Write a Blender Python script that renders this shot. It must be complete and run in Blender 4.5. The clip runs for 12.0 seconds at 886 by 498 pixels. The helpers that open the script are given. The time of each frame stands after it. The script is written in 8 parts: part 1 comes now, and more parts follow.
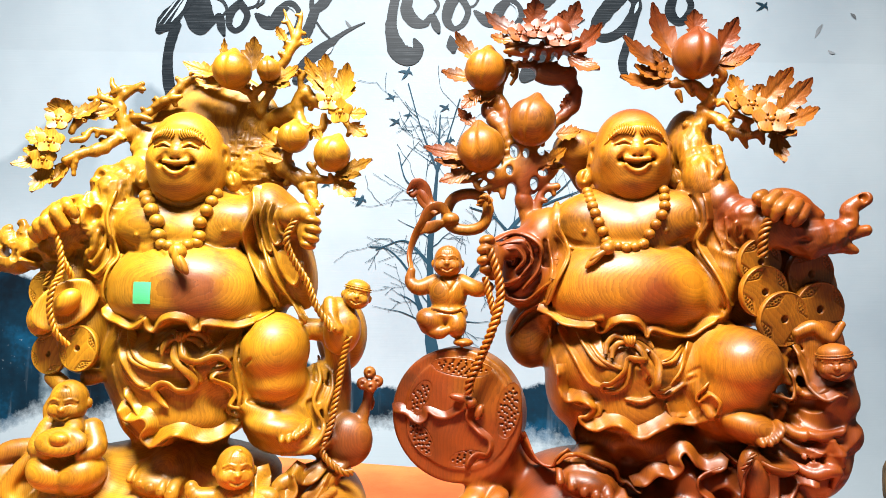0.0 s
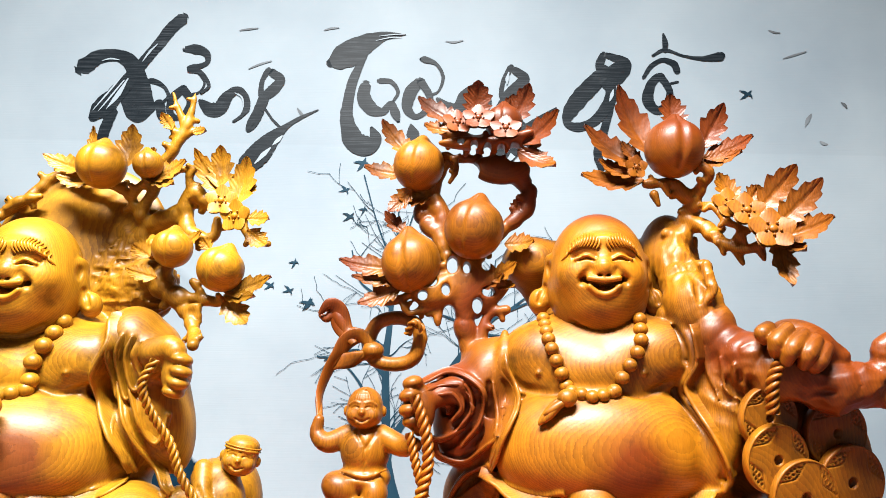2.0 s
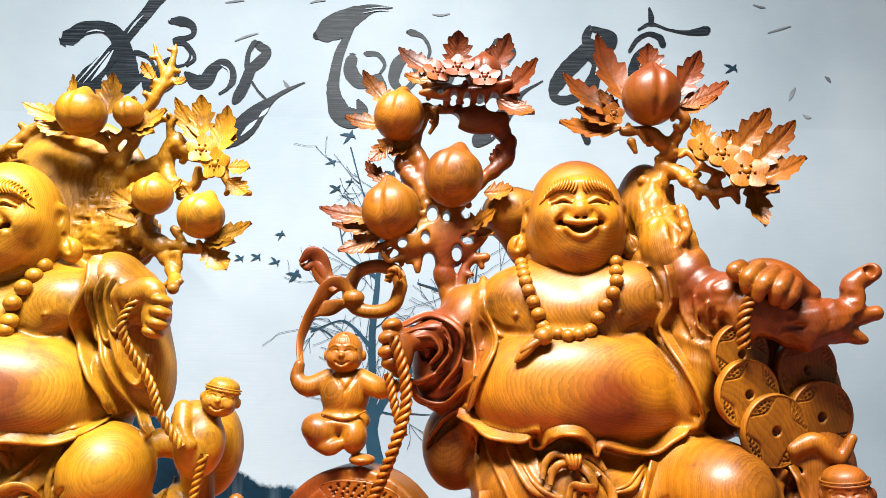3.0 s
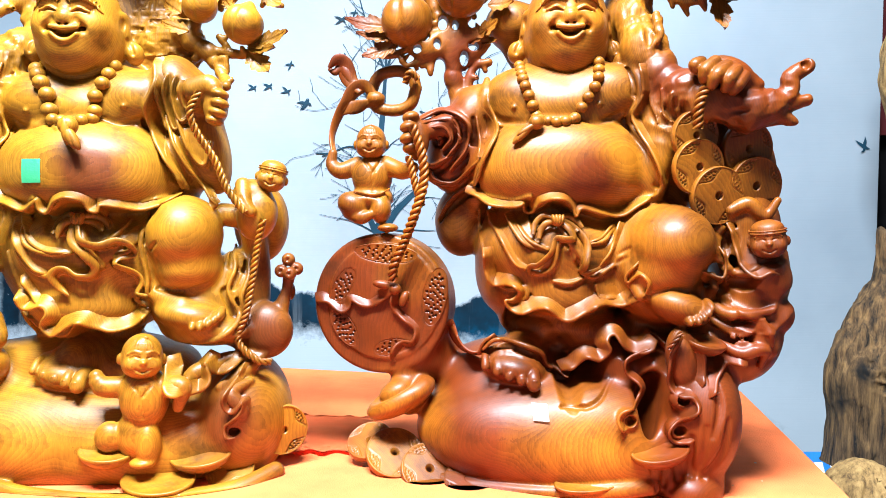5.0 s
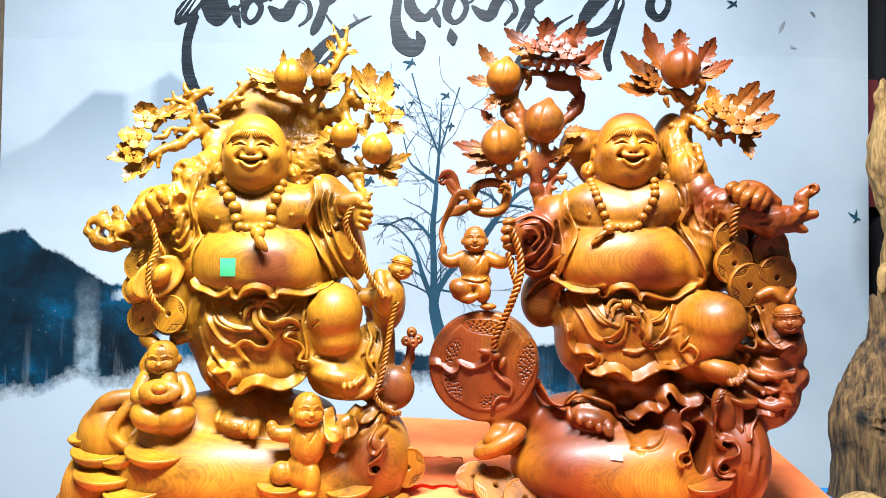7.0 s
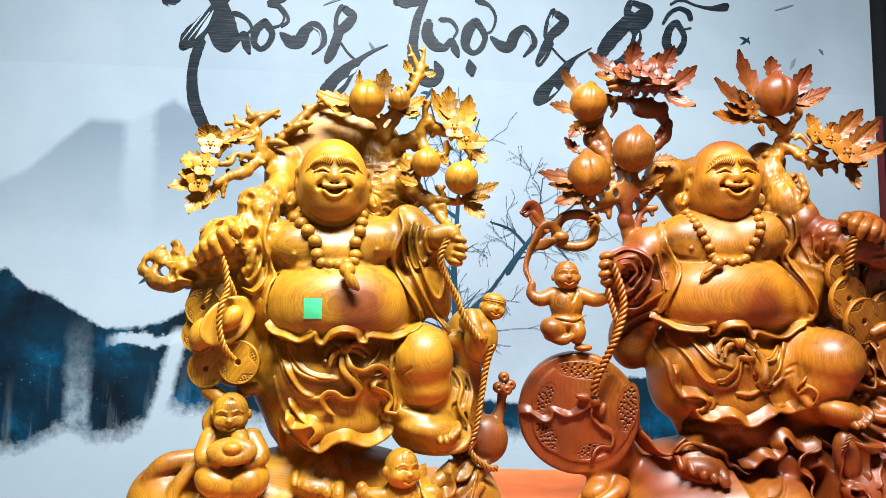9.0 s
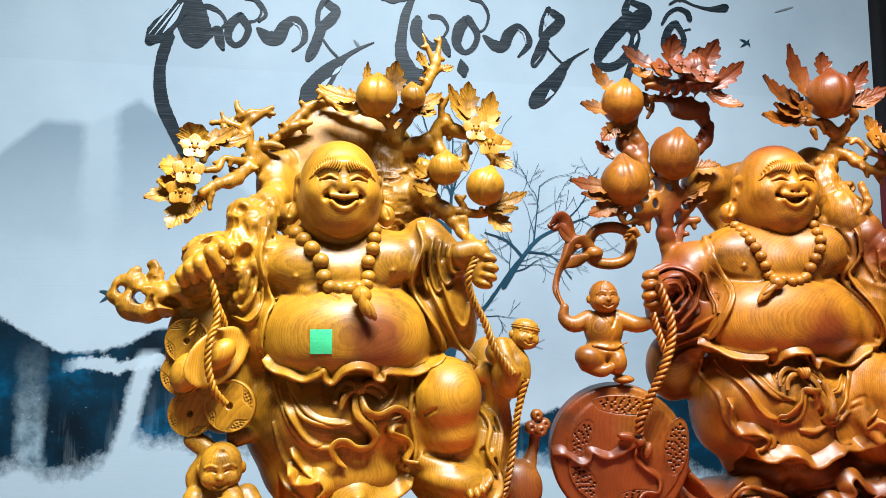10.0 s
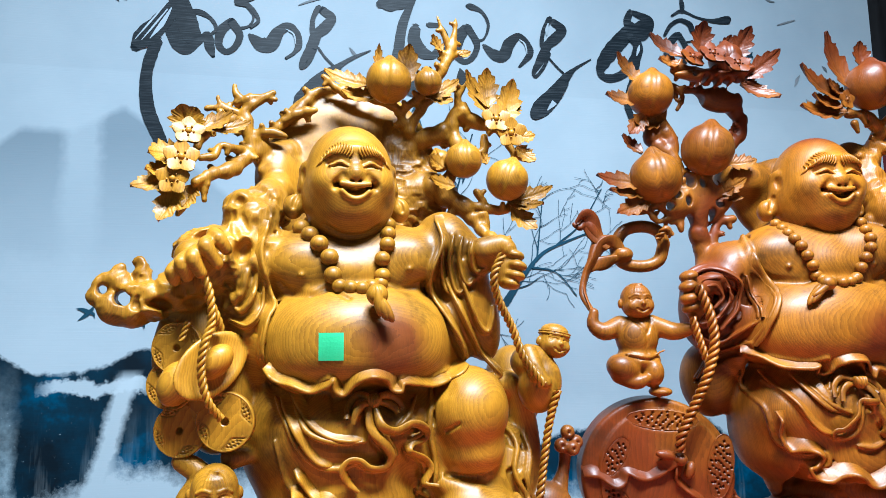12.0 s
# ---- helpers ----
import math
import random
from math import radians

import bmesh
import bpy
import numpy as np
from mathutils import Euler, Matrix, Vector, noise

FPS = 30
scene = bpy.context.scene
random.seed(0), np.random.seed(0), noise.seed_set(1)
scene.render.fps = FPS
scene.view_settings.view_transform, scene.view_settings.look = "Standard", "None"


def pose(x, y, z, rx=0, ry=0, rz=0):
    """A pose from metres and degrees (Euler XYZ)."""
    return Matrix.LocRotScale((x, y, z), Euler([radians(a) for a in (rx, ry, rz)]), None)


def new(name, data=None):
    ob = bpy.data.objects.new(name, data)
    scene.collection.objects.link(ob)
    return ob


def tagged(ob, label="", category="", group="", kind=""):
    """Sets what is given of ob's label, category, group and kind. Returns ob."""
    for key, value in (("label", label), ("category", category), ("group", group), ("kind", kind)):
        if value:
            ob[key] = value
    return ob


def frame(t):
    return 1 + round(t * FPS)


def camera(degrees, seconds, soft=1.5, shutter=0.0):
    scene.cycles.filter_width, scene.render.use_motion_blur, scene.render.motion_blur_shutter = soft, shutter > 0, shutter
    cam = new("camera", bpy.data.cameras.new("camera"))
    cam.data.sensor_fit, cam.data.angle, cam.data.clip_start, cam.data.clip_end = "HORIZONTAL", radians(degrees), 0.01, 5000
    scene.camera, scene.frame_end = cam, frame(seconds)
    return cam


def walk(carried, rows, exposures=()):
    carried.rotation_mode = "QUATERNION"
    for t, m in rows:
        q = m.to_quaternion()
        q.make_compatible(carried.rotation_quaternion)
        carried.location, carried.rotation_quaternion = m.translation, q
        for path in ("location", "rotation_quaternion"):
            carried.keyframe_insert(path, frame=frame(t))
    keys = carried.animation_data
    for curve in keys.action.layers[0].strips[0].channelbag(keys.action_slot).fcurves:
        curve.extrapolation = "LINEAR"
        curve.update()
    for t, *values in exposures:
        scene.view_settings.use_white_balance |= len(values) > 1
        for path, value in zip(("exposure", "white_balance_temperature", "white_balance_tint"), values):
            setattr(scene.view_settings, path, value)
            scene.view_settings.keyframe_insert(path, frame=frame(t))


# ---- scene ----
cam = camera(64.5, 12.0, soft=0.6)
METRES, EYE, TILT, LEAN, TURN = 2.0, 1.27, 3.8, -1.0, 0.0
ROWS = [
    (0.0, 0.0, 0.0, 0.0, -0.0, 0.0, -0.0),
    (0.5, 0.0023, 0.0283, 0.0133, 0.03, 1.04, -0.01),
    (1.0, 0.0188, 0.0723, 0.031, -0.15, 3.51, 0.03),
    (1.5, 0.0429, 0.1208, 0.0455, -0.47, 5.87, 0.04),
    (2.0, 0.0548, 0.1397, 0.0426, -0.72, 6.82, 0.02),
    (2.5, 0.0605, 0.1429, 0.0276, -1.08, 6.84, 0.03),
    (3.0, 0.0642, 0.1389, 0.0082, -1.37, 6.18, 0.09),
    (3.5, 0.0623, 0.1257, -0.0129, -1.69, 3.31, 0.09),
    (5.5, 0.0255, 0.0048, -0.0462, -2.13, -6.42, 0.27),
    (6.0, -0.0074, -0.0204, -0.0308, -2.41, -6.4, 0.2),
    (6.5, -0.0443, -0.0697, -0.0073, -2.55, -5.85, 0.2),
    (7.0, -0.0663, -0.1298, 0.01, -2.52, -2.33, 0.17),
    (7.5, -0.0893, -0.1447, 0.0104, -2.5, 0.17, 0.1),
    (9.5, -0.246, -0.0032, 0.0079, -9.05, 0.74, 0.69),
    (10.0, -0.257, 0.0485, 0.0209, -10.28, 1.21, 0.8),
    (10.5, -0.2641, 0.1082, 0.0357, -11.16, 2.65, 0.88),
    (11.0, -0.2773, 0.1502, 0.0441, -11.51, 3.55, 0.93),
    (11.5, -0.2851, 0.1473, 0.0233, -11.63, 3.69, 0.95),
    (12.0, -0.2751, 0.1127, -0.0029, -11.65, 3.66, 0.98),
]
walk(cam, [(t, pose(0, 0, EYE, TILT, LEAN, TURN) @ pose(METRES * x, METRES * y, METRES * z, 90 + pitch, roll, yaw)) for t, x, y, z, yaw, pitch, roll in ROWS],
     ((0.0, 0.05, 6150, 9), (1.0, 0.0, 6150, 9), (2.0, -0.15, 6150, 9), (3.0, -0.12, 6150, 9), (3.5, 0.0, 6150, 9), (5.5, 0.1, 5150, 7), (6.5, 0.02, 5150, 7), (7.5, 0.15, 5900, 9), (9.5, -0.36, 5500, 4), (10.0, -0.42, 5400, 3), (10.5, -0.5, 5100, 1), (11.0, -0.56, 4900, 1), (12.0, -0.54, 4900, 1)))

# ---------- world and light ----------
world = bpy.data.worlds.new("world")
scene.world = world
world.use_nodes = True
world.node_tree.nodes["Background"].inputs[0].default_value = (0.8, 0.9, 1.0, 1)
world.node_tree.nodes["Background"].inputs[1].default_value = 0.005


def ceiling_panel(x, y, w, d, watts, colour=(1.0, 0.95, 0.88)):
    """A flat lit panel under the ceiling: a housing with an area lamp on its lower side."""
    lamp = bpy.data.lights.new("panel_lamp", "AREA")
    lamp.shape, lamp.size, lamp.size_y, lamp.energy, lamp.color = "RECTANGLE", w, d, watts, colour
    ob = new("panel_lamp", lamp)
    ob.matrix_world = pose(x, y, 3.63)
    return ob


ceiling_panel(-0.25, 0.05, 1.6, 0.5, 590)


# ---------- materials ----------
def material(name, rough=0.5, metal=0.0, coat=0.0, shine=0.5):
    m = bpy.data.materials.new(name)
    m.use_nodes = True
    n = m.node_tree.nodes
    b = n["Principled BSDF"]
    b.inputs["Roughness"].default_value = rough
    b.inputs["Metallic"].default_value = metal
    b.inputs["Coat Weight"].default_value = coat
    b.inputs["Coat Roughness"].default_value = 0.3
    b.inputs["Specular IOR Level"].default_value = shine
    return m, n, m.node_tree.links, b


def node(n, kind, **values):
    o = n.new(kind)
    for key, value in values.items():
        o.inputs[key.replace("_", " ")].default_value = value
    return o


def ramp(n, l, fac, *stops):
    r = n.new("ShaderNodeValToRGB")
    e = r.color_ramp.elements
    while len(e) < len(stops):
        e.new(0.5)
    for k, (p, c) in zip(e, stops):
        k.position, k.color = p, (*c, 1) if len(c) == 3 else c
    l.new(fac, r.inputs[0])
    return r.outputs[0]


def mix(n, l, fac, a, b, blend="MIX"):
    m = n.new("ShaderNodeMix")
    m.data_type, m.blend_type = "RGBA", blend
    for value, slot in ((fac, 0), (a, 6), (b, 7)):
        if isinstance(value, (int, float)):
            m.inputs[slot].default_value = value
        elif isinstance(value, tuple):
            m.inputs[slot].default_value = (*value, 1)
        else:
            l.new(value, m.inputs[slot])
    return m.outputs[2]


def maths(n, l, op, a, b=0.0, clamp=False):
    m = n.new("ShaderNodeMath")
    m.operation, m.use_clamp = op, clamp
    for value, slot in ((a, 0), (b, 1)):
        if isinstance(value, (int, float)):
            m.inputs[slot].default_value = value
        else:
            l.new(value, m.inputs[slot])
    return m.outputs[0]


def place(n, l, scale=(1, 1, 1)):
    c = n.new("ShaderNodeTexCoord")
    m = node(n, "ShaderNodeMapping", Scale=scale)
    l.new(c.outputs["Object"], m.inputs[0])
    return m.outputs[0]


def noise_of(n, l, vec, scale, detail=4.0, rough=0.55):
    t = node(n, "ShaderNodeTexNoise", Scale=scale, Detail=detail, Roughness=rough)
    l.new(vec, t.inputs["Vector"])
    return t.outputs["Fac"]


def bump(n, l, b, height, strength, distance=0.002):
    u = node(n, "ShaderNodeBump", Strength=strength, Distance=distance)
    l.new(height, u.inputs["Height"])
    l.new(u.outputs[0], b.inputs["Normal"])


def plain(name, colour, rough=0.6, spread=0.12, scale=30.0, metal=0.0, relief=0.15, shine=0.5):
    """A surface of one colour with stains and a fine grain."""
    m, n, l, b = material(name, rough, metal, shine=shine)
    v = place(n, l)
    dark = tuple(c * (1 - 2 * spread) for c in colour)
    light = tuple(min(1, c * (1 + spread)) for c in colour)
    f = noise_of(n, l, v, scale * 0.12, 5)
    l.new(ramp(n, l, f, (0.3, dark), (0.7, light)), b.inputs["Base Color"])
    bump(n, l, b, noise_of(n, l, v, scale * 6, 3), relief)
    return m


def carved_wood(name, gold_dark, gold_light, red, heart, reach, spread, red_spots=(), gold_spots=()):
    """Oiled wood: faint growth rings round a leaning axis, fine fibres, darker stains, and red heartwood away from a paler core."""
    m, n, l, b = material(name, 0.5, 0.0, 0.08, 0.32)
    v = place(n, l)
    warp = node(n, "ShaderNodeTexNoise", Scale=5.0, Detail=2.0)
    l.new(v, warp.inputs["Vector"])
    shift = n.new("ShaderNodeVectorMath")
    shift.operation = "MULTIPLY_ADD"
    l.new(warp.outputs["Color"], shift.inputs[0])
    shift.inputs[1].default_value = (0.05, 0.05, 0.05)
    l.new(v, shift.inputs[2])
    tilt = node(n, "ShaderNodeMapping", Rotation=(0.12, 0.05, 0.0), Location=(0.02, -0.32, 0.0))
    l.new(shift.outputs[0], tilt.inputs[0])
    rings = node(n, "ShaderNodeTexWave", Scale=112.0, Distortion=2.6, Detail=3.0, Detail_Scale=1.5, Detail_Roughness=0.6)
    rings.wave_type, rings.rings_direction, rings.wave_profile = "RINGS", "Z", "SAW"
    l.new(tilt.outputs[0], rings.inputs["Vector"])
    years = node(n, "ShaderNodeTexWave", Scale=24.0, Distortion=3.0, Detail=3.0, Detail_Scale=1.2, Detail_Roughness=0.6)
    years.wave_type, years.rings_direction = "RINGS", "Z"
    l.new(tilt.outputs[0], years.inputs["Vector"])
    fibres = noise_of(n, l, place(n, l, (520, 520, 40)), 1.0, 3, 0.6)
    broad = noise_of(n, l, v, 6.5, 4, 0.6)
    here = ramp(n, l, noise_of(n, l, v, 7.0, 3), (0.36, (0.06, 0.06, 0.06)), (0.64, (0.15, 0.15, 0.15)))
    grain = maths(n, l, "ADD", maths(n, l, "MULTIPLY", fibres, 0.22), maths(n, l, "MULTIPLY", broad, 0.78))
    grain = maths(n, l, "ADD", grain, maths(n, l, "MULTIPLY", maths(n, l, "SUBTRACT", rings.outputs["Fac"], 0.5), here))
    grain = maths(n, l, "ADD", grain, maths(n, l, "MULTIPLY", maths(n, l, "SUBTRACT", years.outputs["Fac"], 0.5), 0.045))
    gold = ramp(n, l, grain, (0.28, gold_dark), (0.68, gold_light))
    deep = ramp(n, l, grain, (0.3, tuple(c * 0.42 for c in red)), (0.68, red))
    away = n.new("ShaderNodeVectorMath")
    away.operation = "DISTANCE"
    squash = node(n, "ShaderNodeMapping", Location=tuple(-c for c in heart), Scale=(1, 0.6, 1))
    l.new(n.new("ShaderNodeTexCoord").outputs["Object"], squash.inputs[0])
    l.new(squash.outputs[0], away.inputs[0])
    patchy = maths(n, l, "MULTIPLY", maths(n, l, "SUBTRACT", noise_of(n, l, v, 5.0, 3), 0.5), spread)
    far = maths(n, l, "ADD", away.outputs["Value"], patchy)
    mask = ramp(n, l, far, (reach, (0, 0, 0)), (min(1, reach + 0.2), (1, 1, 1)))
    for spots, end in ((red_spots, 1.0), (gold_spots, 0.0)):
        for spot, size in spots:
            gap = n.new("ShaderNodeVectorMath")
            gap.operation = "DISTANCE"
            l.new(v, gap.inputs[0])
            gap.inputs[1].default_value = spot
            close = maths(n, l, "SUBTRACT", 1.6, maths(n, l, "DIVIDE", maths(n, l, "ADD", gap.outputs["Value"], maths(n, l, "MULTIPLY", patchy, 0.15)), size), True)
            mask = mix(n, l, close, mask, (end, end, end))
    colour = mix(n, l, mask, gold, deep)
    stain = ramp(n, l, noise_of(n, l, v, 9.0, 6, 0.66), (0.56, (0, 0, 0)), (0.7, (0.7, 0.7, 0.7)))
    colour = mix(n, l, stain, colour, tuple(0.35 * c for c in gold_dark), "MIX")
    l.new(colour, b.inputs["Base Color"])
    l.new(ramp(n, l, noise_of(n, l, v, 14, 4), (0.3, (0.38, 0.38, 0.38)), (0.75, (0.52, 0.52, 0.52))), b.inputs["Roughness"])
    b.inputs["Coat Roughness"].default_value = 0.27
    bump(n, l, b, maths(n, l, "ADD", maths(n, l, "MULTIPLY", rings.outputs["Fac"], 0.25), maths(n, l, "MULTIPLY", noise_of(n, l, v, 48, 4), 1.4)), 0.3, 0.0014)
    return m


WOOD_A = carved_wood("golden_wood", (0.095, 0.033, 0.001), (0.45, 0.205, 0.006), (0.17, 0.043, 0.005), (0.0, 0.0, 0.55), 0.6, 0.5, (((0.25, -0.02, 0.24), 0.05), ((0.28, -0.01, 0.33), 0.045), ((0.0, -0.13, 0.5), 0.04), ((-0.36, 0.0, 0.19), 0.06), ((0.2, -0.1, 0.1), 0.07)))
WOOD_B = carved_wood("two_tone_wood", (0.065, 0.018, 0.0008), (0.4, 0.145, 0.0035), (0.16, 0.029, 0.0014), (0.0, 0.0, 0.6), 0.22, 0.35, (((0.035, -0.13, 0.5), 0.04), ((-0.19, 0.0, 0.55), 0.075), ((0.17, -0.12, 0.66), 0.05), ((0.28, -0.14, 0.64), 0.08), ((-0.17, 0.03, 0.72), 0.055), ((-0.09, 0.03, 0.9), 0.05), ((0.015, -0.03, 0.855), 0.045), ((-0.19, -0.01, 0.6), 0.06)), (((-0.26, 0.02, 0.79), 0.06), ((-0.25, 0.04, 0.95), 0.06), ((-0.165, 0.01, 0.84), 0.03), ((0.02, -0.16, 0.06), 0.085), ((-0.27, -0.04, 0.06), 0.08), ((-0.32, 0.01, 0.51), 0.07)))


def weathered_wood(name, pale, mid, black):
    """Split grey-brown driftwood: long cracks, ochre inner wood and charred patches."""
    m, n, l, b = material(name, 0.8, shine=0.25)
    v = place(n, l, (1, 1, 0.1))
    streak = noise_of(n, l, v, 60, 7, 0.75)
    patch = noise_of(n, l, place(n, l), 7, 4, 0.6)
    colour = ramp(n, l, streak, (0.36, black), (0.5, mid), (0.68, pale))
    colour = mix(n, l, ramp(n, l, patch, (0.55, (0, 0, 0)), (0.66, (1, 1, 1))), colour, black)
    colour = mix(n, l, ramp(n, l, noise_of(n, l, place(n, l), 4.3, 3), (0.56, (0, 0, 0)), (0.7, (0.7, 0.7, 0.7))), colour, (0.3, 0.17, 0.05))
    l.new(colour, b.inputs["Base Color"])
    bump(n, l, b, streak, 0.9, 0.006)
    return m


DRIFT = weathered_wood("driftwood", (0.21, 0.125, 0.045), (0.085, 0.05, 0.02), (0.006, 0.006, 0.005))
LOG_END = weathered_wood("fibrous_log", (0.5, 0.33, 0.12), (0.32, 0.2, 0.07), (0.1, 0.06, 0.025))
CLOTH = plain("red_cloth", (0.86, 0.2, 0.055), 0.9, 0.1, 90, relief=0.9, shine=0.2)


def woven_ink():
    """Dark ink on a ribbed cloth: the weave's ribs stay paler, and the brush ran dry in places."""
    m, n, l, b = material("grey_ink", 0.42, shine=0.1)
    ribs = noise_of(n, l, place(n, l, (4, 1, 420)), 1.0, 2)
    dry = noise_of(n, l, place(n, l, (1, 1, 1)), 11.0, 4, 0.6)
    fac = maths(n, l, "MULTIPLY", ramp(n, l, ribs, (0.48, (0, 0, 0)), (0.62, (1, 1, 1))), ramp(n, l, dry, (0.35, (0.25, 0.25, 0.25)), (0.65, (1, 1, 1))))
    l.new(mix(n, l, fac, (0.007, 0.011, 0.015), (0.045, 0.054, 0.063)), b.inputs["Base Color"])
    return m


INK = woven_ink()
PALE_INK = plain("pale_ink", (0.17, 0.19, 0.21), 0.6, 0.3, 40, relief=0.0, shine=0.15)
BARE_CLOTH = plain("bare_cloth", (0.31, 0.37, 0.42), 0.55, 0.08, 30, relief=0.0, shine=0.22)
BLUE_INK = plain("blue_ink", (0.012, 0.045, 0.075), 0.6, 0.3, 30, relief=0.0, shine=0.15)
PLASTER = plain("plaster", (0.13, 0.12, 0.11), 0.9, 0.06, 8)
FLOOR_STONE = plain("floor_stone", (0.09, 0.085, 0.08), 0.5, 0.15, 12)
BLACK = plain("black_cloth", (0.012, 0.012, 0.014), 0.9, 0.2, 20)
TAN = plain("tan_curtain", (0.3, 0.23, 0.16), 0.9, 0.2, 12)
GREEN_PAPER = plain("green_paper", (0.16, 0.78, 0.34), 0.4, 0.05, 50)
WHITE_PAPER = plain("white_paper", (0.82, 0.82, 0.8), 0.7, 0.03, 50)
BLUE_MAT = plain("blue_mat", (0.02, 0.16, 0.5), 0.6, 0.15, 20)
PALE = plain("pale_strip", (0.5, 0.47, 0.3), 0.7, 0.1, 20)
DARK_WOOD = plain("dark_wood", (0.05, 0.032, 0.022), 0.6, 0.25, 15)
RED = plain("red_paint", (0.4, 0.04, 0.02), 0.6, 0.15, 12)
DARK_RED = plain("dark_red_cloth", (0.1, 0.006, 0.009), 0.9, 0.2, 12)


def banner_print():
    """Pale sky, grey far hills, a navy hillside with a waterfall, and mist, in the banner's own metres."""
    m, n, l, b = material("banner_print", 0.55, shine=0.16)
    c = n.new("ShaderNodeTexCoord").outputs["Object"]
    part_of = n.new("ShaderNodeSeparateXYZ")
    l.new(c, part_of.inputs[0])
    x, z = part_of.outputs[0], part_of.outputs[2]
    big = noise_of(n, l, c, 1.3, 5)
    fine = noise_of(n, l, c, 9.0, 6, 0.7)
    tiny = noise_of(n, l, c, 34.0, 5, 0.7)
    ragged = maths(n, l, "SUBTRACT", maths(n, l, "ADD", maths(n, l, "MULTIPLY", fine, 0.6), maths(n, l, "MULTIPLY", tiny, 0.4)), 0.5)
    sky = ramp(n, l, big, (0.3, (0.25, 0.305, 0.355)), (0.7, (0.35, 0.41, 0.455)))
    mist_white = (0.42, 0.49, 0.54)

    def line(*points):
        """A height over x, from points of (x, z)."""
        u = n.new("ShaderNodeFloatCurve")
        curve = u.mapping.curves[0]
        while len(curve.points) < len(points):
            curve.points.new(0.5, 0.5)
        for q, (px, pz) in zip(curve.points, points):
            q.location, q.handle_type = ((px + 1.8) / 3.6, pz / 3.0), "VECTOR"
        u.mapping.update()
        l.new(maths(n, l, "DIVIDE", maths(n, l, "ADD", x, 1.8), 3.6), u.inputs["Value"])
        return maths(n, l, "MULTIPLY", u.outputs[0], 3.0)

    def below(height, soft, rough):
        """1 under the height, with a torn edge."""
        d = maths(n, l, "SUBTRACT", height, z)
        d = maths(n, l, "ADD", d, maths(n, l, "MULTIPLY", ragged, rough))
        return maths(n, l, "DIVIDE", d, soft, True)

    def between(value, low, high, soft):
        """1 where the value lies between low and high, with soft ends."""
        up = maths(n, l, "DIVIDE", maths(n, l, "SUBTRACT", value, low), soft, True)
        down = maths(n, l, "DIVIDE", maths(n, l, "SUBTRACT", high, value), soft, True)
        return maths(n, l, "MULTIPLY", up, down)

    def times(*values):
        out = values[0]
        for value in values[1:]:
            out = maths(n, l, "MULTIPLY", out, value)
        return out

    torn = maths(n, l, "ADD", x, maths(n, l, "MULTIPLY", ragged, 0.08))
    # far grey hills that fade downwards, with a thin fall
    far_hill = below(line((-1.8, 1.69), (-1.74, 1.72), (-1.63, 1.776), (-1.5, 1.9), (-1.415, 1.974), (-1.266, 1.97), (-1.116, 2.06), (-1.036, 2.0), (-0.98, 1.94), (-0.7, 1.7), (-0.3, 1.3), (1.8, 1.2)), 0.03, 0.03)
    fade = maths(n, l, "DIVIDE", maths(n, l, "SUBTRACT", maths(n, l, "ADD", z, maths(n, l, "MULTIPLY", big, 0.2)), 1.62), 0.42, True)
    thin_fall = maths(n, l, "SUBTRACT", 1.0, maths(n, l, "MULTIPLY", between(torn, -1.31, -1.16, 0.04), 0.75))
    sky = mix(n, l, times(far_hill, fade, thin_fall, 0.75), sky, (0.13, 0.175, 0.215))
    haze = below(line((-1.8, 1.62), (-1.3, 1.6), (-0.6, 1.35), (0.0, 1.15), (0.8, 1.05), (1.8, 0.8)), 0.3, 0.3)
    sky = mix(n, l, maths(n, l, "MULTIPLY", haze, 0.5), sky, mist_white)
    # navy hillside
    near = below(line((-1.8, 1.39), (-1.68, 1.413), (-1.61, 1.346), (-1.52, 1.31), (-1.43, 1.25), (-1.33, 1.19), (-1.2, 1.2), (-1.13, 1.22), (-1.04, 1.27), (-0.9, 1.24), (-0.6, 1.1), (-0.4, 0.96), (-0.1, 0.93), (0.2, 0.9), (0.36, 0.96), (0.55, 0.99), (0.9, 1.0), (1.1, 0.85), (1.3, 0.55), (1.8, 0.3)), 0.015, 0.1)
    foot_line = line((-1.8, 0.78), (-1.55, 0.82), (-1.45, 0.88), (-1.36, 0.83), (-1.2, 0.86), (-1.1, 0.95), (-0.9, 0.9), (-0.4, 0.84), (0.0, 0.85), (0.5, 0.77), (0.9, 0.74), (1.8, 0.4))
    foot = maths(n, l, "SUBTRACT", 1.0, below(foot_line, 0.07, 0.22))
    navy = ramp(n, l, noise_of(n, l, c, 3.4, 5, 0.65), (0.36, (0.001, 0.006, 0.012)), (0.54, (0.002, 0.02, 0.04)), (0.7, (0.005, 0.075, 0.16)))
    # a broad translucent fall, a bright one that bends at its foot, and the splash above them
    fall = times(between(torn, -1.475, -1.365, 0.03), below(line((-1.8, 1.24), (1.8, 1.2)), 0.35, 0.1))
    navy = mix(n, l, times(fall, ramp(n, l, noise_of(n, l, c, 14.0, 5, 0.65), (0.38, (0.25, 0.25, 0.25)), (0.62, (0.85, 0.85, 0.85)))), navy, (0.27, 0.35, 0.4))
    bend = maths(n, l, "SUBTRACT", torn, maths(n, l, "MULTIPLY", maths(n, l, "SUBTRACT", z, 1.0), 0.25))
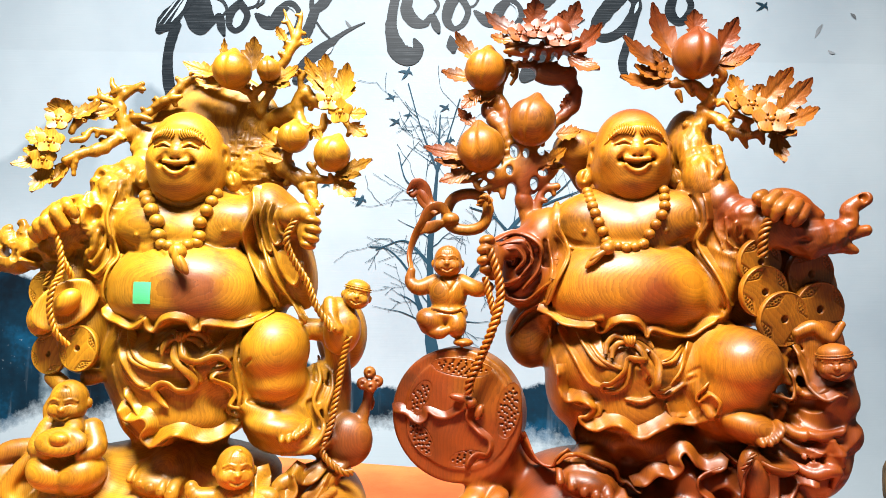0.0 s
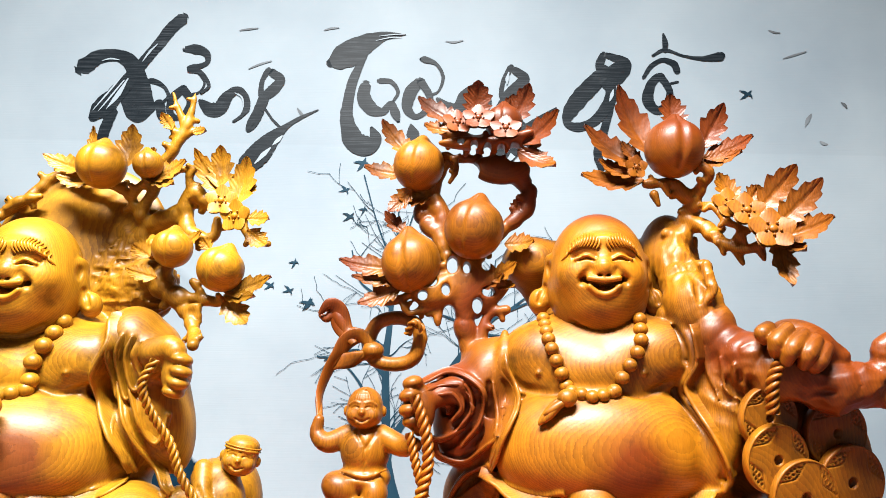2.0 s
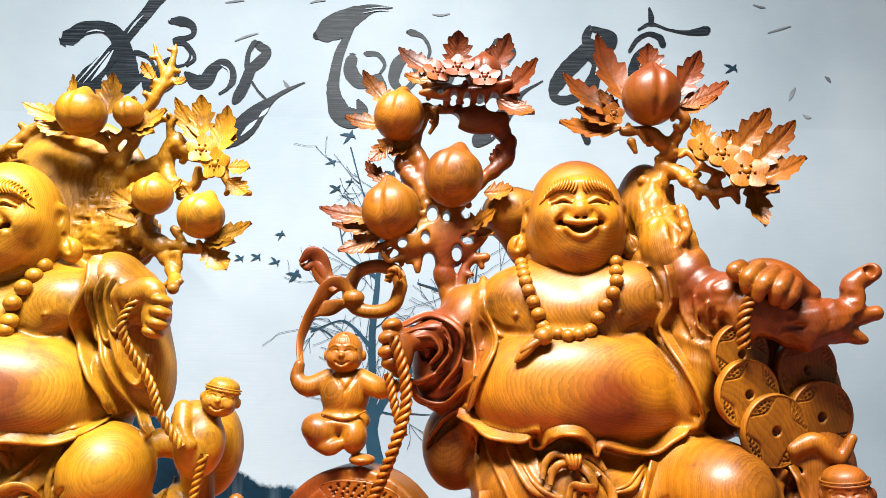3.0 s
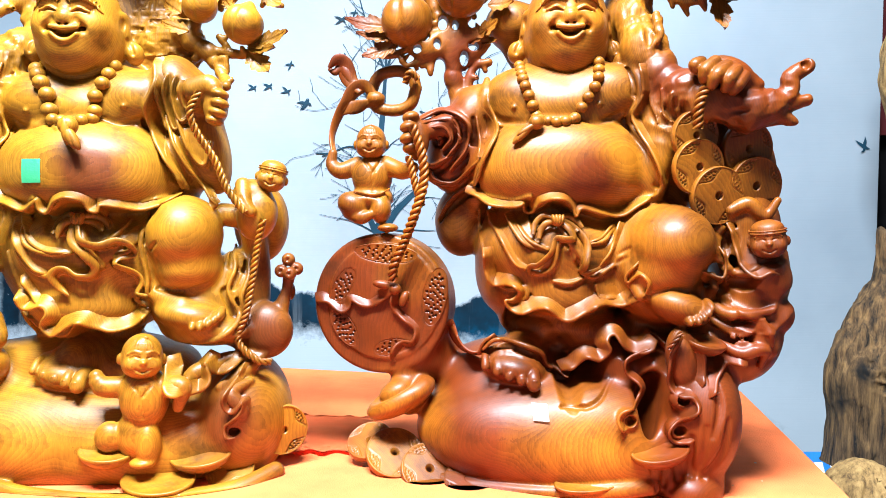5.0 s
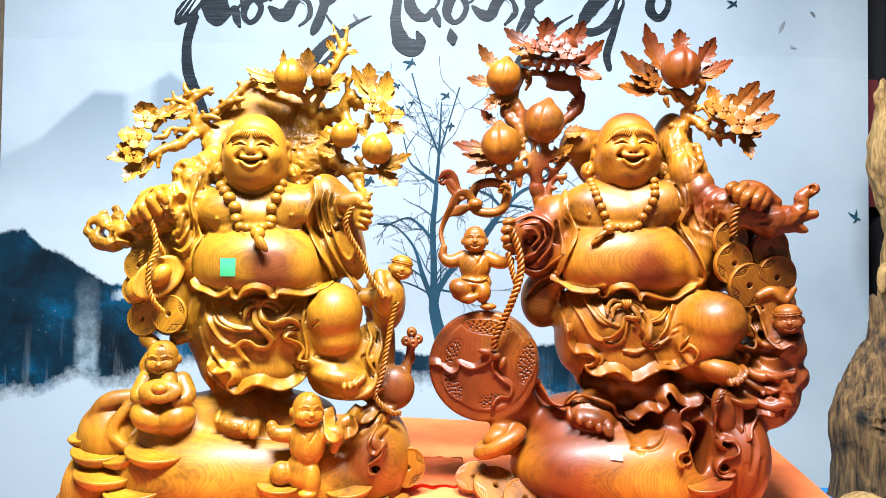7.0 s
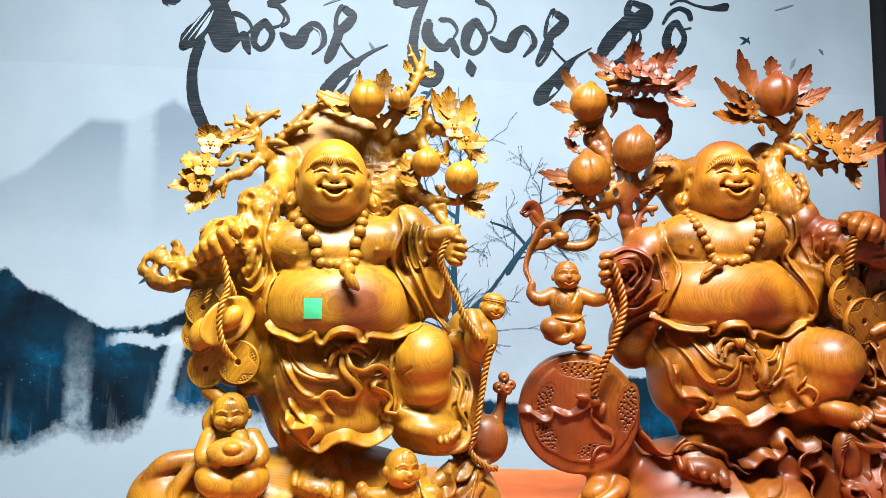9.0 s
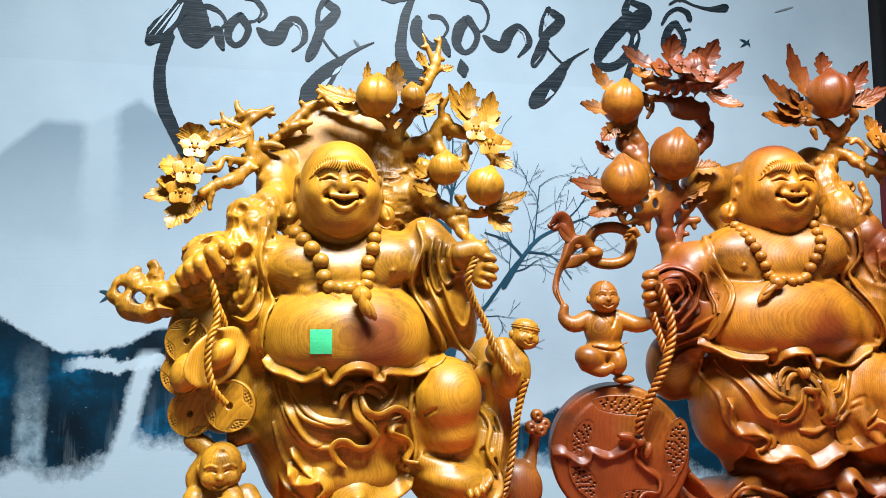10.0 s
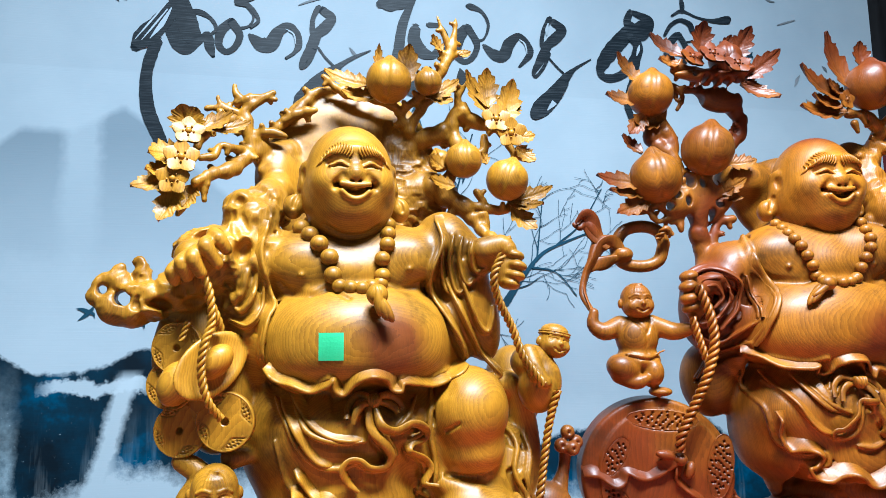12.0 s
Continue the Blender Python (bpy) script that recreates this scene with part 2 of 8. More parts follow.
    bright = times(between(bend, -1.15, -1.07, 0.025), between(z, 0.8, 1.2, 0.03))
    splash = times(between(torn, -1.33, -0.98, 0.05), between(maths(n, l, "ADD", z, maths(n, l, "MULTIPLY", ragged, 0.16)), 1.12, 1.175, 0.012))
    streaks = n.new("ShaderNodeMapping")
    streaks.inputs["Scale"].default_value = (16, 1, 1.4)
    l.new(c, streaks.inputs[0])
    wisps = times(ramp(n, l, noise_of(n, l, streaks.outputs[0], 1.0, 5, 0.6), (0.56, (0, 0, 0)), (0.7, (0.22, 0.22, 0.22))), below(line((-1.8, 1.0), (-1.4, 1.1), (-0.9, 1.1), (1.8, 0.8)), 0.2, 0.1))
    for part_mask in (bright, splash, wisps):
        navy = mix(n, l, maths(n, l, "MULTIPLY", part_mask, 0.85), navy, mist_white)
    sky = mix(n, l, maths(n, l, "MULTIPLY", near, foot), sky, navy)
    # white and dark specks of spray, and the seam between two printed lengths
    specks = times(ramp(n, l, noise_of(n, l, c, 70.0, 3, 0.6), (0.68, (0, 0, 0)), (0.72, (1, 1, 1))), below(line((-1.8, 1.2), (-1.2, 1.1), (-0.9, 0.9), (1.8, 0.7)), 0.1, 0.1))
    sky = mix(n, l, maths(n, l, "MULTIPLY", specks, 0.6), sky, mist_white)
    upper = maths(n, l, "DIVIDE", maths(n, l, "SUBTRACT", z, 2.166), 0.006, True)
    sky = mix(n, l, maths(n, l, "MULTIPLY", upper, 0.07), sky, (0.1, 0.12, 0.14))
    l.new(sky, b.inputs["Base Color"])
    weave = n.new("ShaderNodeMapping")
    weave.inputs["Scale"].default_value = (3, 1, 260)
    l.new(c, weave.inputs[0])
    bump(n, l, b, noise_of(n, l, weave.outputs[0], 1.0, 2), 0.25, 0.001)
    return m


BANNER = banner_print()


# ---------- building helpers ----------
def mesh_of(name, bm, mat, smooth=False):
    me = bpy.data.meshes.new(name)
    bm.to_mesh(me)
    bm.free()
    me.materials.append(mat)
    if smooth:
        me.polygons.foreach_set("use_smooth", [True] * len(me.polygons))
    return me


def part(name, bm, mat, parent, label="", smooth=False):
    ob = new(name, mesh_of(name, bm, mat, smooth))
    ob.parent = parent
    return tagged(ob, label)


def box(bm, x0, x1, y0, y1, z0, z1, bevel=0.0):
    made = bmesh.ops.create_cube(bm, size=1.0)["verts"]
    for v in made:
        v.co = Vector((x0 + (v.co.x + 0.5) * (x1 - x0), y0 + (v.co.y + 0.5) * (y1 - y0), z0 + (v.co.z + 0.5) * (z1 - z0)))
    if bevel:
        bmesh.ops.bevel(bm, geom=list({e for v in made for e in v.link_edges}), offset=bevel, segments=2, affect="EDGES", profile=0.6)
    return bm


def structure(name, mat, label, *size, bevel=0.0):
    ob = new(name, mesh_of(name, box(bmesh.new(), *size, bevel=bevel), mat))
    return tagged(ob, label, name.split("_")[0], kind="structure")


# ---------- the room ----------
structure("floor", FLOOR_STONE, "worn grey stone floor of the workshop", -3.4, 3.4, -3.0, 3.0, -0.1, 0.0)
# Ceiling and walls are unseen additions, their plaster kept dark to cut bounced light.
structure("ceiling", PLASTER, "plain dark grey plaster ceiling, out of view", -3.4, 3.4, -3.0, 3.0, 3.7, 3.8)
structure("wall_back", PLASTER, "dark grey plaster wall hidden behind the banner", -3.4, 3.4, 2.86, 3.0, 0.0, 3.7)
structure("wall_left", PLASTER, "dark grey plaster side wall, out of view", -3.4, -3.26, -3.0, 2.86, 0.0, 3.7)
structure("wall_right", PLASTER, "dark grey plaster side wall, out of view", 3.26, 3.4, -3.0, 2.86, 0.0, 3.7)
structure("wall_front", PLASTER, "dark grey plaster wall facing the banner, out of view", -3.26, 3.26, -3.0, -2.86, 0.0, 3.7)


def brush(bm, *points, y=-0.004):
    """A flat brush stroke through points of (x, z, half width), its edge slightly uneven."""
    p = [Vector(q) for q in points]
    p = [p[0] * 2 - p[1]] + p + [p[-1] * 2 - p[-2]]
    way = []
    for a, b_, c, d in zip(p, p[1:], p[2:], p[3:]):
        for i in range(8):
            t = i / 8
            way.append(0.5 * ((2 * b_) + (c - a) * t + (2 * a - 5 * b_ + 4 * c - d) * t * t + (3 * b_ - a - 3 * c + d) * t ** 3))
    way.append(p[-2])
    rows = []
    for i, q in enumerate(way):
        a, c = way[max(0, i - 1)], way[min(len(way) - 1, i + 1)]
        d = Vector((c.x - a.x, c.y - a.y))
        d = d.normalized() if d.length > 1e-6 else Vector((1, 0))
        w = max(0.0007, q.z)
        e1 = w * (1 + 0.12 * noise.noise((q.x * 60, q.y * 60, 1)))
        e2 = w * (1 + 0.12 * noise.noise((q.x * 60, q.y * 60, 7)))
        rows.append((bm.verts.new((q.x - d.y * e1, y - 0.00004 * i, q.y + d.x * e1)), bm.verts.new((q.x + d.y * e2, y - 0.00004 * i, q.y - d.x * e2))))
    for a, b_ in zip(rows, rows[1:]):
        bm.faces.new((a[0], b_[0], b_[1], a[1]))
    for row, way_point, sign in ((rows[0], way[0], -1), (rows[-1], way[-1], 1)):
        other = way[1] if sign < 0 else way[-2]
        d = Vector((way_point.x - other.x, way_point.y - other.y)).normalized() * max(0.0012, way_point.z)
        mid = [bm.verts.new((way_point.x + d.x * math.cos(k) + sign * -d.y * math.sin(k), y + 0.0003, way_point.y + d.y * math.cos(k) + sign * d.x * math.sin(k))) for k in (-0.8, 0.0, 0.8)]
        bm.faces.new([row[0], *(mid if sign < 0 else mid[::-1]), row[1]])
    return bm


banner = new("banner", mesh_of("banner", box(bmesh.new(), -1.775, 1.775, -0.001, 0.004, 0.035, 3.05), BANNER))
banner.location = (0, 2.598, 0)
tagged(banner, "large printed fabric banner, misty mountains, lettering and a bare tree", "banner")


def glyph(name, *strokes):
    bm = bmesh.new()
    for i, s in enumerate(strokes):
        brush(bm, *[(x, z, w * 1.08) for x, z, w in s], y=-0.0032 - 0.0006 * i)
    return part(name, bm, INK, banner, "dark grey brush-written " + name.replace("_", " "))


# the words of the workshop's sign, letter by letter
glyph("letter_x_capital", ((-1.144, 2.438, 0.0304), (-1.092, 2.477, 0.0247), (-1.022, 2.483, 0.0209), (-0.972, 2.448, 0.0266), (-0.937, 2.363, 0.0323), (-0.912, 2.300, 0.0285)), ((-0.812, 2.631, 0.0209), (-0.849, 2.590, 0.0209), (-0.894, 2.520, 0.0190), (-0.944, 2.448, 0.0190), (-1.001, 2.362, 0.0266), (-1.064, 2.287, 0.0323), (-1.090, 2.253, 0.0152)),
      ((-1.027, 2.279, 0.0192), (-1.050, 2.180, 0.0173), (-1.052, 2.103, 0.0192), (-1.039, 2.027, 0.0211), (-1.007, 1.953, 0.0192), (-0.966, 1.860, 0.0134)))
glyph("letter_u_horn", ((-0.984, 2.341, 0.0230), (-0.955, 2.274, 0.0230), (-0.928, 2.256, 0.0173), (-0.893, 2.284, 0.0096), (-0.866, 2.310, 0.0134), (-0.856, 2.271, 0.0153), (-0.844, 2.238, 0.0058)), ((-0.928, 2.384, 0.0058), (-0.896, 2.391, 0.0096), (-0.855, 2.370, 0.0058), (-0.837, 2.335, 0.0058), (-0.857, 2.310, 0.0038)))
glyph("letter_o_horn_hook", ((-0.788, 2.365, 0.0134), (-0.821, 2.329, 0.0153), (-0.827, 2.282, 0.0115), (-0.804, 2.256, 0.0096), (-0.774, 2.276, 0.0096), (-0.760, 2.321, 0.0115), (-0.788, 2.365, 0.0134)), ((-0.766, 2.341, 0.0058), (-0.729, 2.355, 0.0038), (-0.716, 2.391, 0.0038), (-0.743, 2.429, 0.0038)),
      ((-0.793, 2.513, 0.0095), (-0.756, 2.514, 0.0171), (-0.715, 2.496, 0.0114), (-0.716, 2.459, 0.0076), (-0.771, 2.439, 0.0114), (-0.730, 2.425, 0.0076), (-0.699, 2.378, 0.0057), (-0.724, 2.348, 0.0038)))
glyph("letter_n", ((-0.724, 2.319, 0.0096), (-0.690, 2.292, 0.0230), (-0.656, 2.294, 0.0230), (-0.634, 2.336, 0.0192), (-0.597, 2.365, 0.0115), (-0.568, 2.341, 0.0096), (-0.562, 2.300, 0.0115), (-0.577, 2.269, 0.0058), (-0.605, 2.247, 0.0038)))
glyph("letter_g", ((-0.496, 2.442, 0.0096), (-0.515, 2.396, 0.0077), (-0.512, 2.344, 0.0115), (-0.481, 2.361, 0.0192), (-0.451, 2.404, 0.0153), (-0.482, 2.433, 0.0134)), ((-0.501, 2.345, 0.0173), (-0.519, 2.293, 0.0173), (-0.548, 2.240, 0.0096), (-0.551, 2.216, 0.0058), (-0.528, 2.236, 0.0058), (-0.508, 2.284, 0.0077)), ((-0.496, 2.294, 0.0038), (-0.471, 2.259, 0.0038), (-0.445, 2.233, 0.0038)),
      ((-0.314, 2.296, 0.0019), (-0.373, 2.266, 0.0058), (-0.422, 2.232, 0.0096), (-0.470, 2.184, 0.0268), (-0.506, 2.136, 0.0364), (-0.544, 2.094, 0.0326), (-0.566, 2.067, 0.0153)))
glyph("letter_t_capital", ((-0.016, 2.586, 0.0019), (-0.087, 2.580, 0.0152), (-0.157, 2.548, 0.0342), (-0.217, 2.508, 0.0455), (-0.258, 2.481, 0.0323), (-0.278, 2.472, 0.0152)), ((-0.150, 2.518, 0.0057), (-0.193, 2.420, 0.0152), (-0.210, 2.335, 0.0171), (-0.212, 2.262, 0.0228), (-0.185, 2.189, 0.0342), (-0.145, 2.170, 0.0342), (-0.112, 2.195, 0.0228), (-0.125, 2.234, 0.0057)))
glyph("letter_u_horn", ((-0.152, 2.393, 0.0171), (-0.157, 2.347, 0.0228), (-0.130, 2.305, 0.0228), (-0.089, 2.295, 0.0133), (-0.060, 2.323, 0.0114), (-0.043, 2.286, 0.0152), (-0.033, 2.261, 0.0057)), ((-0.103, 2.409, 0.0095), (-0.062, 2.406, 0.0076), (-0.037, 2.370, 0.0057), (-0.052, 2.336, 0.0038)))
glyph("letter_o_horn_dot", ((0.038, 2.410, 0.0152), (0.009, 2.371, 0.0209), (-0.004, 2.312, 0.0171), (0.025, 2.279, 0.0095), (0.060, 2.300, 0.0095), (0.075, 2.351, 0.0114), (0.042, 2.410, 0.0133)), ((0.069, 2.360, 0.0057), (0.103, 2.373, 0.0038), (0.120, 2.427, 0.0057), (0.097, 2.475, 0.0057), (0.057, 2.492, 0.0114), (0.041, 2.494, 0.0057)), ((0.011, 2.249, 0.0038), (0.018, 2.216, 0.0209), (0.023, 2.191, 0.0095)))
glyph("letter_n", ((0.103, 2.345, 0.0077), (0.139, 2.315, 0.0192), (0.175, 2.313, 0.0211), (0.200, 2.362, 0.0192), (0.237, 2.391, 0.0115), (0.271, 2.363, 0.0096), (0.277, 2.324, 0.0115), (0.235, 2.274, 0.0038)))
glyph("letter_g", ((0.360, 2.470, 0.0115), (0.332, 2.415, 0.0077), (0.328, 2.360, 0.0096), (0.369, 2.385, 0.0192), (0.406, 2.429, 0.0173), (0.375, 2.458, 0.0134)), ((0.346, 2.361, 0.0173), (0.318, 2.305, 0.0153), (0.290, 2.254, 0.0077), (0.301, 2.242, 0.0058), (0.333, 2.284, 0.0058), (0.352, 2.333, 0.0077)), ((0.349, 2.318, 0.0038), (0.377, 2.287, 0.0038), (0.409, 2.257, 0.0038)),
      ((0.518, 2.322, 0.0019), (0.454, 2.281, 0.0058), (0.415, 2.242, 0.0153), (0.363, 2.189, 0.0153), (0.306, 2.126, 0.0211), (0.288, 2.091, 0.0134), (0.328, 2.108, 0.0134), (0.377, 2.162, 0.0134), (0.414, 2.224, 0.0115)))
glyph("letter_g_capital", ((0.689, 2.526, 0.0114), (0.676, 2.480, 0.0171), (0.720, 2.445, 0.0342), (0.757, 2.486, 0.0285), (0.738, 2.510, 0.0152), (0.697, 2.524, 0.0095)), ((0.679, 2.444, 0.0266), (0.621, 2.383, 0.0285), (0.572, 2.319, 0.0247), (0.555, 2.270, 0.0133), (0.589, 2.252, 0.0152), (0.639, 2.268, 0.0152), (0.690, 2.321, 0.0190), (0.714, 2.385, 0.0190), (0.687, 2.423, 0.0152)), ((0.717, 2.353, 0.0095), (0.689, 2.258, 0.0133), (0.661, 2.164, 0.0152), (0.671, 2.103, 0.0114)))
glyph("letter_o_circumflex_tilde", ((0.886, 2.448, 0.0133), (0.856, 2.418, 0.0152), (0.842, 2.356, 0.0190), (0.871, 2.320, 0.0152), (0.902, 2.336, 0.0133), (0.920, 2.389, 0.0114), (0.890, 2.448, 0.0133)), ((0.915, 2.419, 0.0038), (0.950, 2.428, 0.0038)), ((0.829, 2.441, 0.0057), (0.857, 2.484, 0.0076), (0.898, 2.509, 0.0076), (0.938, 2.496, 0.0114), (0.949, 2.469, 0.0114)), ((0.864, 2.525, 0.0038), (0.910, 2.548, 0.0057), (0.974, 2.527, 0.0038), (1.041, 2.518, 0.0076), (1.098, 2.526, 0.0152), (1.113, 2.532, 0.0114)), ((0.906, 2.609, 0.0038), (0.911, 2.578, 0.0095), (0.910, 2.548, 0.0095)))


def dry_streak(*points):
    """A slit in the ink where the brush ran dry and the cloth shows."""
    return part("dry_streak", brush(bmesh.new(), *points, y=-0.0068), BARE_CLOTH, banner)


dry_streak((-0.432, 2.198, 0.002), (-0.446, 2.182, 0.007), (-0.462, 2.165, 0.002))
dry_streak((-0.47, 2.154, 0.002), (-0.492, 2.13, 0.008), (-0.52, 2.097, 0.002))
dry_streak((0.398, 2.19, 0.002), (0.37, 2.15, 0.011), (0.338, 2.112, 0.002))
dry_streak((-1.092, 2.278, 0.001), (-1.045, 2.345, 0.003), (-0.998, 2.412, 0.001))
dry_streak((-1.072, 2.276, 0.001), (-1.035, 2.33, 0.003), (-0.995, 2.39, 0.002))
dry_streak((-1.046, 2.284, 0.001), (-1.012, 2.335, 0.008), (-0.982, 2.396, 0.002))
dry_streak((-0.938, 2.462, 0.001), (-0.915, 2.5, 0.004), (-0.89, 2.53, 0.001))
dry_streak((-1.08, 2.462, 0.001), (-1.05, 2.47, 0.003), (-1.02, 2.466, 0.001))
dry_streak((-0.606, 2.352, 0.001), (-0.58, 2.335, 0.003), (-0.572, 2.3, 0.001))
dry_streak((0.236, 2.38, 0.001), (0.258, 2.362, 0.003), (0.266, 2.325, 0.001))
dry_streak((-0.11, 2.577, 0.001), (-0.06, 2.584, 0.002), (-0.02, 2.586, 0.001))
dry_streak((-0.12, 2.56, 0.001), (-0.07, 2.572, 0.002), (-0.03, 2.574, 0.001))
dry_streak((0.72, 2.392, 0.002), (0.714, 2.372, 0.006), (0.706, 2.35, 0.002))
dry_streak((0.345, 2.405, 0.002), (0.346, 2.425, 0.006), (0.352, 2.45, 0.002))


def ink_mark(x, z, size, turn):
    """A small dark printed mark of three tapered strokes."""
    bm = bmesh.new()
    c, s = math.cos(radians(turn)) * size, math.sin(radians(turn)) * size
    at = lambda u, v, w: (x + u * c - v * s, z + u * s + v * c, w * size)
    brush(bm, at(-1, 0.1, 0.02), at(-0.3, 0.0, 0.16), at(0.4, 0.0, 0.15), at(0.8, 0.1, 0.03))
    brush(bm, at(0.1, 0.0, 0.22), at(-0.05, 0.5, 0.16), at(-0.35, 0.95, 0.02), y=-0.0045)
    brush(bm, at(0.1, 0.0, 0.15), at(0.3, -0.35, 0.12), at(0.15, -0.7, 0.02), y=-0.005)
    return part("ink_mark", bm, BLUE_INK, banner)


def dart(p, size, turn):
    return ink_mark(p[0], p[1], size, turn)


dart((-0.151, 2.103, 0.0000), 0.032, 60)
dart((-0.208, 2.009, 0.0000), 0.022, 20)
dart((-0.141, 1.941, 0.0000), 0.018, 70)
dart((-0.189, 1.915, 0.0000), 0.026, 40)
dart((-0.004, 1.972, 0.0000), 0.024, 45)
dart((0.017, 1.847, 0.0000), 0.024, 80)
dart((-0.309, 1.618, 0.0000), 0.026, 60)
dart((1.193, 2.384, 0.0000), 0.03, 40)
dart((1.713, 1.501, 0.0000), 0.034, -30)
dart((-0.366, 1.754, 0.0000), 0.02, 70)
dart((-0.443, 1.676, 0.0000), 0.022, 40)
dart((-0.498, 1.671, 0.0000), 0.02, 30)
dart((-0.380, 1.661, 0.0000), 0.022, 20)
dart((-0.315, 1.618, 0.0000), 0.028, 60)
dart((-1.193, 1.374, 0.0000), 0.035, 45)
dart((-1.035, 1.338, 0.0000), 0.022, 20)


def fleck(*points):
    """A short pale grey brush fleck on the banner."""
    return part("ink_fleck", brush(bmesh.new(), *points), PALE_INK, banner)


fleck((1.333, 2.525, 0.0019), (1.374, 2.539, 0.0037), (1.416, 2.553, 0.0019))
fleck((1.390, 2.271, 0.0019), (1.402, 2.296, 0.0074), (1.416, 2.318, 0.0019))
fleck((1.526, 2.363, 0.0019), (1.537, 2.354, 0.0056), (1.544, 2.342, 0.0019))
fleck((-0.564, 2.444, 0.0019), (-0.526, 2.462, 0.0037), (-0.487, 2.475, 0.0019))
fleck((-0.606, 2.589, 0.0019), (-0.577, 2.594, 0.0037), (-0.543, 2.599, 0.0019))
fleck((-0.307, 2.596, 0.0019), (-0.283, 2.604, 0.0037), (-0.255, 2.607, 0.0019))
fleck((-0.386, 2.301, 0.0019), (-0.374, 2.284, 0.0056), (-0.361, 2.272, 0.0019))
fleck((0.128, 2.564, 0.0019), (0.156, 2.561, 0.0037), (0.188, 2.568, 0.0019))
fleck((1.287, 2.633, 0.0019), (1.307, 2.625, 0.0037), (1.327, 2.623, 0.0019))
fleck((1.438, 2.218, 0.0019), (1.449, 2.210, 0.0056), (1.463, 2.208, 0.0019))


def printed_tree():
    bm = bmesh.new()
    rng = random.Random(5)
    count = [0]

    def twig(x, z, angle, length, width, depth):
        pts, a = [(x, z, width)], angle
        for i in range(4):
            a += rng.uniform(-0.3, 0.3)
            x, z = x + math.cos(a) * length / 4, z + math.sin(a) * length / 4
            pts.append((x, z, width * (1 - 0.22 * (i + 1))))
        count[0] += 1
        brush(bm, *pts, y=-0.003 - 0.00001 * count[0])
        if depth > 0:
            for k in range(rng.randint(1, 3)):
                q = pts[rng.randint(1, 4)]
                twig(q[0], q[1], a + rng.choice((-1, 1)) * rng.uniform(0.35, 1.0), length * rng.uniform(0.45, 0.75), q[2] * 0.5, depth - 1)

    def limb(*pts, n=6, reach=0.28):
        count[0] += 1
        brush(bm, *pts, y=-0.003 - 0.00001 * count[0])
        for i in range(n):
            k = rng.randint(1, len(pts) - 1)
            a, q = pts[k - 1], pts[k]
            f = rng.random()
            x, z = a[0] + (q[0] - a[0]) * f, a[1] + (q[1] - a[1]) * f
            angle = math.atan2(q[1] - a[1], q[0] - a[0]) + rng.choice((-1, 1)) * rng.uniform(0.4, 1.1)
            twig(x, z, angle, reach * rng.uniform(0.6, 1.1), max(0.0014, q[2] * 0.3), 2)

    limb((-0.008, 0.966, 0.0278), (-0.042, 1.103, 0.0209), (-0.044, 1.241, 0.0139), (-0.051, 1.427, 0.0116), (-0.041, 1.567, 0.0093), (-0.029, 1.756, 0.0046), (-0.022, 1.946, 0.0023), n=7, reach=0.2)
    limb((-0.038, 1.160, 0.0139), (0.012, 1.242, 0.0116), (0.100, 1.336, 0.0070), (0.204, 1.477, 0.0046), (0.309, 1.585, 0.0023), n=6, reach=0.22)
    limb((-0.045, 1.126, 0.0116), (-0.090, 1.240, 0.0093), (-0.129, 1.356, 0.0046), (-0.204, 1.436, 0.0023), (-0.274, 1.446, 0.0023), n=4, reach=0.2)
    limb((-0.048, 1.380, 0.0070), (-0.112, 1.449, 0.0046), (-0.158, 1.471, 0.0023), (-0.251, 1.435, 0.0023), n=3, reach=0.2)
    limb((-0.041, 1.614, 0.0070), (-0.103, 1.660, 0.0046), (-0.150, 1.706, 0.0023), (-0.175, 1.800, 0.0023), n=3, reach=0.2)
    limb((-0.029, 1.732, 0.0046), (0.012, 1.875, 0.0023), (0.051, 2.008, 0.0023), n=2, reach=0.15)
    limb((-0.029, 1.732, 0.0046), (-0.094, 1.897, 0.0023), (-0.144, 2.063, 0.0023), n=3, reach=0.15)
    limb((0.162, 1.399, 0.0096), (0.237, 1.510, 0.0077), (0.302, 1.581, 0.0058), (0.388, 1.623, 0.0038), (0.498, 1.666, 0.0019), n=5, reach=0.22)
    limb((0.237, 1.510, 0.0058), (0.176, 1.570, 0.0038), (0.094, 1.600, 0.0019), n=3, reach=0.15)
    limb((0.280, 1.561, 0.0038), (0.294, 1.673, 0.0019), (0.307, 1.776, 0.0019), n=3, reach=0.15)
    limb((0.356, 1.612, 0.0038), (0.456, 1.696, 0.0019), (0.537, 1.823, 0.0019), n=3, reach=0.15)
    limb((0.258, 1.531, 0.0038), (0.353, 1.511, 0.0019), (0.425, 1.430, 0.0019), n=2, reach=0.15)
    return part("printed_tree", bm, BLUE_INK, banner, "bare dark blue printed tree")


printed_tree()

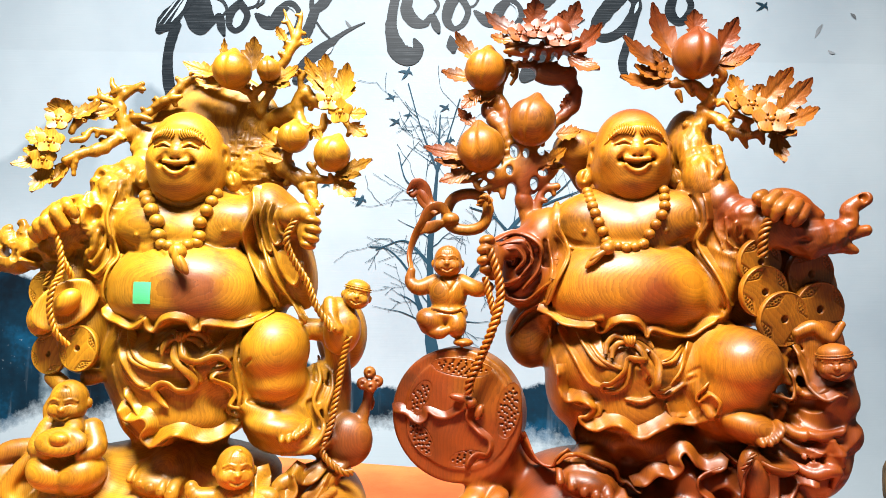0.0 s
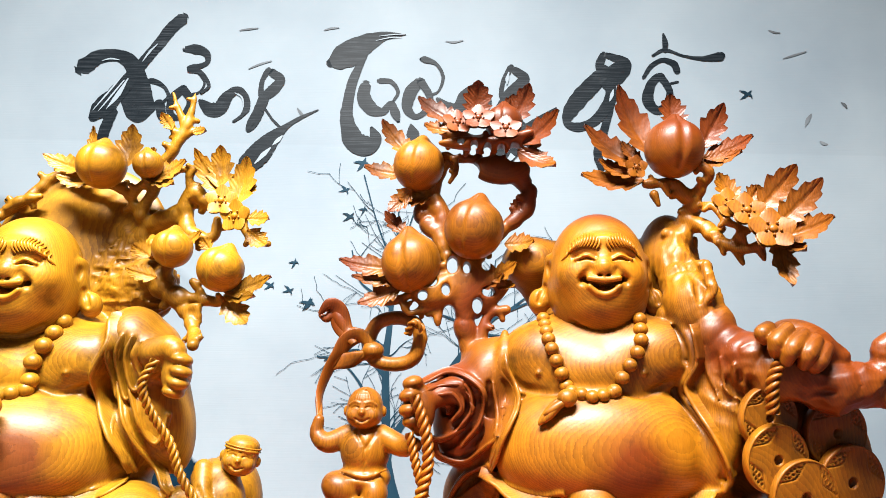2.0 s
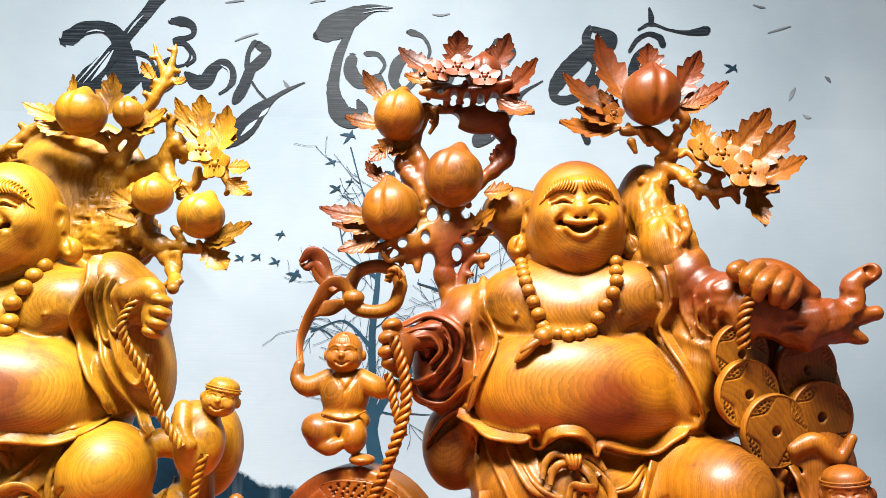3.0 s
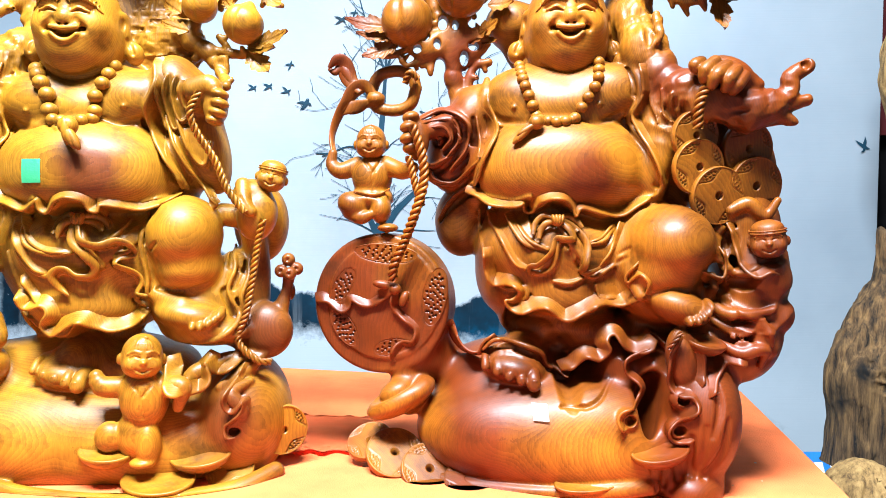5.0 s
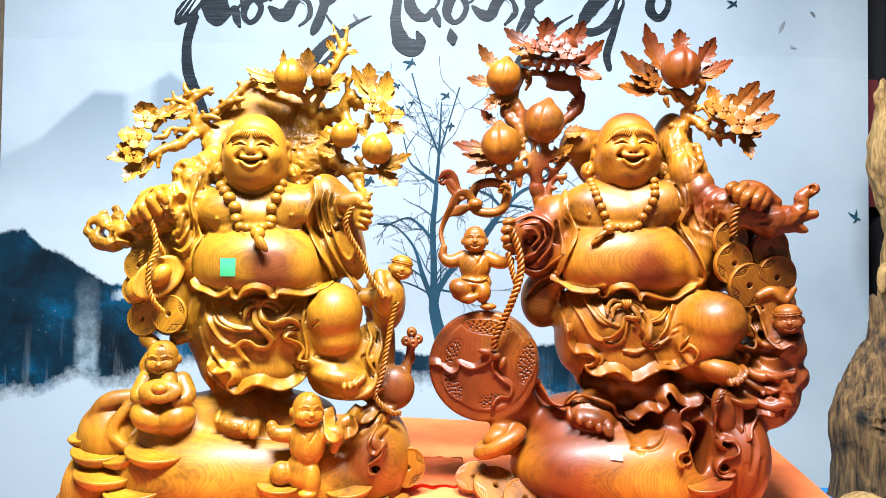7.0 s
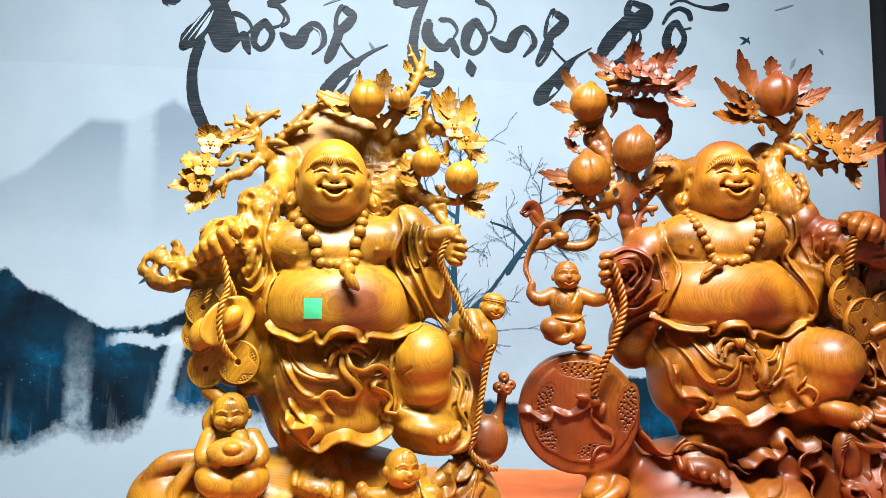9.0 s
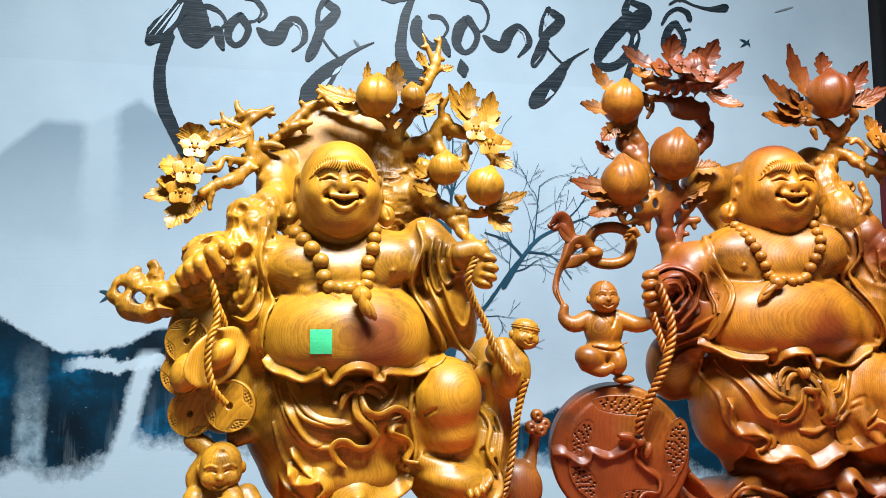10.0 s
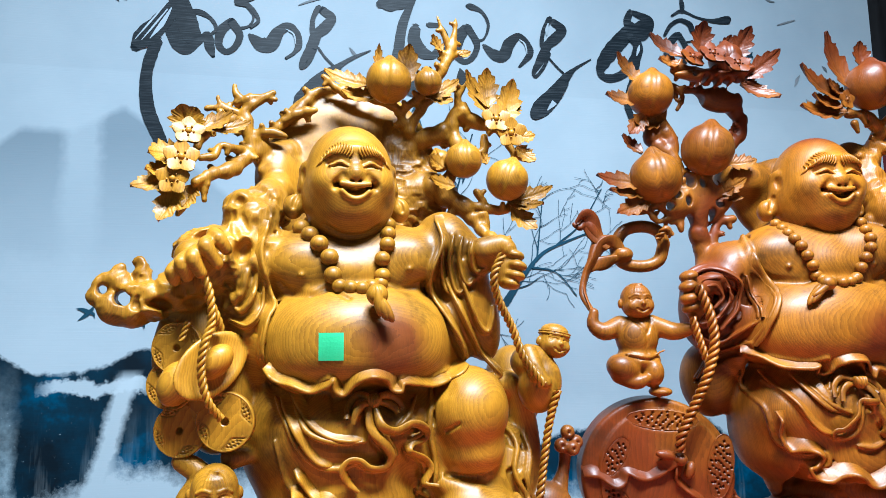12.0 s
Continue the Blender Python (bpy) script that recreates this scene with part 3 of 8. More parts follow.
# ---------- the table under the statues ----------
TURN_TABLE = -12.6
table = tagged(new("display_table"), "low display table covered with a red-orange felt cloth", "table")
table.matrix_world = pose(0.0, 1.35, 0, 0, 0, TURN_TABLE)
part("top", box(bmesh.new(), -0.8, 0.8, -0.55, 0.72, 0.70, 0.757, bevel=0.006), TAN, table)
for lx in (-0.74, 0.68):
    for ly in (-0.5, 0.62):
        part("leg", box(bmesh.new(), lx, lx + 0.06, ly, ly + 0.06, 0.0, 0.70, bevel=0.004), TAN, table)

# ---------- carving: rounded solids blended into one skin, in centimetres ----------


def turned(rx=0, ry=0, rz=0):
    return np.array(Euler((radians(rx), radians(ry), radians(rz))).to_matrix())


def spline(points, step):
    """Points along a smooth curve through the given ones (any number of columns)."""
    p = np.array(points, float)
    if len(p) == 2:
        n = max(2, int(np.linalg.norm(p[1, :3] - p[0, :3]) / step) + 1)
        return p[0] + (p[1] - p[0]) * np.linspace(0, 1, n)[:, None]
    q = np.vstack((2 * p[0] - p[1], p, 2 * p[-1] - p[-2]))
    rows = []
    for a, b, c, d in zip(q, q[1:], q[2:], q[3:]):
        n = max(2, int(np.linalg.norm(c[:3] - b[:3]) / step) + 1)
        t = np.linspace(0, 1, n, endpoint=False)[:, None]
        rows.append(0.5 * (2 * b + (c - a) * t + (2 * a - 5 * b + 4 * c - d) * t * t + (3 * b - a - 3 * c + d) * t ** 3))
    return np.vstack(rows + [p[-1:]])


class Carving:
    def __init__(self, lo, hi, h):
        self.h, self.lo = h, np.array(lo, float)
        n = [int(math.ceil((b - a) / h)) + 1 for a, b in zip(lo, hi)]
        self.f = np.full(n, 5.0, np.float32)
        self.ax = [np.float32(a + h * np.arange(m)) for a, m in zip(lo, n)]

    def window(self, lo, hi):
        cut = []
        for i in range(3):
            a = max(0, int((lo[i] - self.lo[i]) / self.h) - 1)
            b = min(self.f.shape[i], int((hi[i] - self.lo[i]) / self.h) + 3)
            if b - a < 1:
                return None, None
            cut.append(slice(a, b))
        x, y, z = (self.ax[i][cut[i]] for i in range(3))
        return tuple(cut), (x[:, None, None], y[None, :, None], z[None, None, :])

    def blend(self, cut, d, k, carve):
        f = self.f[cut]
        a, b = (-f, d) if carve else (f, d)
        k = max(k, 1e-3)
        w = np.maximum(k - np.abs(a - b), 0) / k
        g = np.minimum(a, b) - w * w * (k * 0.25)
        self.f[cut] = -g if carve else g

    def ell(self, c, r, turn=(0, 0, 0), k=0.8, carve=False):
        """An ellipsoid at c with half axes r, turned by Euler degrees."""
        c, r = np.array(c, float), np.array((r, r, r) if isinstance(r, (int, float)) else r, float)
        m = turned(*turn)
        reach = np.sqrt(((m * r) ** 2).sum(1)) + k + 0.3
        cut, g = self.window(c - reach, c + reach)
        if cut is None:
            return self
        p = [g[i] - np.float32(c[i]) for i in range(3)]
        q = [sum(np.float32(m[j, i]) * p[j] for j in range(3)) for i in range(3)]
        k0 = np.sqrt(sum((q[i] / np.float32(r[i])) ** 2 for i in range(3)))
        k1 = np.sqrt(sum((q[i] / np.float32(r[i] ** 2)) ** 2 for i in range(3))) + 1e-6
        self.blend(cut, k0 * (k0 - 1) / k1, k, carve)
        return self

    def block(self, c, r, turn=(0, 0, 0), rim=0.4, k=0.4, carve=False):
        """A box with rounded edges."""
        c, r = np.array(c, float), np.array(r, float)
        m = turned(*turn)
        reach = np.abs(m) @ r + k + 0.3
        cut, g = self.window(c - reach, c + reach)
        p = [g[i] - np.float32(c[i]) for i in range(3)]
        q = [np.abs(sum(np.float32(m[j, i]) * p[j] for j in range(3))) - np.float32(r[i] - rim) for i in range(3)]
        d = np.sqrt(sum(np.maximum(u, 0) ** 2 for u in q)) + np.minimum(np.maximum(np.maximum(q[0], q[1]), q[2]), 0) - rim
        self.blend(cut, d, k, carve)
        return self

    def disc(self, c, radius, thick, turn=(0, 0, 0), rim=0.25, k=0.3, carve=False):
        """A round plate whose axis is y before it is turned."""
        c = np.array(c, float)
        m = turned(*turn)
        reach = np.abs(m) @ np.array((radius, thick, radius)) + k + 0.3
        cut, g = self.window(c - reach, c + reach)
        p = [g[i] - np.float32(c[i]) for i in range(3)]
        q = [sum(np.float32(m[j, i]) * p[j] for j in range(3)) for i in range(3)]
        a = np.sqrt(q[0] ** 2 + q[2] ** 2) - (radius - rim)
        b = np.abs(q[1]) - (thick - rim)
        d = np.sqrt(np.maximum(a, 0) ** 2 + np.maximum(b, 0) ** 2) + np.minimum(np.maximum(a, b), 0) - rim
        self.blend(cut, d, k, carve)
        return self

    def tube(self, *points, r=1.0, k=0.5, carve=False, step=None):
        """A round limb through the points; r is one radius or one for each point."""
        rr = r if isinstance(r, tuple) else (r,) * len(points)
        step = step or max(self.h * 1.5, min(rr) * 0.9)
        w = spline([(*p, q) for p, q in zip(points, rr)], step)
        w[:, 3] = np.maximum(w[:, 3], 0.05)
        reach = (w[:, 3] + k + 0.2)[:, None]
        cut, g = self.window((w[:, :3] - reach).min(0), (w[:, :3] + reach).max(0))
        if cut is None:
            return self
        d = np.full([len(q.ravel()) for q in g], 9.0, np.float32)
        for a, b in zip(w, w[1:]):
            big = max(a[3], b[3]) + k + 0.2
            sub, u = self.window(np.minimum(a[:3], b[:3]) - big, np.maximum(a[:3], b[:3]) + big)
            if sub is None:
                continue
            ba = b[:3] - a[:3]
            n = float(ba @ ba) + 1e-9
            t = sum((u[i] - np.float32(a[i])) * np.float32(ba[i] / n) for i in range(3)).clip(0, 1)
            e = np.sqrt(sum((u[i] - np.float32(a[i]) - t * np.float32(ba[i])) ** 2 for i in range(3))) - (np.float32(a[3]) + t * np.float32(b[3] - a[3]))
            both = [(max(q.start, c.start), min(q.stop, c.stop)) for q, c in zip(sub, cut)]
            at = tuple(slice(p - c.start, q - c.start) for (p, q), c in zip(both, cut))
            of = tuple(slice(p - c.start, q - c.start) for (p, q), c in zip(both, sub))
            d[at] = np.minimum(d[at], e[of])
        self.blend(cut, d, k, carve)
        return self

    def bough(self, *points, r=1.0, k=0.5):
        """A knotty branch: an uneven limb with short stubs, some of them hollow."""
        rr = r if isinstance(r, tuple) else (r,) * len(points)
        rng = random.Random(int(abs(points[0][0] * 71 + points[-1][2] * 13)))
        w = spline([(*p, q) for p, q in zip(points, rr)], 1.1)
        self.tube(*[(p[0] + 0.18 * p[3] * rng.uniform(-1, 1), p[1], p[2] + 0.18 * p[3] * rng.uniform(-1, 1)) for p in w], r=tuple(float(p[3]) * rng.uniform(0.85, 1.2) for p in w), k=k)
        gap = rng.uniform(0.8, 2.0)
        for a, b in zip(w, w[1:]):
            gap -= np.linalg.norm(b[:3] - a[:3])
            if gap > 0:
                continue
            gap = 1.6 + 1.5 * a[3] * rng.uniform(0.7, 1.3)
            d = b[:3] - a[:3]
            side = np.array((-d[2], -0.8 * abs(d[0] + d[2]) * rng.random(), d[0])) * rng.choice((-1, 1))
            side /= np.linalg.norm(side) + 1e-6
            tip = a[:3] + side * (a[3] * 1.1 + 0.55)
            size = 0.34 * a[3] + 0.22
            self.tube(tuple(a[:3]), tuple(tip), r=(size * 1.2, size), k=0.35)
            if size > 0.5:
                self.ell(tip + side * 0.3 * size, 0.55 * size, k=0.15, carve=True)
        return self

    def front(self, x, z, otherwise=0.0):
        """How far forward the skin lies at x, z."""
        i = int(round((x - self.lo[0]) / self.h))
        j = int(round((z - self.lo[2]) / self.h))
        if not (0 <= i < self.f.shape[0] and 0 <= j < self.f.shape[2]):
            return otherwise
        inside = np.flatnonzero(self.f[i, :, j] < 0)
        if not len(inside) or inside[0] == 0:
            return otherwise
        n = inside[0]
        a, b = float(self.f[i, n - 1, j]), float(self.f[i, n, j])
        return float(self.ax[1][n]) - self.h * b / (b - a)

    def ripple(self, c, r, pivot, wave=1.6, depth=0.35, fan=False, warp=0.6, seed=0.0):
        """Cloth folds in the skin within an ellipsoid: rings round a pivot, or a fan spreading from it."""
        c, r = np.array(c, float), np.array(r, float)
        cut, g = self.window(c - r, c + r)
        q = sum(((g[i] - np.float32(c[i])) / np.float32(r[i])) ** 2 for i in range(3))
        mask = np.clip(1.25 * (1 - q), 0, 1)
        x, z = g[0] - np.float32(pivot[0]), g[2] - np.float32(pivot[2])
        bend = warp * (np.sin(x * 0.55 + z * 0.31 + seed) + 0.6 * np.sin(z * 0.62 - x * 0.23 + 2 * seed))
        if fan:
            phase = np.arctan2(x, -z) / wave + bend * 0.5
        else:
            phase = np.sqrt(x * x + z * z) / wave + bend * 0.5 + np.arctan2(x, z) * 0.25
        crest = 0.5 - np.abs(np.sin(np.pi * phase))
        self.f[cut] -= (depth * mask * crest).astype(np.float32)
        return self

    def gnarl(self, c, r, depth=0.5, wave=1.6, seed=1, stretch=(1, 1, 1)):
        """Knotty, furrowed bark within an ellipsoid."""
        c, r = np.array(c, float), np.array(r, float)
        cut, g = self.window(c - r, c + r)
        q = sum(((g[i] - np.float32(c[i])) / np.float32(r[i])) ** 2 for i in range(3))
        mask = np.clip(2.5 * (1 - q), 0, 1)
        gen = np.random.default_rng(seed)
        total = 0
        for step, share in ((wave, 1.0), (wave * 0.45, 0.5)):
            size = [int(np.ptp(g[i]) / (step * stretch[i])) + 2 for i in range(3)]
            lattice = gen.random(size).astype(np.float32) - 0.5
            for i in range(3):
                n = g[i].size
                at = np.linspace(0, size[i] - 1.001, n)
                lo = at.astype(int)
                t = (at - lo).astype(np.float32)
                t = t * t * (3 - 2 * t)
                shape = [1, 1, 1]
                shape[i] = n
                t = t.reshape(shape)
                lattice = np.take(lattice, lo, i) * (1 - t) + np.take(lattice, lo + 1, i) * t
            total = total + share * (np.abs(lattice) * 3 - 0.6)
        self.f[cut] += (depth * mask * total).astype(np.float32)
        return self

    def foot(self, ankle, toe, across, back, size=1.0):
        """A bare foot: instep from the ankle to five toes with nails; toe is the great toe's tip, across leads to the next one."""
        ankle, toe, across, back = (np.array(q, float) for q in (ankle, toe, across, back))
        for i, (w, far) in enumerate(((1.25, 0.0), (0.95, 0.15), (0.9, 0.5), (0.85, 1.0), (0.75, 1.6))):
            tip = toe + across * i + back * 0.22 * far
            w = w * size
            self.tube(tuple(ankle * 0.7 + tip * 0.3 + across * (i - 2) * 0.2), tuple(tip + back * 1.25), r=(2.2 * size, 0.85 * w), k=0.8)
        for i, (w, far) in enumerate(((1.2, 0.0), (0.88, 0.1), (0.84, 0.4), (0.8, 0.9), (0.72, 1.5))):
            tip = toe + across * i + back * 0.22 * far
            w = w * size
            self.tube(tuple(tip + back * 1.4), tuple(tip + back * 0.6 + np.array((0, -0.3, 0.55))), tuple(tip), r=(0.72 * w, 0.84 * w, 0.92 * w), k=0.02)
            self.ell(tip + np.array((0, -0.5 * w, 0.5 * w)), (0.52 * w, 0.3 * w, 0.42 * w), (45, 0, 0), k=0.02)
        return self

    def hem(self, *points, fade=6.0, depth=1.2, lip=0.5):
        """The wavy lower edge of a cloth, its points running along x: a thin lip, and under it the skin set back, coming forward again over the fade."""
        w = spline(points, 0.3)
        w = w[np.argsort(w[:, 0])]
        cut, g = self.window((w[0, 0], -40, w[:, 2].min() - fade - 1), (w[-1, 0], 4, w[:, 2].max() + 2))
        edge = np.interp(g[0].ravel(), w[:, 0], w[:, 2])[:, None, None].astype(np.float32)
        dz = g[2] - edge
        ends = np.clip((g[0] - np.float32(w[0, 0])) / 1.2, 0, 1) * np.clip((np.float32(w[-1, 0]) - g[0]) / 1.2, 0, 1)
        front = np.clip((2 - g[1]) / 3, 0, 1)
        under = np.clip(-dz / 0.4, 0, 1) * np.clip(1 + (dz + 0.35 * fade) / (0.65 * fade), 0, 1)
        self.f[cut] += (ends * front * (depth * under - lip * np.exp(-((dz - 0.3) / 0.5) ** 2))).astype(np.float32)
        return self

    def fold(self, *points, r=0.6, k=0.5, out=0.0, carve=False, under=1.0):
        """A ridge with a hollow under it (or a plain groove) laid on the skin along the points; their own depth counts only where there is no skin."""
        rr = r if isinstance(r, tuple) else (r,) * len(points)
        w = spline([(*p, q) for p, q in zip(points, rr)], 2.4 * self.h)
        y = np.array([self.front(q[0], q[2], q[1]) for q in w])
        if len(y) > 4:
            z = np.pad(y, 2, mode="edge")
            y = (z[:-4] + z[1:-3] + z[2:-2] + z[3:-1] + z[4:]) / 5
        if carve:
            return self.tube(*[(q[0], v, q[2]) for q, v in zip(w, y)], r=tuple(float(q[3]) for q in w), k=k, carve=True, step=9)
        if under:
            d = np.gradient(w[:, [0, 2]], axis=0)
            d /= np.linalg.norm(d, axis=1)[:, None] + 1e-9
            side = np.stack((d[:, 1], -d[:, 0]), 1)
            side[side[:, 1] > 0] *= -1
            self.tube(*[(q[0] + e[0] * (0.75 + 0.7 * under) * q[3], v - 0.1 * q[3], q[2] + e[1] * (0.75 + 0.7 * under) * q[3]) for q, v, e in zip(w, y, side)], r=tuple(float(q[3]) * 0.95 * under for q in w), k=max(k, 0.02) * 1.2, carve=True, step=9)
        return self.tube(*[(q[0], v - out * 0.6, q[2]) for q, v in zip(w, y)], r=tuple(float(q[3]) * 0.8 for q in w), k=k * 0.95, step=9)

    def skin(self):
        """The surface of the solid as points and triangles."""
        f, h = self.f, self.h
        f[0], f[-1] = 5, 5
        f[:, 0], f[:, -1] = 5, 5
        f[:, :, 0], f[:, :, -1] = 5, 5
        s = f < 0
        c = [s[i:s.shape[0] - 1 + i, j:s.shape[1] - 1 + j, m:s.shape[2] - 1 + m] for i in (0, 1) for j in (0, 1) for m in (0, 1)]
        total = sum(q.astype(np.int8) for q in c)
        cells = np.argwhere((total > 0) & (total < 8))
        number = np.full(total.shape, -1, np.int32)
        number[tuple(cells.T)] = np.arange(len(cells))
        corner = np.array([(i, j, m) for i in (0, 1) for j in (0, 1) for m in (0, 1)])
        value = np.stack([f[tuple((cells + o).T)] for o in corner], 1)
        place_sum, hits = np.zeros((len(cells), 3)), np.zeros(len(cells))
        for a in range(8):
            for b in range(a + 1, 8):
                if np.abs(corner[a] - corner[b]).sum() != 1:
                    continue
                u, v = value[:, a], value[:, b]
                on = (u < 0) != (v < 0)
                t = u[on] / (u[on] - v[on])
                place_sum[on] += corner[a] + (corner[b] - corner[a]) * t[:, None]
                hits[on] += 1
        verts = self.lo + h * (cells + place_sum / hits[:, None])
        quads = []
        for axis in range(3):
            lo = [slice(None)] * 3
            hi = [slice(None)] * 3
            lo[axis], hi[axis] = slice(0, -1), slice(1, None)
            e = s[tuple(lo)] != s[tuple(hi)]
            at = np.argwhere(e)
            at = at[(at > 0).all(1)]
            o1, o2 = [np.eye(3, dtype=int)[i] for i in range(3) if i != axis]
            ids = np.stack([number[tuple((at - o).T)] for o in (0 * o1, o1, o1 + o2, o2)], 1)
            out = s[tuple(at.T)]
            if axis == 1:
                out = ~out
            ids[~out] = ids[~out][:, ::-1]
            quads.append(ids)
        q = np.vstack(quads)
        return verts, np.vstack((q[:, [0, 1, 2]], q[:, [0, 2, 3]]))


def sheet(grid, closed=False):
    """Triangles over a grid of points (rows x columns)."""
    n, m = grid.shape[:2]
    i, j = np.meshgrid(np.arange(n - 1), np.arange(m if closed else m - 1), indexing="ij")
    a, b = i * m + j, i * m + (j + 1) % m
    q = np.stack((a, b, b + m, a + m), -1).reshape(-1, 4)
    return grid.reshape(-1, 3), np.vstack((q[:, [0, 1, 2]], q[:, [0, 2, 3]]))


def frill(s, points, out=1.2, rise=1.6, thick=0.28, wave=0.22, pitch=4.6, roll=0.35):
    """The thin flaring edge of a carved cloth, laid on the skin along the points; it flares to the right of their run."""
    w = spline(points, 0.28)
    d = np.gradient(w[:, [0, 2]], axis=0)
    pad = np.pad(d, ((4, 4), (0, 0)), mode="edge")
    d = sum(pad[i:i + len(d)] for i in range(9))
    d /= np.linalg.norm(d, axis=1)[:, None] + 1e-9
    right = np.stack((d[:, 1], -d[:, 0]), 1)
    run = np.concatenate(((0,), np.cumsum(np.linalg.norm(np.diff(w, axis=0), axis=1))))

    def lie(xz):
        y = np.array([s.front(q[0], q[1], o) for q, o in zip(xz, w[:, 1])])
        y = np.clip(y, w[:, 1] - 5, w[:, 1] + 5)
        y = np.array([np.median(y[max(0, i - 6):i + 7]) for i in range(len(y))])
        e = np.pad(y, 4, mode="edge")
        return sum(e[i:i + len(y)] for i in range(9)) / 9

    ends = np.clip(np.minimum(run, run[-1] - run) / 1.5, 0.08, 1) ** 0.6
    edge = w[:, [0, 2]]
    base = edge - right * rise
    y0, y1 = lie(base) + 0.25, lie(edge)
    y1 = np.minimum(y1, y0) - out * ends * (1 + wave * np.sin(run * 2 * np.pi / pitch))
    rows = []
    for u in np.linspace(0, 1, 8):
        xz = base + right * rise * u
        y = y0 + (y1 - y0) * (u ** 1.7) - 0.35 * out * ends * np.sin(np.pi * u) * 0.3
        rows.append(np.stack((xz[:, 0], y, xz[:, 1]), -1))
    tip = edge + right * roll * ends[:, None]
    rows.append(np.stack((tip[:, 0], y1 + 0.1, tip[:, 1]), -1))
    rows.append(np.stack((tip[:, 0], y1 + 0.1 + thick, tip[:, 1]), -1))
    for u in np.linspace(1, 0, 6):
        xz = base + right * rise * u
        y = y0 + (y1 - y0) * (u ** 1.7) + thick + 0.25
        rows.append(np.stack((xz[:, 0], y, xz[:, 1]), -1))
    v, f = sheet(np.stack(rows, 0))
    return v, f


def ribbon(points, widths, twist=0.0, turns=0.0, thick=0.3):
    """A flat carved band along the points, its face turning from the front by twist and turns (degrees)."""
    w = spline([(*p, q) for p, q in zip(points, widths)], 0.3)
    d = np.gradient(w[:, :3], axis=0)
    d /= np.linalg.norm(d, axis=1)[:, None] + 1e-9
    side = np.cross(d, (0.0, 1.0, 0.0))
    side /= np.linalg.norm(side, axis=1)[:, None] + 1e-9
    up = np.cross(side, d)
    a = np.radians(twist + turns * np.linspace(0, 1, len(w)))[:, None]
    across, out = side * np.cos(a) + up * np.sin(a), up * np.cos(a) - side * np.sin(a)
    rows = []
    for u, h in ((-1, 0.35), (-0.9, 0.6), (-0.5, 0.2), (0, 0.0), (0.5, 0.2), (0.9, 0.6), (1, 0.35), (0.9, -0.1), (0.5, -0.6), (0, -0.8), (-0.5, -0.6), (-0.9, -0.1)):
        rows.append(w[:, :3] + across * (u * w[:, 3:]) + out * (h * thick))
    return sheet(np.stack(rows, 1), True)


def bow(s, knot, loops):
    """A tied sash: a gathered knot on the skin, with bands that curl away from it."""
    c = on_skin(s, (knot,), 0.9)[0]
    out = [globe((c[0] + u * 0.5, c[1] - 0.25 * (1 - abs(u)), c[2]), (0.42, 0.75, 1.0), (0, 14 * u, 0), n=9) for u in (-1.2, -0.4, 0.4, 1.2)]
    for q in loops:
        w = [(knot[0] + x, knot[1], knot[2] + z) for x, z in q]
        out.append(ribbon(on_skin(s, w, 0.85), (0.35, *(0.62,) * (len(w) - 2), 0.3), 20, 25, 0.5))
    return out


def globe(c, r, turn=(0, 0, 0), n=14, tip=0.0, seam=0.0):
    """A ball; with a tip at its top and a seam down its front it is a peach."""
    r = np.array((r, r, r) if isinstance(r, (int, float)) else r, float)
    th, ph = np.meshgrid(np.linspace(0.001, np.pi - 0.001, n), np.linspace(0, 2 * np.pi, 2 * n, endpoint=False), indexing="ij")
    k = 1 + tip * np.exp(-(th / 0.26) ** 2) - 0.04 * (tip > 0) * np.exp(-((th - 0.55) / 0.3) ** 2)
    k = k - seam * np.exp(-(((ph - 4.4) / 0.17) ** 2)) * np.sin(th) ** 0.5 * (th < 2.6) + 0.5 * seam * np.exp(-(((ph - 4.56) / 0.1) ** 2)) * np.sin(th)
    g = np.stack((k * np.sin(th) * np.cos(ph), k * np.sin(th) * np.sin(ph), k * np.cos(th)), -1) * r
    return sheet(g @ turned(*turn).T + np.array(c, float), True)


def leaf(a, b, width, curl=0.12, face=(0, -1, 0.45), lobes=4, thick=0.35):
    """A carved leaf from its stalk at a to its tip at b: lobed edge, hollow midrib, raised side veins."""
    a, b, face = np.array(a, float), np.array(b, float), np.array(face, float)
    along = b - a
    length = np.linalg.norm(along)
    e1 = along / length
    e2 = np.cross(face, e1)
    e2 /= np.linalg.norm(e2)
    e3 = np.cross(e1, e2)
    u, v = np.meshgrid(np.linspace(0, 1, 30), np.linspace(-1, 1, 13), indexing="ij")
    tooth = (u * lobes) % 1.0
    w = width * (np.sin(np.pi * u ** 0.75) ** 0.8 + 0.06 * (1 - u)) * (0.62 + 0.52 * tooth * (1 - u * 0.5))
    x = u * length + np.abs(v) * width * 0.35 * np.sin(np.pi * u)
    rise = curl * length * (4 * (u - 0.45) ** 2) + 0.22 * w * v * v - thick * 0.8 * np.exp(-(v / 0.12) ** 2) + thick * 0.28 * np.sin((u * lobes * 2 - np.abs(v) * 1.6) * 2 * np.pi) * np.abs(v) * (1 - v * v * 0.3)
    top = a + x[..., None] * e1 + (w * v)[..., None] * e2 + rise[..., None] * e3
    low = a + x[..., None] * e1 + (w * v * 0.96)[..., None] * e2 + (rise - thick * (1.2 - v * v))[..., None] * e3
    va, fa = sheet(top)
    vb, fb = sheet(low)
    return np.vstack((va, vb)), np.vstack((fa, fb[:, ::-1] + len(va)))


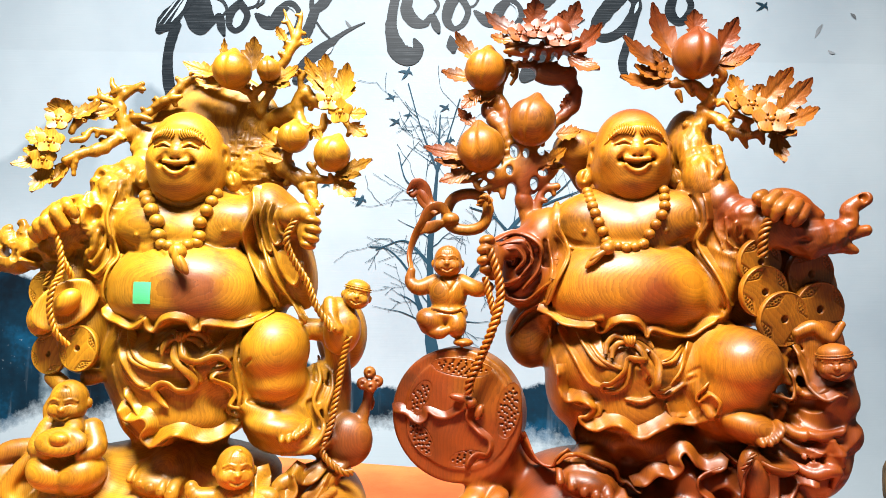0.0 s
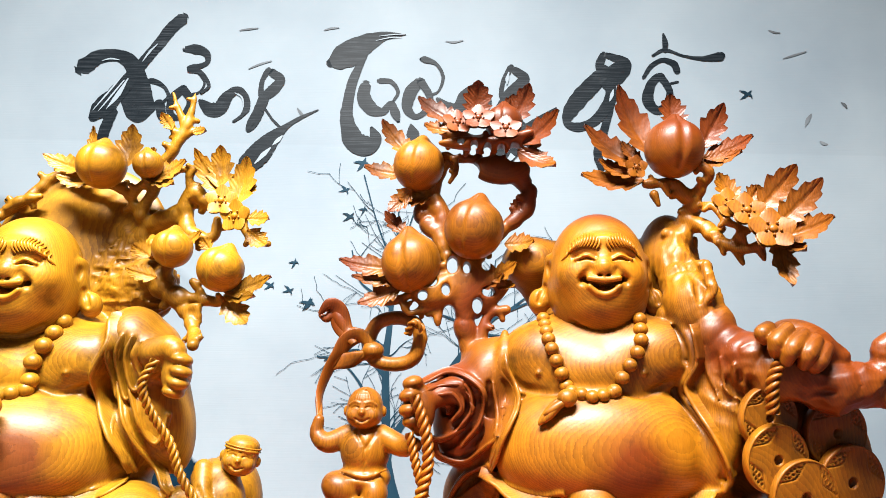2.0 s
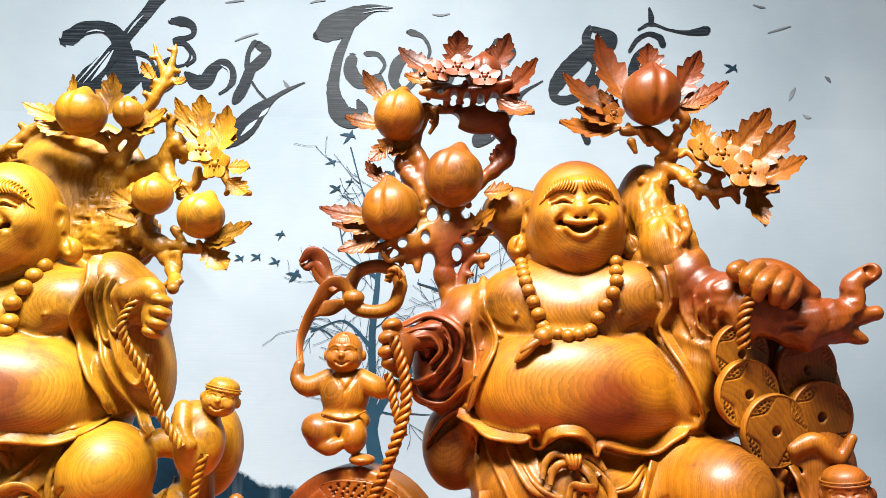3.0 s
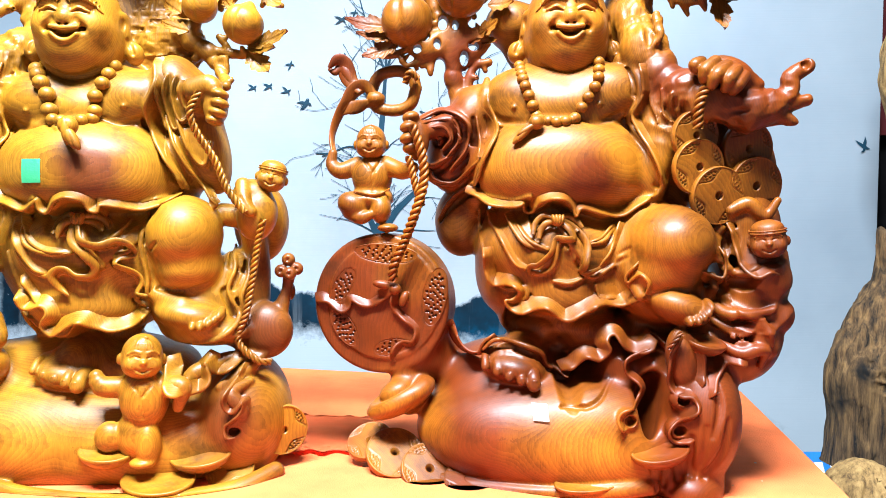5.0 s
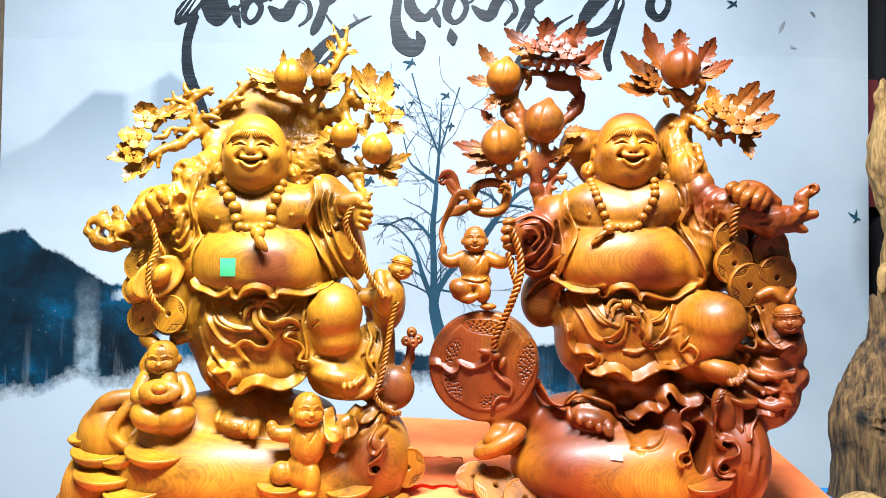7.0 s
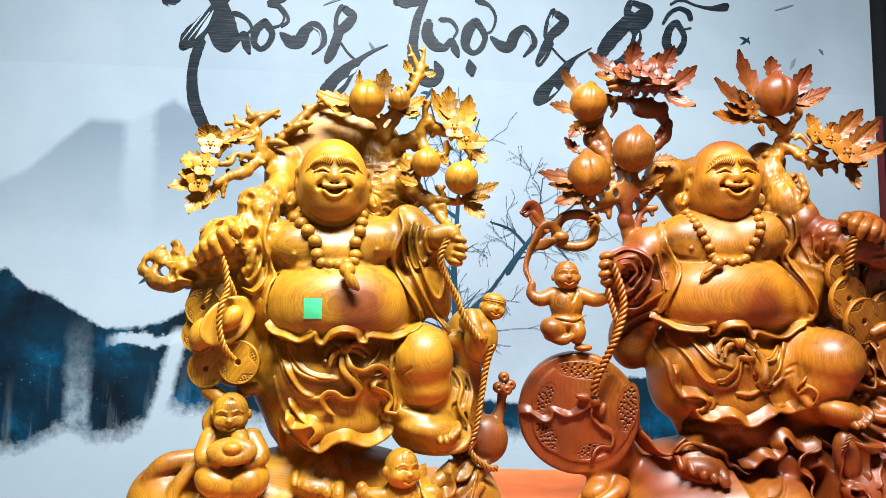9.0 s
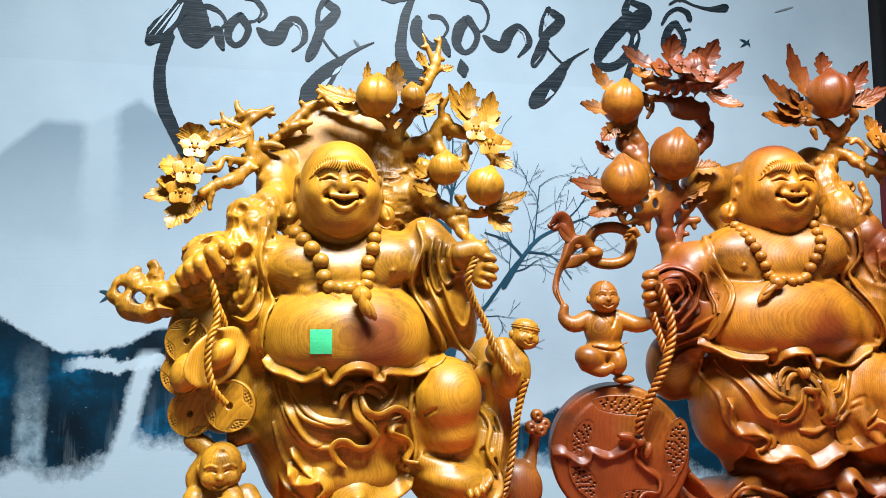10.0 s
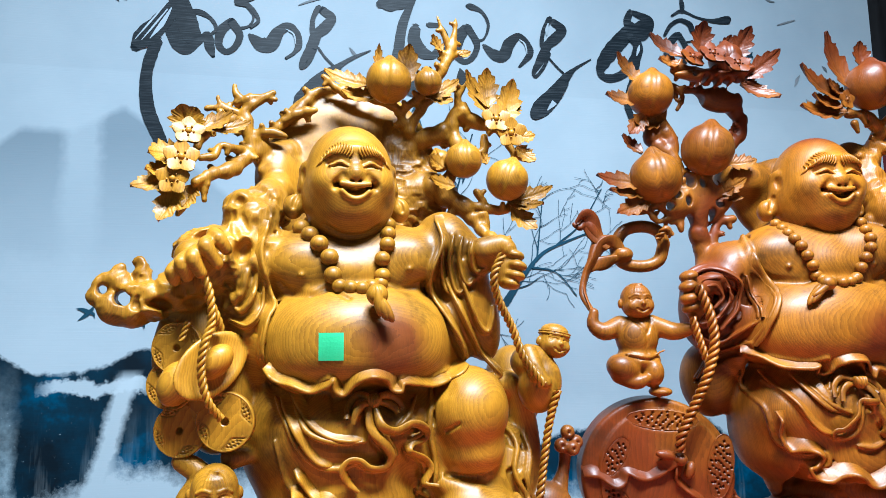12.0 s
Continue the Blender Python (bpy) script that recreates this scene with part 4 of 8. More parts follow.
def blossom(c, r, turn=(0, 0, 0)):
    """A five-petalled flower facing forward, with a seeded centre."""
    c, m = np.array(c, float), turned(*turn)
    made = [globe((0, -0.16 * r, 0), (0.2 * r, 0.14 * r, 0.2 * r), n=7)]
    u, w = np.meshgrid(np.linspace(0, 1, 8), np.linspace(-1, 1, 9), indexing="ij")
    for i in range(5):
        t = 2 * np.pi * i / 5 + 0.3
        half = 0.44 * r * np.sin(np.pi * (0.12 + 0.86 * u) * 0.86) ** 0.9
        px, pz = (0.12 + 0.88 * u * (1 - 0.12 * w * w)) * r, half * w
        py = -0.1 * r - 0.08 * r * u * u - 0.05 * r * (1 - w * w) + 0.012 * r * np.cos(w * 14) * u
        g = np.stack((px * np.cos(t) - pz * np.sin(t), py, px * np.sin(t) + pz * np.cos(t)), -1)
        va, fa = sheet(g)
        vb, fb = sheet(g + np.array((0, 0.16 * r, 0)))
        made.append((np.vstack((va, vb)), np.vstack((fa[:, ::-1], fb + len(va)))))
        made.append(globe((0.32 * r * np.cos(t + 0.6), -0.2 * r, 0.32 * r * np.sin(t + 0.6)), 0.07 * r, n=5))
    return [(v @ m.T + c, f) for v, f in made]


def rope(*points, r=0.7, pitch=3.0, strands=3):
    """A twisted cord along the points."""
    w = spline(points, 0.28)
    d = np.gradient(w, axis=0)
    d /= np.linalg.norm(d, axis=1)[:, None] + 1e-9
    s = np.concatenate(((0,), np.cumsum(np.linalg.norm(np.diff(w, axis=0), axis=1))))
    n1 = np.cross(d, (0.0, 1.0, 0.0))
    n1 /= np.linalg.norm(n1, axis=1)[:, None] + 1e-9
    n2 = np.cross(d, n1)
    made = []
    for k in range(strands):
        a = 2 * np.pi * (s / pitch + k / strands)
        mid = w + 0.5 * r * (np.cos(a)[:, None] * n1 + np.sin(a)[:, None] * n2)
        ring = np.linspace(0, 2 * np.pi, 8, endpoint=False)
        g = mid[:, None, :] + (0.62 if strands < 3 else 0.5) * r * (np.cos(ring)[None, :, None] * n1[:, None, :] + np.sin(ring)[None, :, None] * n2[:, None, :])
        made.append(sheet(g, True))
    return made


def pits_at(spots, x, z, size, depth):
    """How deep a field with small round pits lies at x, z."""
    d = np.zeros_like(x)
    for px, pz in spots:
        q = ((x - px) ** 2 + (z - pz) ** 2) / size ** 2
        d = np.maximum(d, depth * np.clip(1.6 * (1 - q), 0, 1))
    return d


def pitted(c, w, h, spin, turn):
    """A lens-shaped field dotted with small pits, in a thin raised rim."""
    u, v = np.meshgrid(np.linspace(-1, 1, max(24, int(w * 14))), np.linspace(-1, 1, max(14, int(h * 14))), indexing="ij")
    x = w * 1.04 * u
    z = h * 1.04 * v * np.sqrt(np.clip(1 - u * u, 0.0004, 1))
    spots, n = [], int(4 * w * h)
    for i in range(n):
        a, q = i * 2.39996, math.sqrt((i + 0.5) / n)
        spots.append((0.88 * w * q * math.cos(a), 0.86 * h * q * math.sin(a) * math.sqrt(max(0.0, 1 - (0.88 * q * math.cos(a)) ** 2))))
    y = 0.1 + pits_at(spots, x, z, 0.23, 0.5) - 0.16 * np.clip((np.abs(v) - 0.86) / 0.1, 0, 1) + 0.5 * (np.abs(v) > 0.99)
    m = turned(*turn) @ turned(*spin)
    g = np.stack((x, y, z), -1) @ m.T + np.array(c, float)
    return [sheet(g)]


def coin(c, r, turn=(0, 0, 0), thick=0.5):
    """A carved coin: flat face in a thin raised rim, a small hole, and four lens-shaped beaded fields."""
    m, c = turned(*turn), np.array(c, float)
    n = 132
    a = np.linspace(0, 2 * np.pi, n, endpoint=False)
    radii = np.concatenate(((0.0, 0.14), np.linspace(0.15, 0.95, 24), (0.97, 1.0, 1.0, 0.93, 0.05)))
    q, t = np.meshgrid(radii, a, indexing="ij")
    x, z = r * q * np.cos(t), r * q * np.sin(t)
    y = np.full_like(x, -0.8 * thick)
    y[:2] = 0.2 * thick
    y[-5:] = np.array((-0.9, -0.6, 0.8, 1.0, 1.0))[:, None] * thick
    spots = []
    for k in range(4):
        mid = k * np.pi / 2 + 0.6
        away = (t - mid + np.pi) % (2 * np.pi) - np.pi
        arc = 0.92 - 0.3 * np.clip(1 - (away / 0.52) ** 2, -1, 1)
        groove = np.exp(-((q - arc) / 0.022) ** 2) * (np.abs(away) < 0.52)
        y[2:-5] += (0.35 * thick * groove)[2:-5]
        for b, p in ((-0.3, 0.84), (-0.15, 0.86), (0.0, 0.86), (0.15, 0.86), (0.3, 0.84), (-0.18, 0.75), (0.0, 0.74), (0.18, 0.75)):
            spots.append((r * p * math.cos(mid + b), r * p * math.sin(mid + b)))
    y[2:-5] += pits_at(spots, x, z, 0.042 * r, 0.5 * thick)[2:-5]
    v, f = sheet(np.stack((x, y, z), -1), True)
    return [(v @ m.T + c, f)]


def dish(c, rx, ry, h, turn=(0, 0, 0), knob=0.0):
    """A boat-like ingot: flat top with a thin lip over a rounded belly, with a knob in the middle where asked."""
    m, c = turned(*turn), np.array(c, float)
    profile = np.array(((0.001, knob), (0.25, knob * 0.85), (0.4, knob * 0.2), (0.46, -0.02), (0.86, 0.0), (0.94, 0.06), (1.0, 0.0), (0.97, -0.2), (0.85, -0.5), (0.6, -0.85), (0.001, -1.0)))
    a = np.linspace(0, 2 * np.pi, 40, endpoint=False)
    g = np.stack([np.stack((q * rx * np.cos(a), q * ry * np.sin(a), np.full(40, y * h)), -1) for q, y in profile])
    v, f = sheet(g, True)
    return v @ m.T + c, f[:, ::-1]


def label_on(s, origin, p, w, h, mat, words, category, lift=0.06):
    """A paper label stuck to the skin of a carving."""
    xs, zs = np.linspace(p[0] - w / 2, p[0] + w / 2, 7), np.linspace(p[2] - h / 2, p[2] + h / 2, 7)
    y = np.array([[s.front(x, z, p[1]) for z in zs] for x in xs])
    a, b = np.meshgrid(xs, zs, indexing="ij")
    fit_ = np.linalg.lstsq(np.stack((a.ravel(), b.ravel(), a.ravel() ** 2, b.ravel() ** 2, np.ones(49)), 1), y.ravel(), rcond=None)[0]
    lie = fit_[0] * a + fit_[1] * b + fit_[2] * a ** 2 + fit_[3] * b ** 2 + fit_[4]
    y = lie - max(0.0, float((lie - y).max())) - lift
    bm = bmesh.new()
    v = [[bm.verts.new((a[i, j] / 100, y[i, j] / 100, b[i, j] / 100)) for j in range(7)] for i in range(7)]
    for i in range(6):
        for j in range(6):
            bm.faces.new((v[i][j], v[i + 1][j], v[i + 1][j + 1], v[i][j + 1]))
    bmesh.ops.solidify(bm, geom=bm.faces[:], thickness=0.0004)
    ob = new("price_label", mesh_of("price_label", bm, mat))
    ob.location = origin
    return tagged(ob, words, category)


def on_skin(s, points, out):
    """The points laid on the skin of a carving, lifted by out."""
    return [(p[0], s.front(p[0], p[2], p[1]) - out, p[2]) for p in (np.array(q, float) for q in points)]


def beads(*points, r=1.0, gap=1.75):
    """Round beads threaded along the points."""
    w = spline(points, 0.1)
    s = np.concatenate(((0,), np.cumsum(np.linalg.norm(np.diff(w, axis=0), axis=1))))
    n = max(1, int(s[-1] / (r * gap)))
    return [globe([np.interp(q, s, w[:, i]) for i in range(3)], (r, r, r * 0.94), n=9) for q in np.linspace(0, s[-1], n + 1)]


def statue(name, origin, pieces, mat, label):
    """All pieces as ONE mesh."""
    verts, faces, base = [], [], 0
    for v, f in pieces:
        verts.append(v)
        faces.append(f + base)
        base += len(v)
    v, f = np.vstack(verts).astype(np.float32) / 100, np.vstack(faces).astype(np.int32)
    v[:, 2] = np.maximum(v[:, 2], 0)
    me = bpy.data.meshes.new(name)
    me.vertices.add(len(v))
    me.vertices.foreach_set("co", v.ravel())
    me.loops.add(len(f) * 3)
    me.loops.foreach_set("vertex_index", f.ravel())
    me.polygons.add(len(f))
    me.polygons.foreach_set("loop_start", np.arange(0, len(f) * 3, 3, dtype=np.int32))
    me.polygons.foreach_set("use_smooth", np.ones(len(f), bool))
    me.update(calc_edges=True)
    me.materials.append(mat)
    ob = new(name, me)
    ob.location = origin
    return tagged(ob, label, "statue")


def strand(points, radii):
    """A thin tapering hair along the points."""
    w = spline([(*p, q) for p, q in zip(points, radii)], 0.05)
    d = np.gradient(w[:, :3], axis=0)
    d /= np.linalg.norm(d, axis=1)[:, None] + 1e-9
    n1 = np.cross(d, (0.0, 1.0, 0.2))
    n1 /= np.linalg.norm(n1, axis=1)[:, None] + 1e-9
    n2 = np.cross(d, n1)
    ring = np.linspace(0, 2 * np.pi, 6, endpoint=False)
    g = w[:, None, :3] + w[:, None, 3:] * (np.cos(ring)[None, :, None] * n1[:, None, :] + np.sin(ring)[None, :, None] * n2[:, None, :])
    return sheet(g, True)


def head_of(c, u, turn=(0, 0, 0)):
    """The laughing bald head, built in units of half its width: tufted brows, broad smooth jowls, open smile, long ears."""
    s = Carving((-1.75, -1.35, -1.4), (1.75, 1.2, 1.5), 0.019)
    s.ell((0, 0.1, 0.4), (1.02, 0.95, 0.88), k=0.2)
    s.ell((0, 0.02, -0.2), (1.1, 0.97, 0.85), k=0.6)
    s.ell((0, -0.14, -0.5), (0.98, 0.84, 0.8), k=0.5)
    s.ell((0, -0.7, -0.38), (0.5, 0.26, 0.34), k=0.4)
    for q in (-1, 1):
        s.ell((q * 0.54, -0.68, 0.08), (0.36, 0.28, 0.26), k=0.4)
        s.ell((q * 0.38, -0.74, 0.45), (0.24, 0.13, 0.13), k=0.2)
        # long ear with a hanging lobe
        s.ell((q * 1.09, 0.1, 0.16), (0.12, 0.26, 0.3), (0, q * 12, q * -30), k=0.1)
        s.ell((q * 1.19, -0.1, 0.17), (0.07, 0.14, 0.16), k=0.05, carve=True)
        s.ell((q * 1.38, 0.1, -0.52), (0.26, 0.22, 0.27), (0, q * -20, 0), k=0.12)
        s.ell((q * 1.18, 0.12, -0.16), (0.13, 0.16, 0.3), k=0.12)
        s.fold((q * 1.26, -0.1, -0.2), (q * 1.36, -0.1, -0.38), (q * 1.4, -0.1, -0.5), r=0.03, k=0.06, carve=True)
    # nose
    s.tube((0, -0.84, 0.48), (0, -0.92, 0.36), (0, -1.0, 0.25), r=(0.035, 0.075, 0.15), k=0.2)
    for q in (-1, 1):
        s.ell((q * 0.19, -0.92, 0.2), (0.12, 0.12, 0.095), k=0.07)
        s.fold((q * 0.31, -0.9, 0.2), (q * 0.42, -0.9, 0.12), (q * 0.5, -0.9, 0.0), r=(0.012, 0.018, 0.01), k=0.12, carve=True)
        s.ell((q * 0.09, -1.06, 0.1), (0.055, 0.1, 0.032), k=0.03, carve=True)
        s.ell((q * 0.45, -0.9, 0.01), (0.06, 0.07, 0.035), (0, q * 14, 0), k=0.18, carve=True)
    # mouth
    face = {x: s.front(x, -0.1 + 0.66 * x * x, -1.1) for x in (-0.42, -0.3, -0.15, 0.0, 0.15, 0.3, 0.42)}
    for back in range(6):
        r = tuple(q * (1 - 0.07 * back) for q in (0.018, 0.05, 0.085, 0.095, 0.085, 0.05, 0.018))
        s.tube(*[(x, y + 0.075 * back * (1 - 1.5 * abs(x)), -0.115 + 0.66 * x * x) for x, y in face.items()], r=r, k=0.03, carve=True)
    s.tube((-0.2, -0.86, -0.02), (0, -0.93, -0.05), (0.2, -0.86, -0.02), r=(0.025, 0.03, 0.025), k=0.02)
    s.tube((-0.13, -0.84, -0.19), (0, -0.88, -0.215), (0.13, -0.84, -0.19), r=(0.03, 0.04, 0.03), k=0.03)
    s.fold((-0.34, -0.9, 0.045), (-0.09, -0.95, 0.015), (0.09, -0.95, 0.015), (0.34, -0.9, 0.045), r=(0.01, 0.02, 0.02, 0.01), k=0.04, under=0)
    s.fold((-0.32, -0.9, -0.12), (-0.17, -0.9, -0.225), (0, -0.95, -0.265), (0.17, -0.9, -0.225), (0.32, -0.9, -0.12), r=(0.01, 0.026, 0.032, 0.026, 0.01), k=0.06, under=0)
    s.fold((-0.66, -0.6, -0.86), (-0.3, -0.7, -1.02), (0, -0.7, -1.06), (0.3, -0.7, -1.02), (0.66, -0.6, -0.86), r=0.02, k=0.12, carve=True)
    hairs = []
    for q in (-1, 1):
        # smiling eyes
        s.fold((q * 0.2, -0.9, 0.405), (q * 0.38, -0.9, 0.435), (q * 0.55, -0.8, 0.4), r=(0.016, 0.042, 0.016), k=0.02, carve=True)
        s.fold((q * 0.17, -0.9, 0.42), (q * 0.38, -0.9, 0.49), (q * 0.62, -0.8, 0.4), r=(0.01, 0.022, 0.01), k=0.03, under=0, out=0.01)
        s.fold((q * 0.18, -0.9, 0.47), (q * 0.38, -0.9, 0.545), (q * 0.66, -0.8, 0.44), r=0.012, k=0.05, carve=True)
        # brow of separate tufts
        s.ell((q * 0.36, -0.78, 0.7), (0.3, 0.07, 0.1), (0, q * 10, 0), k=0.2)
        for i in range(12):
            t = i / 11
            x = 0.08 + 0.7 * t
            z = 0.67 + 0.16 * math.sin(math.pi * (0.1 + 0.75 * t)) - 0.26 * t * t
            long = 0.25 - 0.08 * abs(t - 0.4)
            line = []
            for a, b in ((0.02, 0.45), (0.0, 0.1), (0.03 + 0.03 * t, -0.3), (0.09 + 0.04 * t, -0.6)):
                line.append((q * (x + a), s.front(q * (x + a), z + b * long, -0.7) - 0.035, z + b * long))
            hairs.append((line, (0.012, 0.033, 0.032, 0.009)))
    made = [s.skin()] + [strand(p, r) for p, r in hairs]
    m = turned(*turn)
    return [(v * np.array((0.85, 0.95, 1.0)) * u @ m.T + np.array(c, float), f) for v, f in made]


def child_head(c, u, turn=(0, 0, 0), cap=False):
    s = Carving((-1.3, -1.35, -1.25), (1.3, 1.25, 1.3), 0.036)
    s.ell((0, 0.05, 0.12), (0.9, 0.95, 0.98), k=0.2)
    s.ell((0, -0.2, -0.35), (0.86, 0.74, 0.6), k=0.3)
    s.ell((0, -0.95, -0.12), (0.14, 0.16, 0.13), k=0.12)
    for q in (-1, 1):
        s.ell((q * 0.48, -0.62, -0.26), (0.28, 0.26, 0.26), k=0.2)
        s.ell((q * 0.95, 0.1, -0.1), (0.14, 0.2, 0.26), k=0.1)
        s.fold((q * 0.18, -1, 0.1), (q * 0.38, -1, 0.15), (q * 0.6, -0.8, 0.06), r=0.045, k=0.05, carve=True)
        s.fold((q * 0.14, -1, 0.32), (q * 0.4, -1, 0.38), (q * 0.66, -0.8, 0.24), r=0.05, k=0.08, under=0)
    s.fold((-0.34, -1, -0.42), (0, -1, -0.56), (0.34, -1, -0.42), r=(0.03, 0.07, 0.03), k=0.05, carve=True)
    s.fold((-0.25, -1, -0.6), (0, -1, -0.68), (0.25, -1, -0.6), r=0.06, k=0.1, under=0)
    if cap:
        s.ell((0, 0.1, 0.62), (0.84, 0.86, 0.5), k=0.05)
        for z in (0.42, 0.56):
            s.tube(*[(0.93 * math.cos(a), 0.06 + 0.98 * math.sin(a), z) for a in np.linspace(0, 2 * np.pi, 15)], r=0.05, k=0.05, step=9)
    else:
        for i in range(7):
            x = -0.3 + 0.1 * i
            s.fold((x * 0.4, -0.4, 1.0), (x, -0.8, 0.72), (x * 1.2, -0.9, 0.5), r=(0.03, 0.06, 0.02), k=0.04, under=0)
    v, f = s.skin()
    return v * u @ turned(*turn).T + np.array(c, float), f


# ---------- the golden statue ----------
def golden_statue():
    s = Carving((-44, -22, -2), (36, 22, 112), 0.245)
    bits = []
    spot = (-8.7, -11, 50.1)
    # trunk and shoulders
    s.ell((-5.1, 3, 58.7), (13.6, 10.5, 10), k=3)
    s.ell((-4.7, 3, 64.1), (12.3, 9, 5.6), k=3)
    s.ell((-5.6, 3, 68.7), (6.8, 7, 4.1), k=3)
    s.ell((-5.2, 1.5, 60.9), (9.9, 9.6, 4), k=3)
    for c in ((-12.2, -1, 62.2), (2.7, -1, 63)):
        s.ell(c, (7.4, 6.8, 5.4), k=2)
    s.ell((-4.6, -0.5, 51.1), (15.2, 13.6, 9.7), k=1.0)
    s.ell((-4.6, -1, 48.4), (14.1, 12.6, 5.8), k=2)
    for c in on_skin(s, ((-12.7, -10.5, 60.3), (2.9, -10, 61.3)), 0.0):
        s.ell(c, 0.42, k=0.3)
    c = on_skin(s, ((-2.7, -11, 46.6),), 0.0)[0]
    s.ell(c, (0.4, 1.2, 0.4), k=0.3, carve=True)
    # plain board left standing behind the head
    s.ell((-4.4, 7.2, 79.2), (14.6, 2.0, 16.6), (-8, 0, 0), k=0.8)
    s.ell((6, 7, 74.5), (5.7, 3.6, 5.0), k=2)
    s.gnarl((6, 6, 77), (8, 7, 9), 0.5, 2.0, 21, (1, 1, 0.7))
    s.ell((-16.6, 7, 77.4), (3.6, 4, 6.2), k=2)
    # open robe: two lapels down from the shoulders, and the drape round the belly
    s.ell((-19.9, 0, 57.1), (3, 6.5, 11.1), (0, -4, 0), k=2)
    s.ell((11.8, 0.3, 56.7), (3.8, 6.5, 11.3), (0, 8, 0), k=2)
    s.fold((-17.5, -3, 68.7), (-18.8, -6, 63.6), (-17.4, -7, 58.4), (-16.4, -7, 56.2), (-17.4, -7, 54), (-18.1, -6, 50), (-18.2, -6, 48.6), r=(0.6, 0.8, 0.7, 0.5, 0.5, 0.55, 0.5), k=0.35, out=0.7)
    s.fold((6.9, -2, 70.1), (7.9, -5, 65.4), (6.3, -7, 61), (6.6, -7, 57.7), (9.2, -6, 53.4), (11.4, -5.8, 50), (11.9, -5.7, 48.8), r=(0.6, 0.8, 0.7, 0.5, 0.5, 0.55, 0.5), k=0.35, out=0.7)
    s.ell((-18.6, 2, 49.4), (3.6, 6, 6.8), k=2)
    # right sleeve with hanging folds, forearm and fist
    s.ell((9.8, -1, 65.7), (4.3, 6, 5.5), (0, -20, 0), k=2)
    s.tube((9.8, -1, 65.2), (13.6, -4.4, 63.3), (16.1, -7, 64), r=(3.4, 2.9, 2.0), k=1.6)
    s.ell((14.4, -0.3, 55.8), (3.6, 5, 8.6), (0, -14, 0), k=2)
    s.tube((14.3, -7.3, 64.2), (16.8, -7.9, 64.9), (17.7, -8.3, 64.3), r=(2.0, 1.7, 1.5), k=0.6)
    for c in ((18.8, -8.6, 63.3), (19, -9.1, 61.7), (18.7, -9.1, 60.2), (18, -8.7, 59)):
        s.ell(c, (1.5, 1.7, 0.85), (0, 15, 0), k=0.2)
    s.ell((17.8, -7.3, 61.4), (2.0, 2.0, 3.0), k=0.6)
    s.fold((8.4, -5, 66.3), (8, -5, 62.8), (9, -5, 58.5), (10.3, -5, 57.6), r=(0.3, 0.5, 0.5, 0.3), k=0.35, out=0.25)
    s.fold((9.7, -5, 66.4), (9.3, -5, 62.4), (10.5, -4.9, 58.1), (11.8, -4.7, 58.9), r=(0.3, 0.5, 0.5, 0.3), k=0.35, out=0.25)
    s.fold((11.1, -4.8, 66.3), (10.7, -4.9, 62.8), (11.8, -4.7, 59.3), (13.3, -4.5, 60.2), r=(0.3, 0.5, 0.5, 0.3), k=0.35, out=0.25)
    s.fold((12.4, -4.6, 65.6), (12.2, -4.6, 63.2), (13.1, -4.5, 61.1), (14.5, -4.3, 61.5), r=(0.3, 0.45, 0.45, 0.3), k=0.35, out=0.25)
    s.fold((11, -5.8, 60.2), (13.7, -5.4, 53.3), (15.5, -5.1, 52), (16.3, -5, 55.8), r=0.5, k=0.4, out=0.2)
    s.fold((8.8, -6, 60.2), (12.3, -5.6, 52.5), (17.2, -4.8, 45.5), r=0.6, k=0.4, out=0.2)
    s.fold((7.5, -6, 59.4), (10, -6, 51.7), (12.2, -5.6, 48.3), r=0.45, k=0.3, out=0.2)
    # left sleeve and arm that carries the gnarled staff
    s.ell((-20.2, 0, 64), (4.9, 6, 6.2), (0, -25, 0), k=2)
    s.ell((-22.7, 1, 57.1), (4, 5, 6.3), k=2)
    s.tube((-19.3, -2, 65.1), (-23.4, -5, 63.5), (-26.7, -6, 62.8), r=(3.2, 2.8, 2.3), k=1.6)
    s.fold((-19, -5, 60.4), (-19.5, -5, 57.2), (-21.1, -5, 55.2), (-22, -5, 57.2), r=0.5, k=0.4, out=0.2)
    s.fold((-20.2, -5, 60.8), (-20.9, -5, 58), (-21.9, -5, 56.8), r=0.5, k=0.4, out=0.2)
    s.fold((-17.8, -5, 59.6), (-18.1, -5, 55.5), (-20, -5, 53.1), (-22.4, -5, 54), r=0.6, k=0.4, out=0.2)
    # staff: knotty, with hollows and broken ends
    s.bough((-40.6, -4, 57.4), (-37, -4, 55.4), (-32.6, -4, 56.9), (-27.7, -4, 59.3), (-22.3, -4, 63.7), (-19.4, -2, 69), (-16.8, 3, 74.9), r=(1.3, 2.1, 2.4, 2.6, 2.9, 2.8, 2.3), k=0.8)
    s.tube((-40, -4, 57), (-40.6, -4, 59), (-38.7, -4, 59.8), (-36.4, -4, 58.2), r=(1, 0.9, 1.1, 1.4), k=0.4)
    s.tube((-36.4, -4, 58.2), (-38, -4, 60.6), (-37.6, -4, 61.5), r=(1.4, 1.0, 0.6), k=0.4)
    s.tube((-34.9, -4, 58.2), (-34.7, -4, 60.9), (-35.3, -4, 62.3), r=(1.5, 0.9, 0.6), k=0.4)
